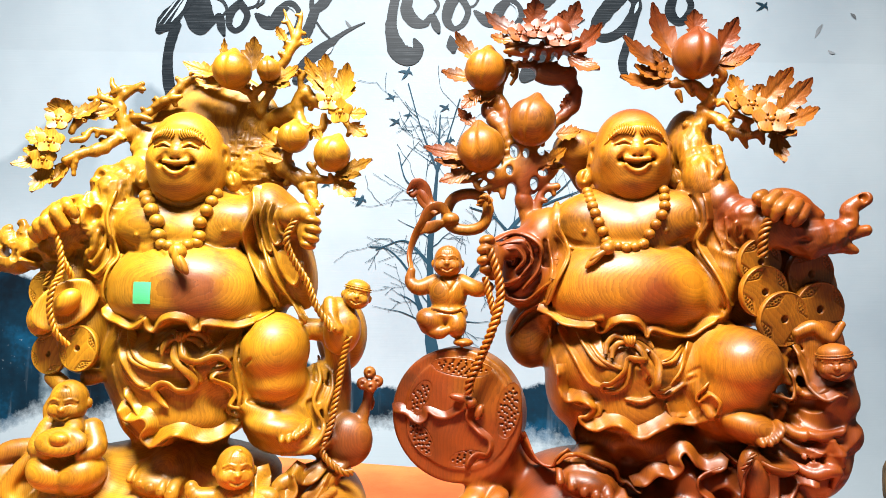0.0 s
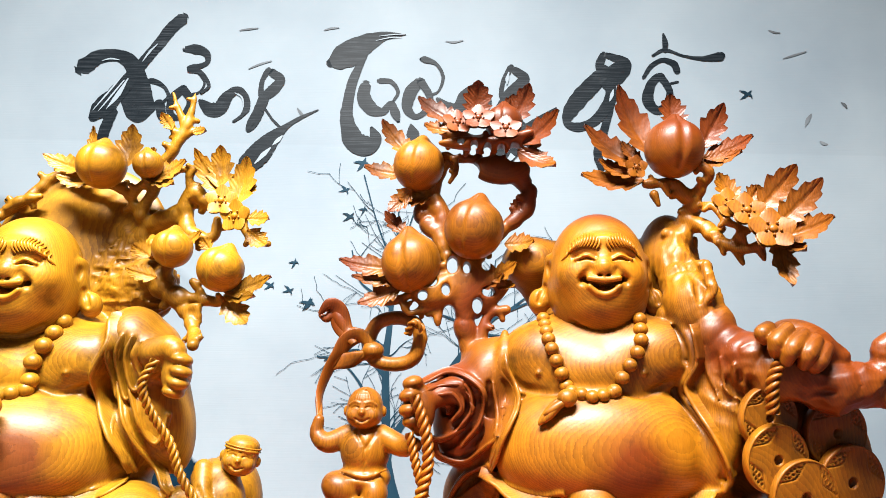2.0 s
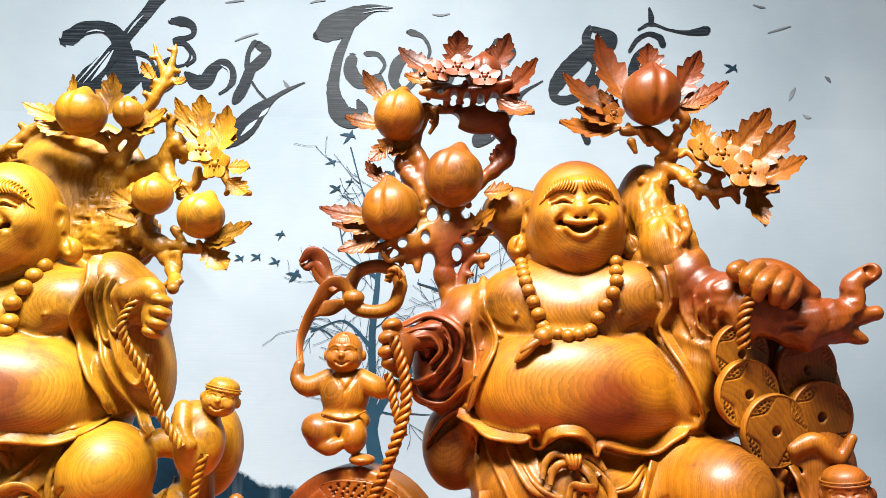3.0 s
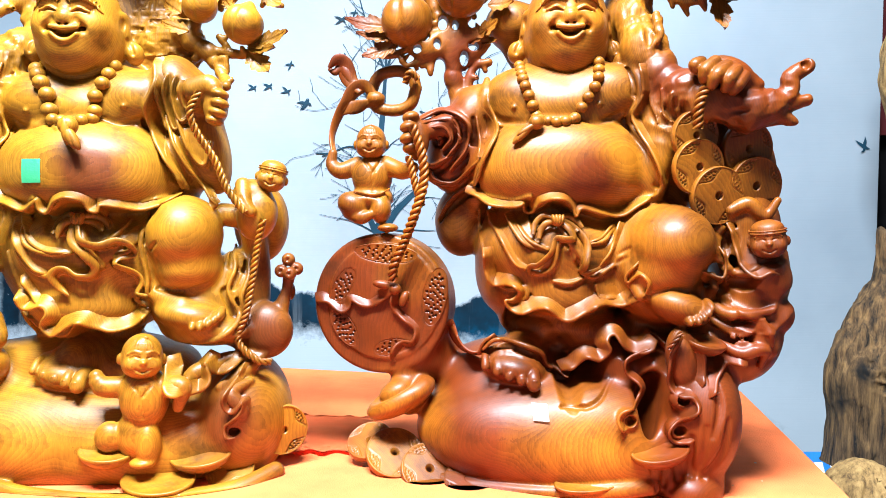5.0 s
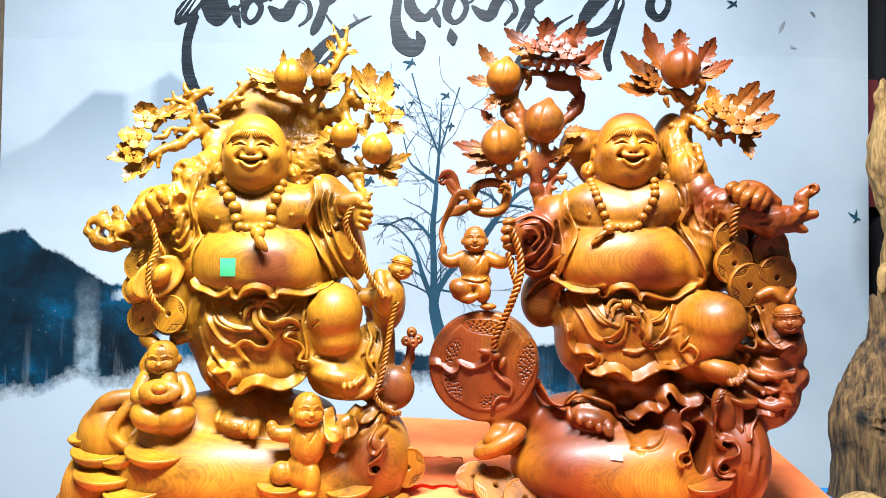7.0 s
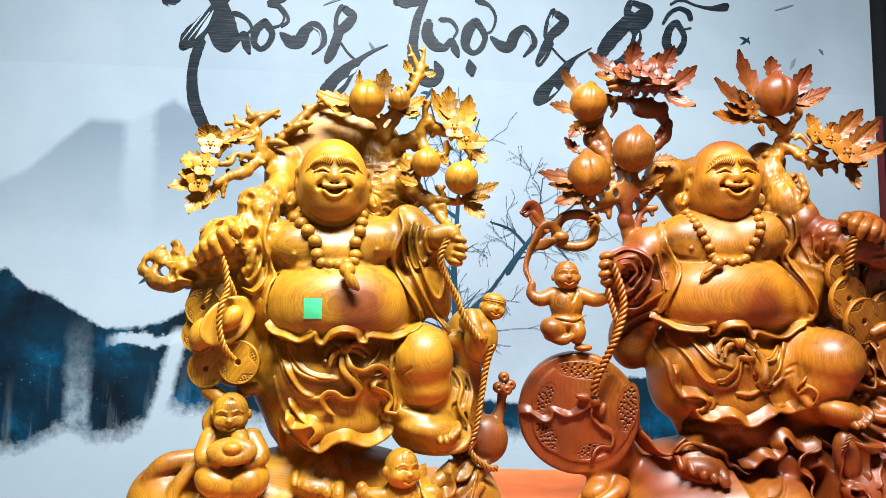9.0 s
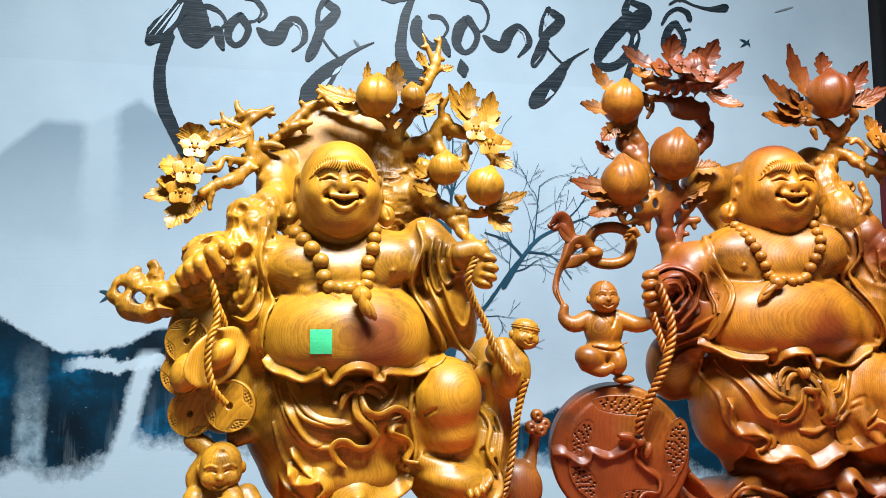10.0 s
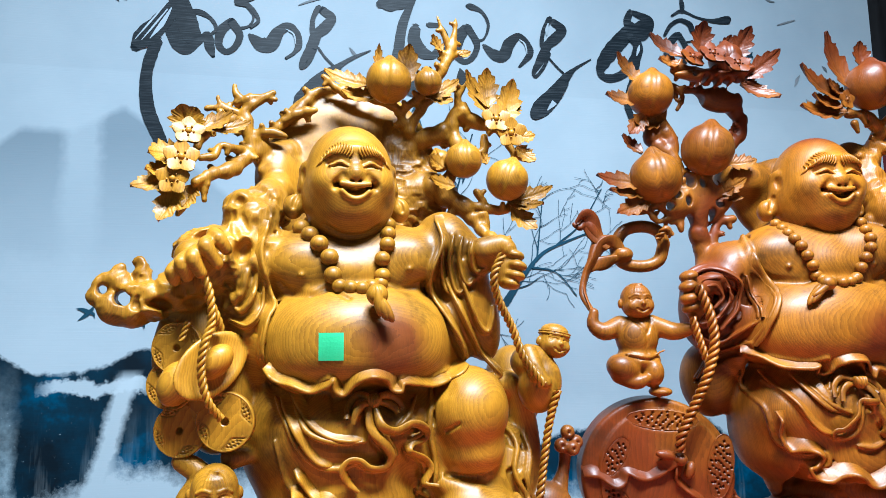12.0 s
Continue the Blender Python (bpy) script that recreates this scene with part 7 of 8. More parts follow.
    s.tube((-29.7, 0.5, 53.1), (-26.6, -1.3, 51.8), (-24.7, -3.8, 52.2), r=(1.6, 1.5, 1.0), k=0.5)
    s.ell((-35.2, 0, 45.8), (2.9, 2.6, 2.3), (0, 25, 0), k=0.5)
    s.ell((-30.4, -0.3, 45.1), (1.9, 2.6, 2.5), k=0.5)
    s.tube((-36, 0.2, 44.5), (-33.8, -1.4, 43.6), (-32.3, -1.8, 44.1), r=(1.2, 1.2, 0.9), k=0.4)
    s.ell((-29.1, -0.6, 41.9), (1.9, 2.0, 0.8), k=0.4)
    s.fold((-33.5, -1.5, 54), (-31.9, -1.9, 51.4), (-31.7, -1.9, 48.3), r=0.22, k=0.25, carve=True)
    s.fold((-30.1, -2.4, 54), (-31.7, -1.9, 51.4), r=0.22, k=0.25, carve=True)
    s.fold((-35, -1, 48.2), (-31.3, -2, 47.6), (-28.7, -2.8, 48.7), r=0.25, k=0.25)
    # gnarled bough on his shoulder, with the hand on it
    s.bough((13.8, -0.3, 84.4), (13.2, -2.1, 79.1), (14.2, -6.3, 72.1), (17.6, -10.3, 66), (22.8, -13.7, 62.8), (28.6, -15.2, 60.9), (31.9, -16.1, 61.3), r=(1.6, 2.6, 3.2, 3.3, 3.3, 3.0, 2.0), k=0.8)
    s.tube((31.1, -15.9, 61.3), (33.6, -16.6, 63.6), (34, -16.7, 66), (36.1, -17.3, 67.6), r=(2.0, 1.6, 1.4, 1.2), k=0.5)
    s.tube((31.9, -16.1, 61.3), (34.4, -16.8, 62), (36.1, -17.3, 62.4), r=(1.6, 1.2, 1.0), k=0.5)
    s.tube((32.3, -16.2, 60.8), (33.9, -16.7, 59.4), (34.7, -16.9, 59), r=(1.4, 0.9, 0.5), k=0.5)
    s.bough((13.7, -2.2, 81.3), (15.6, -2.7, 86), (15.5, -3.7, 87.9), (12.6, -3.9, 90.4), (8.9, -3.9, 90.4), r=(1.72, 1.33, 1.17, 0.94, 0.62), k=0.6)
    s.bough((15.6, -2.7, 85.5), (17.3, -5.2, 83.3), (18.8, -7.6, 80.6), (21.6, -9.3, 79.8), (23.4, -10.8, 80.9), r=(1.17, 0.94, 0.78, 0.7, 0.55), k=0.5)
    s.bough((15.8, -3.8, 87.3), (16.9, -5.1, 90.1), (17.4, -6.2, 91.9), (13.7, -5.2, 94.3), r=(0.94, 0.78, 0.7, 0.62), k=0.5)
    s.bough((15.3, -3.6, 86.8), (17.4, -6.2, 86.7), (18.9, -7.6, 84.2), (21.2, -9.2, 82.3), r=(0.7, 0.55, 0.55, 0.47), k=0.4)
    for c in ((17.9, -7.3, 81), (20.2, -8, 79.5), (20.3, -9, 81.9), (22.5, -9.6, 79.9), (9.9, -4.2, 88.7), (11.3, -4.6, 90.2)):
        s.tube(c, (c[0] + 0.6, c[1], c[2] - 1.6), r=(0.7, 0.35), k=0.4)
    for c, r in (((13.9, -10.3, 74.4), (1.0, 1.6, 2.4)), ((35.5, -18.1, 67.7), (0.6, 1.2, 0.8)), ((14.8, -13.5, 63.6), (1.4, 1.2, 0.9)), ((25.2, -18.3, 60.5), (1.8, 1.0, 0.6))):
        s.ell(c, r, k=0.5, carve=True)
    s.tube((15, -9.5, 77.1), (15.3, -10.7, 73.8), (13.9, -10.3, 71.6), r=(0.6, 0.8, 0.6), k=0.4)
    s.gnarl((25, -14.5, 62.5), (13, 8, 7), 0.45, 3.0, 7)
    s.gnarl((14.6, -5, 76), (5, 8, 11), 0.45, 2.6, 8, (1, 1, 1.6))
    s.ell((25.2, -14.3, 66.5), (4.4, 3.8, 2.7), (0, 28, 0), k=0.8)
    for a, b, c in (((20, -15.9, 68.2), (18.7, -17, 67.5), (19.1, -16.7, 66.8)), ((21.6, -17.4, 68), (19.7, -18.4, 66.4), (19.8, -17.8, 65.1)), ((23.3, -17.8, 67.3), (21.2, -19.2, 65.6), (20.7, -18.5, 64.1)), ((24.6, -18.2, 66.6), (23, -19.5, 65), (22.7, -18.8, 63.7)), ((25.9, -18, 65.7), (24.4, -19.1, 64.1), (24, -18.6, 63.3))):
        s.tube(a, b, c, r=(1.0, 1.05, 0.8), k=0.12)
    # sleeve under the bough
    s.ell((18.1, -6.4, 60.9), (5.4, 6, 6.5), k=2)
    for p, q, u in (((13.8, -10.3, 65.9), (14.1, -10.3, 62.5), (14.9, -10.5, 59.5)), ((15.1, -10.6, 64.6), (15.4, -10.7, 62), (16.3, -10.9, 59.5)), ((16.3, -10.9, 63.6), (16.6, -11, 61.5), (17.3, -11.2, 59.5)), ((17.4, -11.2, 62.6), (17.7, -11.3, 61), (18.2, -11.4, 59.5))):
        s.fold(p, q, u, r=0.45, k=0.4, out=0.2)
    s.ripple((16.9, -8.1, 60.7), (6, 10, 8), (19.7, -9.8, 65.1), 2.4, 0.35)
    # hanging coins' backing and gathered cloth
    s.ell((28.7, -7.3, 51.9), (7.8, 5, 9.4), k=1.5)
    s.ell((29.9, -8.6, 43.1), (6.6, 6, 6.6), k=1.5)
    s.ell((31.5, -9, 34.4), (6.1, 8, 10), k=1.5)
    s.ell((29.6, -8.5, 25.6), (7.3, 9, 9), k=1.5)
    for a, b, c, d in (((23.9, -13, 45.2), (25.1, -14.3, 42.5), (23.8, -13.9, 38.7), (25.8, -14.5, 36)), ((26.4, -13.6, 44.3), (26.7, -15.7, 40.8), (25.4, -15.4, 36.1), (28.2, -15.1, 33.4)), ((25, -14.2, 35.9), (27.8, -16, 35.3), (32, -15.2, 36.2), (32.3, -15.3, 33.5)), ((23.3, -13.8, 34.9), (24.5, -15.1, 29.6), (27.7, -16, 29), (31.9, -15.1, 29.8)), ((23.6, -14.9, 27.8), (26.4, -16.7, 26.4), (30.5, -15.8, 27.1), (31.8, -15.1, 24.3)), ((24.4, -15.1, 24.2), (27.1, -16.8, 22.8), (30.5, -15.8, 23.5), (30.4, -15.7, 20.8))):
        s.fold(a, b, c, d, r=(0.7, 1.2, 1.2, 0.6), k=0.5, out=0.4)
    s.tube((26.4, -13.7, 45.3), (28.9, -14.3, 46.3), (31.3, -15, 44.5), (33, -15.4, 46.9), r=(1.0, 1.2, 0.9, 0.6), k=0.5)
    s.ell((32.4, -14.3, 34.7), (3.5, 3.6, 3.7), k=0.6)
    s.ell((33.5, -13.6, 28.6), (3.3, 3.4, 3.3), k=0.6)
    for c in ((31.6, -15.1, 26.6), (30.5, -15.8, 24.9), (31.9, -15.1, 23.4)):
        s.ell(c, (1.8, 1.8, 1.5), k=0.6)
    # lower robe
    s.ell((1.1, -1.8, 38.5), (14.2, 10.5, 9.1), k=2.5)
    s.ell((2.3, -1.1, 31.2), (13.6, 10.5, 7.2), k=2.5)
    s.ell((-7.4, 2.5, 37.4), (5.7, 8, 10.4), (0, 10, 0), k=2)
    s.ell((5.7, 0, 25.5), (14.5, 9, 4.5), k=2.5)
    s.hem((-15.2, -3.4, 50.2), (-14.1, -4.7, 48.4), (-12.4, -6.2, 47.1), (-8.3, -8.3, 46.2), (-5.5, -10, 46.7), (-5.1, -11.1, 44.6), (-3.7, -11.5, 45.4), (-2, -12, 46.6), (0.3, -12.6, 45.7), (1.7, -13, 43.8), (2.4, -13.1, 45.2), (7, -13.4, 44), (10.8, -13.4, 44.8), (13.3, -13.1, 46.7), (16.2, -12.9, 47.4), fade=3.5, depth=0.6, lip=0.5)
    s.hem((-8.8, -7.1, 30.8), (-7.8, -7.4, 29.2), (-6.2, -8.8, 27.6), (-2.7, -10.8, 28.9), (0.6, -12.7, 27.3), (3.4, -13.4, 28.4), (5.5, -13, 29.7), (8.1, -13.7, 30.4), (11.1, -13.5, 29.8), (13.2, -13.1, 32.4), fade=6, depth=2.4, lip=0.7)
    for q in (((-12.7, -5.1, 45.2), (-12.6, -5.1, 38.5), (-11.2, -6.5, 33.7), (-8.6, -8.2, 32), (-6.3, -8.8, 32.4), (-5.8, -8.9, 30.6), (-7.7, -8.4, 29.8)), ((-11.4, -6.4, 43.6), (-8.7, -8.2, 37.8), (-4.7, -10.2, 34.8), (-1.9, -11, 35.8), (-1.1, -12.2, 39.8), (0.4, -12.6, 40.4), (2.3, -13.1, 37.8), (4.1, -12.6, 34.4), (6.3, -13.2, 34.9), (10, -13.2, 37.3)), ((9.9, -13.2, 43.1), (9.2, -13, 36.3), (10.1, -13.3, 33.9), (12, -13.7, 33), (12.6, -13.9, 34.8)), ((-8.3, -8.3, 44.7), (-6.1, -9.9, 40.4), (-2.9, -10.7, 38.6)), ((4.1, -12.6, 39.6), (6.6, -13.3, 40.3), (8.6, -12.8, 42.7)), ((5.2, -12.9, 32.9), (5.9, -13.1, 30.7)), ((-1.7, -12, 33.5), (0.8, -12.7, 33.2), (3.2, -13.4, 34))):
        s.fold(*q, r=(0.3, *(0.5,) * (len(q) - 2), 0.3), k=0.4, out=0.5, under=0.7)
    s.fold((-2, -12, 43.7), (-1.4, -12.1, 43.7), (-0.9, -12.3, 43.8), r=(0.6, 1.0, 0.6), k=0.3, out=0.6, under=0)
    for q in (((-2, -12, 43.9), (-3.6, -11.5, 43.9), (-4.8, -10.2, 42.4)), ((-2, -12, 43.4), (-3.4, -11.6, 42.9), (-4.3, -10.3, 41.7)), ((-0.9, -12.3, 43.8), (0.5, -12.6, 43.8), (2.2, -12.1, 42.9)), ((-1.1, -12.2, 43.5), (1.1, -12.8, 41.2), (2.8, -13.3, 38.2), (2.6, -12.2, 35.3)), ((-1.3, -12.1, 43.4), (0.6, -12.7, 40), (1.6, -12.9, 37.2))):
        s.fold(*q, r=(0.4, *(0.55,) * (len(q) - 2), 0.35), k=0.15, out=0.5, under=0)
    s.ripple((30.1, -11.7, 32.9), (7, 12, 14), (26.4, -11.6, 40.4), 3.4, 0.6)
    s.ell((14.7, -5.5, 38.6), (6.7, 8, 9.5), k=2)
    s.ell((17.5, -7.2, 31.5), (7.4, 7, 5.4), k=2)
    # raised knee, shin, foot
    s.ell((17.5, -11.2, 39.7), (6.9, 8, 6.5), (0, -10, 0), k=1.2)
    s.ell((16.4, -10, 35.2), (6.3, 7, 4.9), k=1.4)
    s.tube((12.1, -9.8, 40), (11, -11.5, 35.3), (12, -13.7, 31.5), r=(1.4, 1.3, 1.0), k=0.6)
    s.ell((18.2, -13.4, 29.7), (5.2, 5, 2.9), (0, 20, 0), k=1)
    for c in ((18.3, -17.4, 28.2), (19.4, -17.7, 28.4), (20.3, -17.6, 29), (21.1, -17.4, 29.6), (21.6, -17.2, 30.4)):
        s.ell(c, (0.72, 1.9, 0.85), (20, 0, 0), k=0.06)
    s.fold((8.7, -13.8, 36.5), (10, -14.2, 37.4), r=0.25, k=0.3, carve=True)
    s.fold((9, -13.9, 38), (10.5, -14.3, 39), r=0.25, k=0.3, carve=True)
    s.fold((13.4, -15.1, 31.7), (15.9, -15.8, 32.8), (18.7, -15.6, 32.4), r=0.4, k=0.4, carve=True)
    # sack under him
    s.ell((-1.8, 0, 6.7), (21.8, 15.5, 11.5), k=3)
    s.ell((8.2, -2.7, 5.7), (20.1, 15.5, 10.8), k=3)
    s.ell((7, -5.2, 10.5), (13, 11, 7.2), k=3)
    s.ell((-3.5, 3.5, 15.6), (16.3, 11, 6.9), k=3)
    s.ell((17.3, -3.2, 20.1), (12.5, 10, 5.6), k=3)
    s.ell((22.1, -7.5, 11.7), (7.7, 13, 12.5), k=2)
    s.ell((19.9, -7.9, 0.8), (7.3, 12, 5), k=1.6)
    s.ell((1.5, -1.9, -4.4), (27.3, 16, 2.8), k=1.5)
    s.tube((-24.7, -0.8, 1), (-19.7, -7.2, -0.4), (-11.5, -11.4, -0.4), (-2.4, -14.9, 0), (6.5, -17.3, 1.2), (13.1, -17, 1.8), r=(1.3, 1.3, 1.2, 1.3, 1.4, 1.4), k=0.7)
    # foot on the sack
    s.ell((-5.7, -4, 20.6), (4, 5, 3.8), k=1.5)
    s.ell((-7, -5.6, 18.4), (5.4, 5.5, 2.9), (0, 10, 0), k=0.9)
    s.foot((-5.8, -5, 21), (-4.6, -11.4, 16.5), (-1.95, 0.3, 0.5), (0.1, 2.8, 1.5), 1.05)
    # cloth of the sack's neck: a thin collar and scalloped layers
    s.fold((-12.6, -7.1, 21.7), (-10.5, -7.7, 23.4), (-6.7, -8.7, 22.8), (-3, -9.7, 21.3), (-1.7, -11, 19.1), (0.6, -12.7, 18.1), r=(0.4, 0.5, 0.6, 0.6, 0.5, 0.4), k=0.25, out=0.8, under=1.4)
    s.hem((-0.9, -12.3, 19.1), (0, -13.5, 18.1), (1.5, -13.9, 17.5), (3.5, -15.4, 20.7), (6.4, -16.3, 21.5), (8.2, -15.7, 24.9), (9.8, -16.2, 25.6), (12.2, -16.8, 22.5), (14.7, -17.5, 24.8), (17.9, -17.3, 22.6), (21.6, -17.4, 24.8), fade=5, depth=1.8, lip=0.8)
    s.fold((-0.4, -16, 13.6), (2.9, -16, 13.7), (5.6, -16, 14.9), (8.4, -16, 17.6), r=(0.35, 0.45, 0.4, 0.2), k=0.3, carve=True)
    s.ell((18.2, -15.6, 21.6), (2.6, 2.4, 5.2), (0, -8, 0), k=0.8)
    for c in ((17.4, -18, 15.7), (16.9, -18, 10.9), (9.4, -18, 12.2)):
        q = on_skin(s, (c,), 0.0)[0]
        s.ell(q, (1.7, 1.6, 1.7), k=0.6)
        s.ell((q[0] + 0.2, q[1] - 1.1, q[2]), (0.95, 1.8, 0.85), k=0.2, carve=True)
    s.ell((13.2, -11, 11.5), (2.2, 5.5, 7.5), (0, 12, 0), k=1.6, carve=True)
    for q in (((21.8, -15.5, 20.6), (22.6, -15.5, 15.4), (21.4, -15.5, 10.6)), ((24, -14, 13), (23.2, -14.5, 8), (21, -14.5, 3.6)), ((18.4, -16, 7.2), (18, -16.5, 4.2), (16, -16.5, 1.6))):
        s.fold(*q, r=(0.4, 0.7, 0.4), k=0.5, carve=True)
    for p, q in (((13, -17, 5.6), (13.7, -18.2, 1.7)), ((15.1, -17.6, 6.9), (15.2, -18.6, 2.1)), ((16.8, -18.1, 8.1), (17.3, -18.2, 2.8)), ((18.7, -17.6, 10.1), (19.3, -17.7, 3.6)), ((20.5, -17, 12), (20.4, -17, 5.6))):
        s.fold(p, q, r=0.35, k=0.6, carve=True)
    # drum: a thick round plate with four beaded fields
    s.disc((-29.5, 2.5, 28.5), 12.4, 3.4, (0, 0, -15), 0.8, k=0.4)
    s.disc((-29.5, -0.5, 28.9), 10.3, 0.9, (0, 0, -15), 0.3, k=0.3)
    for c, r, t in (((-29.6, -2.6, 32), (2.0, 1.0, 0.8), 10), ((-27.6, -3.2, 31.3), (1.1, 1.2, 1.0), 0), ((-26.1, -3.2, 29.6), (0.8, 0.9, 1.5), 20)):
        s.ell(c, r, (0, t, 0), k=0.25)
    # fields of small pits sunk into the drum
    fields = (((-29.4, 0, 37.4), 5.6, 1.7, -4), ((-20.8, 0, 30), 5.0, 2.1, 80), ((-37, 0, 31.6), 3.4, 1.6, 60), ((-36.8, 0, 24), 3.6, 1.9, -55), ((-28, 0, 20.9), 3.4, 1.5, 10))
    fields = [(on_skin(s, (c,), 0.0)[0], w, h, t) for c, w, h, t in fields]
    for c, w, h, t in fields:
        bits += pitted(c, w, h, (0, -t, 0), (0, 0, -15))
        s.ell(c, (w, 0.75, h), (0, -t, -15), k=0.05, carve=True)
    s.ell((-23.2, 3.8, 19.2), (7.3, 6, 5.5), k=2)
    # boat-shaped ingot and coins at the foot
    s.ell((-26.4, -2.4, 12.2), (6.6, 4.6, 2.6), (0, -28, 0), k=0.5)
    s.ell((-27.9, -3, 14.1), (5.6, 3.6, 1.5), (0, -28, 0), k=0.3, carve=True)
    s.ell((-27.4, -2.1, 13.3), (3.1, 2.6, 1.9), (0, -28, 0), k=0.3)
    s.ell((-25, 0.2, 13.3), (3.6, 3, 4.8), k=1)
    ingots = (((14, -18.3, 7.9), 4.6, 3.0, 2.6, -10), ((22.2, -16.5, 17.3), 2.8, 2.4, 2.4, -30), ((21.5, -16.8, 24.7), 3.2, 2.8, 2.2, 8), ((21.8, -16.4, 13.2), 3.0, 2.4, 1.8, -10), ((3.5, -16.4, 2.4), 5.6, 2.6, 1.8, -6))
    spot = (-3.9, -11.4, 12.7)
    bits.append(s.skin())
    bits += [dish(c, rx, ry, h, (16, t, 0)) for c, rx, ry, h, t in ingots]
    bits += bow(s, (-1.4, -12, 43.4), (((0.5, 0.4), (2.0, 0.7), (3.4, 0.0), (4.2, -1.2)), ((0.5, -0.3), (1.9, -0.4), (3.0, -1.1), (3.4, -1.9)), ((-0.5, 0.4), (-1.9, 0.6), (-3.2, -0.6), (-3.8, -2.4)), ((-0.5, -0.3), (-1.6, -0.6), (-2.4, -1.6), (-2.9, -3.0))))
    label_on(s, (0.33, 1.32, 0.765), spot, 2.4, 2.4, WHITE_PAPER, "small white paper price label stuck on the carved sack", "label", 0.35)
    # thin flaring edges: robe, sash, the sack's collar, ribbons on the drum
    bits.append(frill(s, ((-15.8, -5, 48.2), (-13.8, -6, 47.5), (-11.8, -8, 46), (-8.2, -10, 45.6), (-6.6, -11, 46), (-6.2, -12, 45), (-5.2, -12, 44.8), (-4.4, -13, 46), (-2.8, -13, 46.8), (-0.4, -13, 46.7), (1.2, -13, 45.3), (1.7, -13, 44.2), (2.6, -13, 45.4), (6.3, -13.5, 44.6), (9.6, -13.5, 44.4), (12, -13.5, 45.9), (14.5, -13, 47.5)), 1.3, 1.3, wave=0.1))
    bits.append(frill(s, ((-12.9, -6, 38.8), (-12.4, -6, 34.8), (-11.2, -7, 32.6), (-8.6, -8, 32.8), (-7, -9, 31.6), (-8, -9, 30.2), (-9.2, -8, 30), (-8.4, -8, 28.8), (-6.7, -9, 28.2), (-3.1, -11, 29.3), (0.2, -12.5, 27.3), (3, -13, 28.5), (5.8, -13, 29.9), (9.9, -13.5, 29.8), (12.4, -13.5, 31.8)), 1.9, 2.0, 0.35, 0.15))
    bits.append(frill(s, ((11.4, -13.5, 37), (9.8, -13, 34.6), (10, -13, 33.6), (11.4, -13.5, 35), (12.7, -14, 33.6), (12.4, -14, 31.8)), 0.8, 0.8))
    for q, u in ((((-1.5, -13, 43.7), (0.5, -13, 42.1), (1.2, -13, 40.4), (-0.3, -13, 40.3), (-1.5, -13, 40.3), (-2.2, -12, 38.2), (-4.2, -11, 36.1), (-5.6, -10, 35.7), (-5.4, -10, 34.4)), 1), (((-1, -13, 43.7), (1.3, -13, 42.2), (3.3, -13, 39.8), (3, -13, 36.6), (2.8, -13, 35.2), (3.8, -13, 34.9), (5.8, -13.5, 35.8)), -1)):
        bits.append(ribbon(on_skin(s, q, 0.7), (0.4, *(0.68,) * (len(q) - 2), 0.15), 25 * u, 30 * u, 0.35))
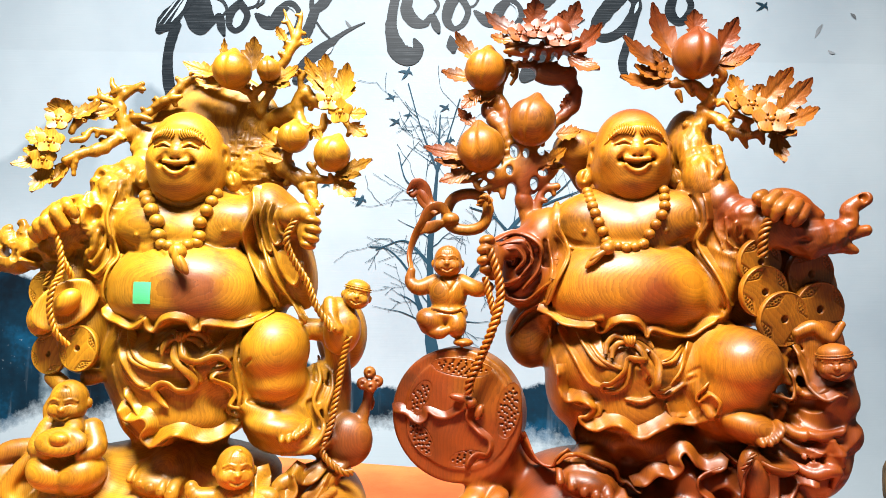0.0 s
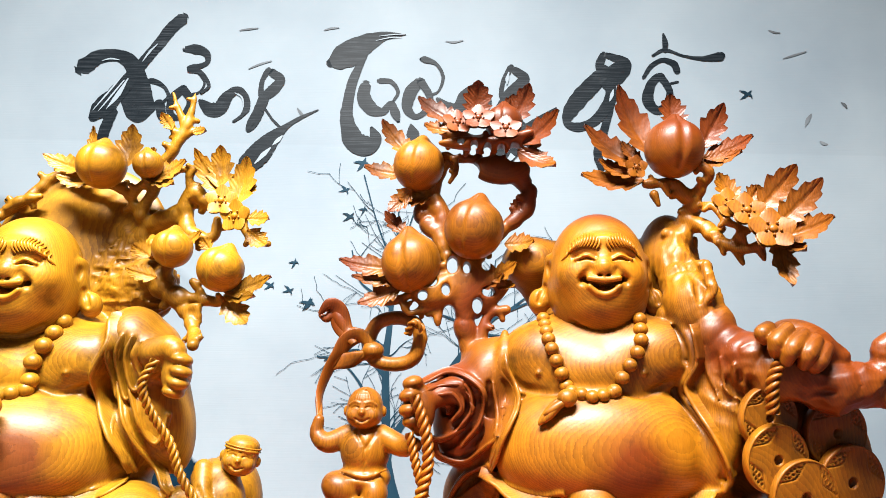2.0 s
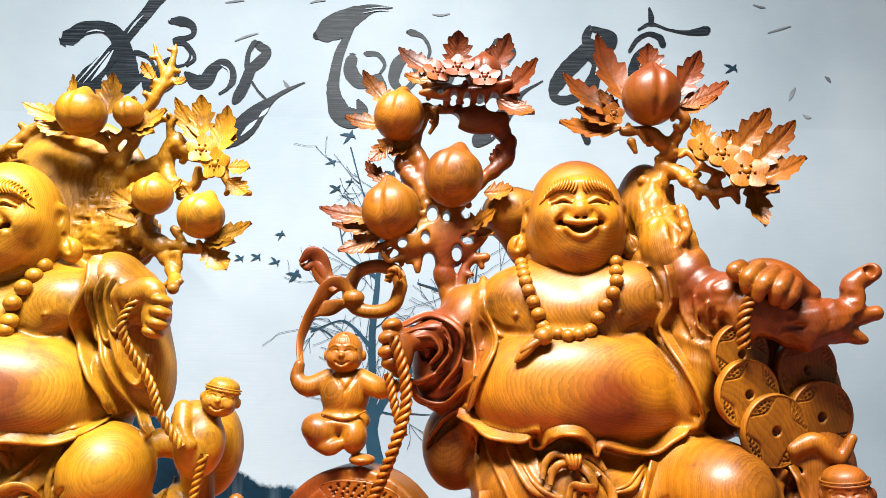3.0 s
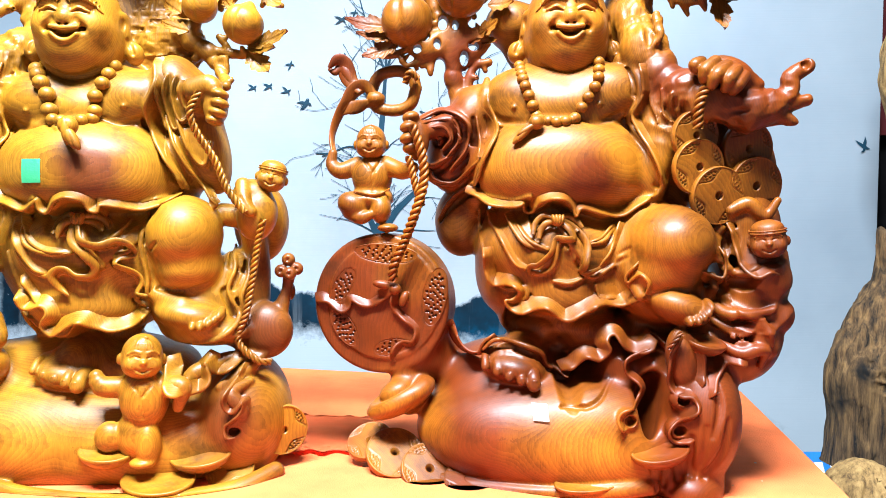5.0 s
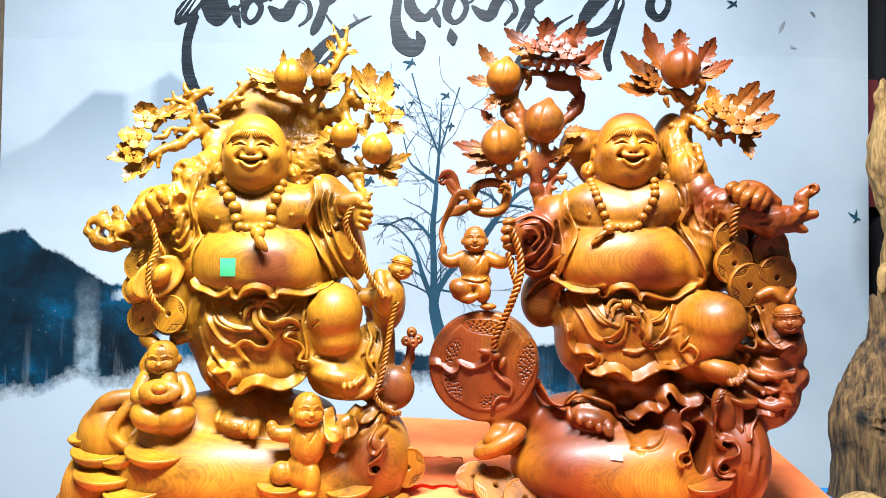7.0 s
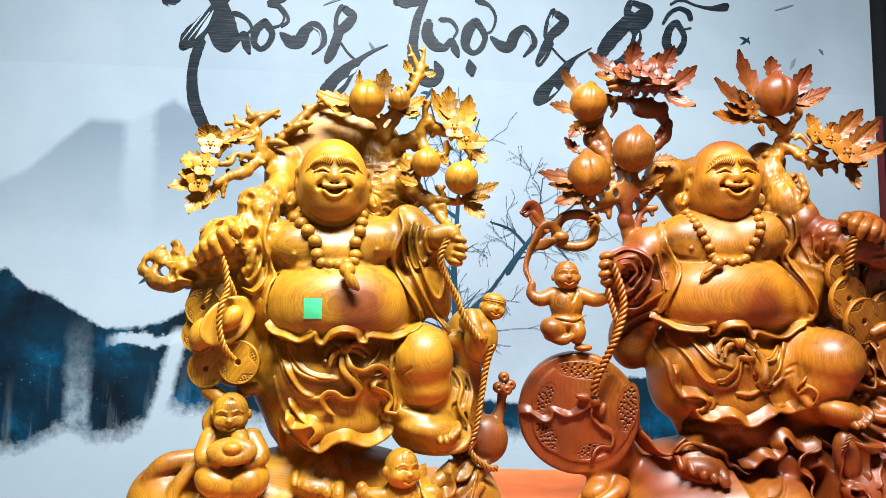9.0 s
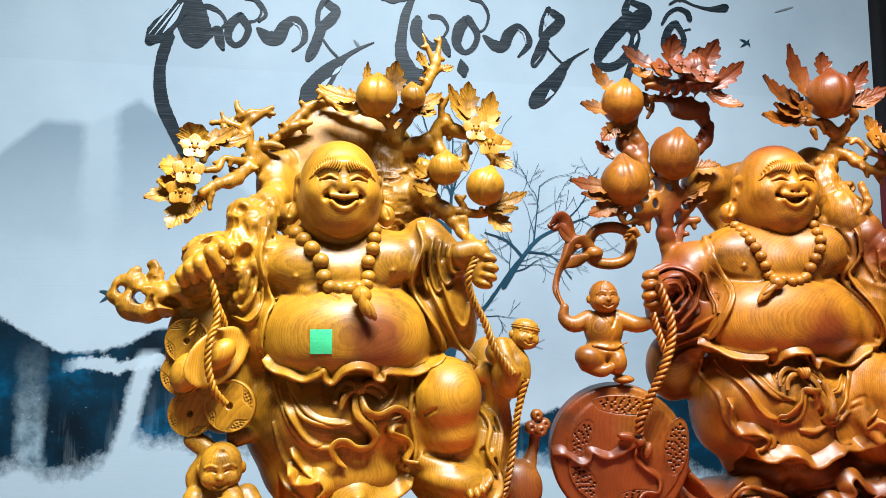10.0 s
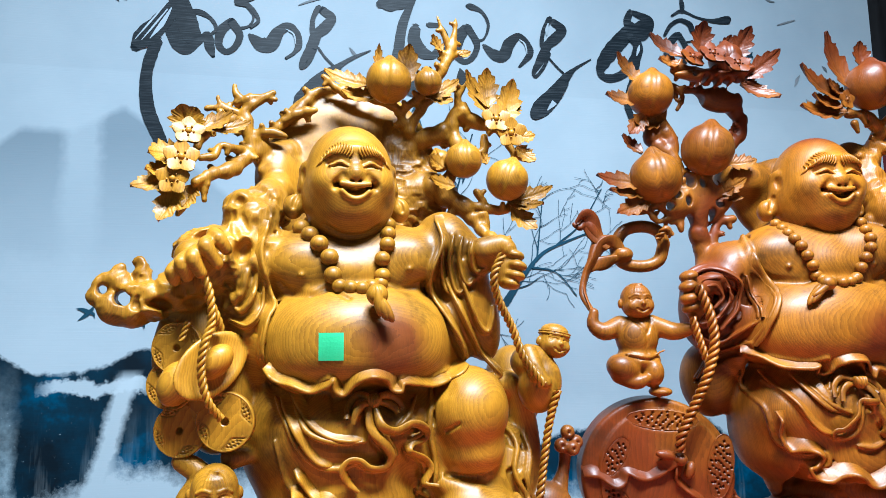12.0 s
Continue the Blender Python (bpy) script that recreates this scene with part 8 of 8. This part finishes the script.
    for q, o, u in ((((-11.8, -7, 45.2), (-10, -8, 40.4), (-7.9, -9, 36.4), (-5.4, -10, 35.2)), 0.6, 1.2), (((-9.2, -9, 44.5), (-7.5, -10, 40.9), (-5.9, -10, 39.3), (-3.4, -11, 38.7)), 0.5, 1.0), (((3.7, -13, 39.8), (6.1, -13, 40.6), (8.5, -13.5, 43))[::-1], 0.5, 0.9), (((9.3, -13, 43.4), (7.8, -13, 38.6), (5.8, -13, 35.8)), 0.5, 1.0),
                    (((0.2, -14, 18.6), (2.1, -15, 19.6), (3.8, -16, 21.3), (6, -16, 20.8), (7.5, -16, 22.2), (7, -16, 24), (8.4, -16, 25), (10, -16, 23), (12.1, -16.5, 22.1), (14.2, -17, 22.8), (15.4, -17, 24)), 1.5, 1.6), (((15, -17, 23.2), (12.3, -17, 22), (10.1, -17, 20.8), (10.3, -17, 18.8), (12, -17.5, 17.4), (12.5, -17.5, 16), (11.1, -17.5, 14.3), (8.5, -17, 13.8), (7.5, -17, 12.6), (8.2, -17, 11), (9.4, -17, 11.2)), 1.2, 1.0),
                    (((17, -17.5, 25.8), (15.7, -17.5, 22.5), (15.5, -17.5, 19.1), (16.5, -17.5, 16.6), (18.8, -17.5, 16.3), (19.2, -17.5, 14.3), (16.4, -17.5, 12.2), (15.3, -17.5, 10.7), (16.6, -17.5, 9.2), (19.5, -17.5, 9.8)), 1.1, 1.0), (((27.7, -13, 20.9), (25.1, -14, 21.3), (23.1, -15, 19.7), (21.7, -16, 17.2), (21, -16, 16.3))[::-1], 1.2, 1.3), (((20.2, -16.5, 17.3), (20.8, -16.5, 20.4), (20.4, -16.5, 23.2), (18.4, -17, 26)), 0.8, 1.2),
                    (((-17.6, -3, 26), (-16.8, -5, 23), (-15.2, -6, 21.2), (-13.3, -7, 21), (-12.6, -7, 22.6), (-10.8, -7, 24.4))[::-1], 0.9, 1.1), (((-42, 1, 28.4), (-39.9, 0, 28.6), (-37.5, -1, 27), (-36, -1, 27.6), (-35.4, -1, 29), (-33.7, -2, 28.3), (-31.9, -2, 28.2), (-29.5, -3, 29.6), (-27.6, -3, 31.3)), 0.9, 1.7), (((-28.2, -3, 30.5), (-28.1, -3, 28.1), (-26.3, -3, 26.2), (-24.1, -4, 24.4), (-24.5, -4, 22.2), (-26.2, -3, 22), (-27.6, -3, 21), (-28.5, -2, 18.7)), 0.9, 1.2),
                    (((25.6, -15, 43.3), (26.6, -15, 40), (27.2, -15, 36.6), (28.7, -16, 34.9), (30.6, -16, 35.7), (32.2, -16, 35.2)), 1.2, 1.2), (((20.3, -15, 35.9), (22.9, -15, 34.8), (24.5, -15, 34.6), (25, -15, 37), (23.9, -14, 39.6))[::-1], 1.0, 1.2)):
        bits.append(frill(s, q, o, u))
    for q in sleeve:
        bits.append(frill(s, q, 0.4, 0.7, wave=0.08))
    bits.append(frill(s, ((-12.1, -4, 65), (-12, -5, 63), (-10.8, -6, 60.3), (-10.9, -6, 57.9), (-13.1, -6, 53.3), (-14.2, -5, 49.1))[::-1], 0.9, 1.4, wave=0.05))
    bits.append(frill(s, ((11.8, -8, 69), (12.6, -10, 64.1), (11.4, -12, 60.9), (12.2, -12, 58.3), (14.4, -12, 53.1), (15.8, -12, 49.3)), 0.9, 1.4, wave=0.05))
    # looped ribbon over the child's head
    bits.append(ribbon(((-31.7, 4.6, 65.6), (-33.6, 4.8, 67.6), (-35.6, 5.2, 67), (-37.2, 5, 64.6), (-38.6, 5.2, 62), (-39.5, 4.6, 59), (-39.3, 2.8, 55.6)), (0.5, 1.2, 1.5, 1.2, 1.1, 0.9, 0.4), 20, 50))
    bits.append(ribbon(((-34.6, 5, 66.6), (-36.6, 5.6, 69), (-37.6, 5.6, 71.6), (-38.8, 5.2, 72.4), (-40.4, 5.4, 71)), (0.6, 1.5, 1.6, 1.1, 0.3), -20, 60))
    bits.append(ribbon(((-32.4, 4.8, 65), (-35, 5.2, 64), (-37, 5.4, 63.6), (-38.4, 5.6, 62.4)), (0.5, 1.2, 1.1, 0.3), 40, -60))
    bits += rope((14.9, -18.6, 23.8), (15.8, -19, 25.2), (16.8, -18.8, 26.4), r=0.45)
    for c, r, t in (((-32, 0.1, 3.7), 4.1, (-58, -15, 0)), ((-27.4, -4.1, 2.9), 5, (-52, 8, 0)), ((-21.4, -7.2, 1.1), 4.9, (-48, 12, 0)), ((-25, -3.8, 0.2), 3.6, (-55, 10, 0)), ((-15.1, -9.9, 0.2), 4, (-62, 0, 0))):
        bits += coin(c, r, t, 0.7)
    bits += rope((-24.8, -6.8, 59), (-23.2, -7.2, 54), (-22.9, -7.3, 49.5), (-24.3, -6.9, 44.4), (-26, -5.5, 39.8), (-27.9, -4.5, 35.2), (-28, -3.9, 32.8), r=0.88, pitch=3.4)
    bits += rope((-25.5, -5.6, 54), (-24.2, -6, 48.9), (-23.1, -6.3, 45.6), r=0.7, pitch=3)
    bits += rope((-24.1, 2, 68.6), (-25.4, 1.4, 69.6), (-26.4, 2.6, 68), r=0.7)
    bits += rope((20.1, -17.9, 63.9), (19.2, -17.7, 61.4), (19.4, -16.8, 57.8), r=0.9)
    bits += (head_of((1.5, -2.9, 76.4), 7.2, (12, 0, -6)))
    bits.append(child_head((-32.2, 0.2, 56.8), 2.9, (0, 0, -4)))
    bits.append(child_head((30.9, -16.9, 40.6), 2.9, (5, -6, -25), cap=True))
    bits.append(child_head((31.8, -15.2, 35.4), 2.3, (10, 20, 0)))
    bits += beads(*on_skin(s, ((-6.5, -6.2, 70.2), (-6.4, -8.3, 66.3), (-5.2, -10.1, 62.6), (-4.4, -10.9, 60.6)), 0.6), r=1.0)
    bits += beads(*on_skin(s, ((6.1, -9.1, 69.9), (5.2, -11.4, 66.1), (3.1, -12.5, 62.6), (1.6, -12.7, 60.1)), 0.6), r=1.0)
    bits += beads(*on_skin(s, ((-3.9, -11.4, 59.9), (-1.2, -12.5, 59.3), (1.3, -12.9, 59.9)), 0.5), r=0.95, gap=1.4)
    bits.append(globe((-4.9, -11.8, 59.1), (1.3, 1.2, 1.2)))
    bits += [globe((c[0], c[1], c[2]), (0.6, 0.7, 2.2), (0, t, 0), n=9) for c, t in (((-6.2, -12, 58.1), 58), ((-6.6, -11.9, 57.6), 42), ((-7.3, -11.5, 57.3), 38))]
    for a, b, w in (
        ((-16.2, 1.9, 102.4), (-16, 0.8, 108.3), 3.0), ((-19.4, 2.7, 101.8), (-25.8, 3.5, 105.9), 2.6), ((-10.4, 0.3, 101.1), (-7.9, -1.4, 106.9), 2.6), ((-8.8, -0.1, 97.3), (-3.6, -3.5, 101.7), 2.6), ((-9.8, 0.1, 96.2), (-4.4, -3.3, 92.7), 2.6), ((-20.5, 2, 100.1), (-24.6, 2.1, 101.1), 1.8), ((-11.8, 1.7, 101.8), (-10.2, 1.3, 106.2), 2.0),
        ((-27, 4.8, 97), (-31.7, 5.1, 102.7), 2.3), ((-27.5, 4.9, 93.6), (-34.2, 4.7, 94.5), 2.4), ((-26.3, 4.6, 91.2), (-29.9, 4.6, 87.2), 2.2), ((-23, 4.7, 90.2), (-28.5, 5.2, 89.6), 2.6), ((-27.3, 4.9, 83.9), (-30.7, 5.8, 87.5), 1.8),
        ((-27.9, 3, 77.8), (-37.3, 3.6, 78.8), 2.6), ((-27.3, 2.9, 76.2), (-35.2, 3, 76.3), 2.0), ((-27.3, 2.9, 75.1), (-34, 2.7, 72.1), 2.4), ((-14.2, 2.3, 76.3), (-9.7, 0.1, 78.7), 2.0), ((-11.5, 2.6, 81.9), (-7.2, 0.4, 82.1), 2.4), ((-14.1, 3.3, 76.5), (-10, 1.2, 75.1), 1.6), ((-9.8, 3.1, 86.6), (-9.3, 3, 89.9), 1.5), ((-15.3, 2.6, 75.2), (-11.8, 0.7, 77.1), 1.6),
        ((9.9, -4.2, 94), (4.5, -3.7, 105.2), 3.4), ((8.4, -3.8, 92.5), (-0.6, -3.3, 98.8), 3.0), ((8.4, -3.8, 90.4), (-0.9, -3.3, 91.2), 2.8), ((7.2, -4.4, 91.2), (1.6, -3.9, 93.6), 2.0), ((13.9, -3.3, 99.3), (13.1, -3, 104.8), 2.8), ((16.9, -5.1, 95.5), (19.9, -6.9, 102), 2.6), ((17.4, -5.2, 93.8), (23.3, -8.8, 96.1), 2.4), ((15.9, -4.8, 92.9), (21.7, -8.4, 93.9), 1.9), ((7.7, -4.6, 93.5), (5.2, -3.9, 96.7), 1.6),
        ((23, -9.7, 85.3), (27, -12.8, 90.9), 2.8), ((24.8, -11.2, 82.9), (29.5, -14.5, 88.5), 2.6), ((25.2, -11.3, 80.9), (30.1, -15.7, 82.8), 2.6), ((24.3, -11.1, 80.9), (24.7, -13.2, 73.8), 2.4), ((24.7, -11.2, 80.4), (26.9, -13.8, 78.8), 2.0), ((19.9, -8.9, 86.5), (17.6, -8.3, 90.7), 2.4), ((21.7, -9.4, 86.4), (23, -9.7, 88.8), 1.8)):
        bits.append(leaf(a, b, w * 0.82))
    for c, r, t in (((-19.3, -0.3, 100.7), 2.5, (-25, 0, 10)), ((-16.1, -1.7, 101), 2.6, (-25, 0, 0)), ((-12, -2.8, 99), 2.5, (-25, 0, -5)), ((18.3, -10.4, 85.7), 2.6, (-20, 0, 5)), ((20, -11.9, 84.5), 2.7, (-20, 0, 0)), ((22.5, -13.6, 81.5), 3.2, (-20, 0, -5)), ((6.7, -6.3, 92.2), 1.8, (0, 0, 10))):
        bits += blossom(c, r, t)
    for c, r, t in (((-26.1, 2.5, 79), 4.6, (0, -6, 0)), ((-16.5, 1, 84.2), 4.6, (0, 12, -8)), ((-25.3, 4.3, 95.2), 4.1, (0, 8, 0)), ((12.6, -5.9, 95.4), 4.3, (0, 4, 20)), ((-11.9, 0.7, 101.2), 3, (0, 0, 0))):
        bits.append(globe(c, (r, r, r * 1.05), t, n=28, tip=0.2, seam=0.11))
    for c, r in (((20.1, -13.9, 57.1), 4), ((20.5, -14.5, 52.1), 4.4), ((23.9, -14, 47.6), 4.7), ((29.3, -12.4, 55.3), 4.5), ((30.5, -12.8, 49.3), 4.8)):
        bits += coin(c, r, (8, 0, 12), 0.7)
    bits = [b for b in bits if b is not None]
    return statue("red_statue", (0.33, 1.32, 0.765), bits, WOOD_B, "red and gold wood carving, laughing figure with a peach bough")


red_statue()

# ---------- cloth on the table ----------
cloth = tagged(new("tablecloth", mesh_of("tablecloth", box(bmesh.new(), -0.806, 0.806, -0.556, 0.726, 0.757, 0.7645, bevel=0.003), CLOTH)), "red-orange felt cloth spread flat over the display table", "cloth")
cloth.matrix_world = pose(0.0, 1.35, 0, 0, 0, TURN_TABLE)


def cloth_flap():
    """A torn, slightly lifted piece of the same felt between the two statues."""
    bm = bmesh.new()
    rows = []
    for i in range(25):
        row = []
        for j in range(19):
            u, v = i / 24, j / 18
            x = -0.21 + 0.215 * u + 0.012 * noise.noise((v * 9, 3, 0)) * (u > 0.85)
            y = 1.37 + 0.03 * (1 - u) * -1 + 0.24 * v + 0.02 * noise.noise((u * 9, 7, v * 2)) * (abs(v - 0.5) > 0.42)
            lift = 0.004 + 0.012 * (1 - u) ** 2 * (0.4 + abs(noise.noise((v * 7, u * 3, 1)))) + 0.01 * max(0, v - 0.86) / 0.14 * (1 - u) + 0.008 * max(0, 0.1 - v) / 0.1 * (1 - u)
            row.append(bm.verts.new((x, y, 0.7645 + lift)))
        rows.append(row)
    for a, b in zip(rows, rows[1:]):
        for j in range(18):
            bm.faces.new((a[j], b[j], b[j + 1], a[j + 1]))
    bmesh.ops.solidify(bm, geom=bm.faces[:], thickness=0.003)
    ob = new("torn_cloth_flap", mesh_of("torn_cloth_flap", bm, CLOTH, True))
    return tagged(ob, "torn lifted piece of red felt lying between the statues", "cloth")


cloth_flap()

scrap = new("paper_scrap", mesh_of("paper_scrap", box(bmesh.new(), -0.012, 0.014, -0.02, 0.03, 0.0, 0.0015), plain("scrap_blue", (0.25, 0.33, 0.45), 0.7)))
scrap.matrix_world = pose(0.008, 1.45, 0.7648, 0, 0, 25)
tagged(scrap, "small blue-grey scrap of paper on the felt", "scrap")

rng = random.Random(11)
for i in range(46):
    bm = bmesh.new()
    bmesh.ops.create_icosphere(bm, subdivisions=1, radius=0.0016)
    for v in bm.verts:
        v.co = Vector((v.co.x * rng.uniform(0.7, 2.2), v.co.y * rng.uniform(0.6, 1.4), v.co.z * 0.5))
    chip = new("wood_chip", mesh_of("wood_chip", bm, PALE if i % 3 else LOG_END))
    u, w = rng.uniform(-0.7, 0.78), rng.uniform(-0.42, -0.24) if i % 2 else rng.uniform(-0.3, 0.5)
    if i % 2 == 0:
        u = rng.uniform(0.55, 0.76)
    chip.matrix_world = pose(0.0, 1.35, 0, 0, 0, TURN_TABLE) @ pose(u, w, 0.7653, 0, 0, rng.uniform(0, 180))
    tagged(chip, "tiny pale wood chip lying on the felt", "wood chip", "wood chips on the cloth")

# ---------- beside the banner ----------


def solid(name, s, mat, origin, label, category, rough=0.0):
    v, f = s.skin()
    if rough:
        v = np.array([Vector(p) + noise.noise_vector(Vector(p) * 0.16) * rough + noise.noise_vector(Vector((p[0] * 0.9, p[1] * 0.9, p[2] * 0.12))) * rough * 0.5 for p in v])
    ob = statue(name, origin, [(v, f)], mat, label)
    return tagged(ob, category=category)


bench = tagged(new("low_bench"), "low dark wooden bench that carries driftwood", "bench")
part("top", box(bmesh.new(), 0.98, 2.3, 1.44, 2.06, 0.505, 0.545, bevel=0.004), DARK_WOOD, bench)
for lx in (1.0, 2.2):
    for ly in (1.48, 1.96):
        part("leg", box(bmesh.new(), lx, lx + 0.07, ly, ly + 0.07, 0.0, 0.505, bevel=0.004), DARK_WOOD, bench)

mat_ob = tagged(new("striped_mat", mesh_of("striped_mat", box(bmesh.new(), 1.04, 1.62, 1.72, 2.045, 0.545, 0.551, bevel=0.002), BLUE_MAT)), "blue plastic mat with slanted white bars under the driftwood", "mat")
for i in range(12):
    bm = box(bmesh.new(), -0.011, 0.011, -0.05, 0.05, 0.0, 0.0012)
    for v in bm.verts:
        v.co.x += v.co.y * 0.5
    bar = part("white_bar", bm, WHITE_PAPER, mat_ob)
    bar.location = (1.09 + 0.042 * i, 1.9, 0.5512)


def driftwood():
    s = Carving((-22, -14, -2), (30, 14, 84), 0.5)
    # a flat slab that leans to a spire, with a deep cleft between it and a second upright
    s.block((1, 0, 12), (12.5, 7, 20), (0, 9, 0), rim=3, k=2)
    s.tube((0, 0, -2), (-1, 0, 12), (-4, 0, 24), (-1.5, 0, 38), (2.2, 0, 50), (1.6, 0, 58), (-0.6, 0, 64), r=(12, 11.5, 10.2, 7.4, 5, 3.2, 1.0), k=2)
    s.tube((18, 0, 0), (19, 0, 20), (20, 0, 36), (21, 0, 52), (20, 0, 66), (16, -1, 75), (12, -2, 76), r=(8, 8, 6, 5, 4, 2.6, 1.2), k=1.5)
    s.tube((14, -4, 74), (12.5, -5, 70), (12, -5, 66), r=(0.9, 1.3, 0.5), k=1)
    s.tube((13.6, -6, 24), (14.2, -6, 38), (15.5, -4, 52), (15, -2, 64), r=(1.0, 1.8, 2.0, 2.2), k=1, carve=True)
    s.tube((13.6, 4, 24), (14.2, 3, 38), (15.5, 2, 52), (15, 1, 64), r=(0.6, 1.2, 1.6, 2.0), k=1, carve=True)
    for x, z, r in ((2, 22, 1.8), (6, 17, 2.6), (-2, 33, 1.6), (9, 27, 1.4), (0, 18, 0.9)):
        s.ell((x, s.front(x, z, -8) - 0.4, z), (r, 2.4, r * 1.3), k=1, carve=True)
    s.gnarl((2, -4, 30), (22, 14, 50), 0.8, 3.0, 12, (0.5, 1, 5))
    s.gnarl((2, -4, 26), (14, 12, 14), 1.6, 3.2, 14)
    return solid("driftwood", s, DRIFT, (1.355, 1.93, 0.551), "tall grey-brown split driftwood standing on a low bench", "driftwood", 0.5)


driftwood()


def gnarled_trunk():
    s = Carving((-18, -14, -2), (20, 14, 186), 0.8)
    s.tube((4, 0, 0), (2, 0, 30), (0, 0, 62), (2, 0, 92), (-2, 0, 112), (0, 0, 130), (4, 0, 150), (6, 0, 182), r=(11, 9, 8, 8.5, 10, 9, 7, 6), k=2)
    s.tube((-4, -3, 68), (-9, -4, 74), (-11, -4, 66), r=(4, 2.5, 1.2), k=1)
    s.tube((-4, 0, 128), (-9, -1, 136), (-8, -1, 142), r=(3, 2, 1.2), k=1)
    for i in range(8):
        x = -7 + 2.1 * i
        s.tube((x, -9, 20 + 9 * (i % 4)), (x + 1, -9, 90), (x - 1, -9, 150 - 8 * (i % 3)), r=(0.6, 1.3, 0.5), k=1, carve=True)
    return solid("gnarled_trunk", s, LOG_END, (1.64, 2.2, 0.545), "pale brown gnarled tree trunk carving beside the banner", "trunk", 1.0)


gnarled_trunk()


def log_end():
    s = Carving((-12, -11, -1), (12, 11, 18), 0.4)
    s.ell((0, 0, 4), (9, 8, 10), k=1)
    for i in range(10):
        a = -2.4 + 0.42 * i
        s.tube((7.6 * math.cos(a) * 0.3, -3, 13.5), (8.4 * math.cos(a), -6.5, 8), (9 * math.cos(a), -7, 1), r=(0.25, 0.45, 0.3), k=0.5, carve=True)
    return solid("log_end", s, LOG_END, (1.075, 1.57, 0.545), "short pale fibrous log end with coarse splinters", "log", 0.5)


log_end()

tag_card = new("paper_tag", mesh_of("paper_tag", box(bmesh.new(), -0.016, 0.016, -0.001, 0.001, -0.022, 0.022), WHITE_PAPER))
tag_card.matrix_world = pose(1.385, 1.82, 0.885, 0, -12, 0)
tagged(tag_card, "small white paper tag hung on the driftwood", "tag")

# dark drape, tan curtain and stacked things at the banner's sides


def drape(name, x0, x1, y, z0, z1, mat, label, waves):
    bm = bmesh.new()
    n = 60
    cols = []
    for i in range(n + 1):
        u = i / n
        x, yy = x0 + (x1 - x0) * u, y + 0.025 * math.sin(u * waves * 6.283) + 0.012 * math.sin(u * waves * 13 + 1)
        cols.append([bm.verts.new((x, yy + 0.004 * noise.noise((u * 20, k, 0)), z0 + (z1 - z0) * k / 8)) for k in range(9)])
    for a, b in zip(cols, cols[1:]):
        for k in range(8):
            bm.faces.new((a[k], b[k], b[k + 1], a[k + 1]))
    bmesh.ops.solidify(bm, geom=bm.faces[:], thickness=0.004)
    return tagged(new(name, mesh_of(name, bm, mat, True)), label, "curtain")


drape("black_curtain", 1.76, 3.2, 2.72, 0.0, 3.7, BLACK, "black cloth curtain hanging to the floor", 7)
drape("tan_curtain", -3.2, -1.755, 2.72, 0.0, 3.7, TAN, "tan cloth curtain hanging to the floor", 6)
cabinet = tagged(new("dark_cabinet"), "low dark wooden cabinet with a pale edge strip", "cabinet")
part("body", box(bmesh.new(), -2.5, -1.82, 2.3, 2.62, 0.0, 0.86, bevel=0.006), DARK_WOOD, cabinet)
part("edge_strip", box(bmesh.new(), -2.5, -1.816, 2.294, 2.3, 0.57, 0.66), PALE, cabinet, "pale yellow edge strip")
bundle = Carving((-36, -16, -1), (10, 16, 46), 0.8)
bundle.block((-14, 0, 17), (20, 11, 17.5), rim=4, k=1)
bundle.ell((-16, 0, 36), (9, 8, 7), k=3)
solid("red_bundle", bundle, RED, (-1.93, 2.47, 0.86), "red cloth bundle lying on a dark cabinet", "bundle", 1.0)
red_strip = tagged(new("dark_red_cloth", mesh_of("dark_red_cloth", box(bmesh.new(), 1.79, 1.86, 2.655, 2.668, 1.55, 2.1, bevel=0.003), DARK_RED)), "narrow dark red cloth hanging before the black curtain", "cloth")

# battens that carry the banner
for z0, words in ((0.004, "thin wooden batten along the foot of the banner"), (3.05, "thin wooden batten along the head of the banner")):
    structure("trim", DARK_WOOD, words, -1.79, 1.79, 2.59, 2.61, z0, z0 + 0.03)
for x in (-1.74, 1.70):
    structure("trim", DARK_WOOD, "upright wooden stay behind the banner", x, x + 0.04, 2.61, 2.64, 0.0, 3.7)
fixture = tagged(new("ceiling_light"), "flat rectangular lit panel on the ceiling", "light")
part("housing", box(bmesh.new(), -1.1, 0.6, -0.25, 0.35, 3.65, 3.7, bevel=0.004), PALE, fixture)
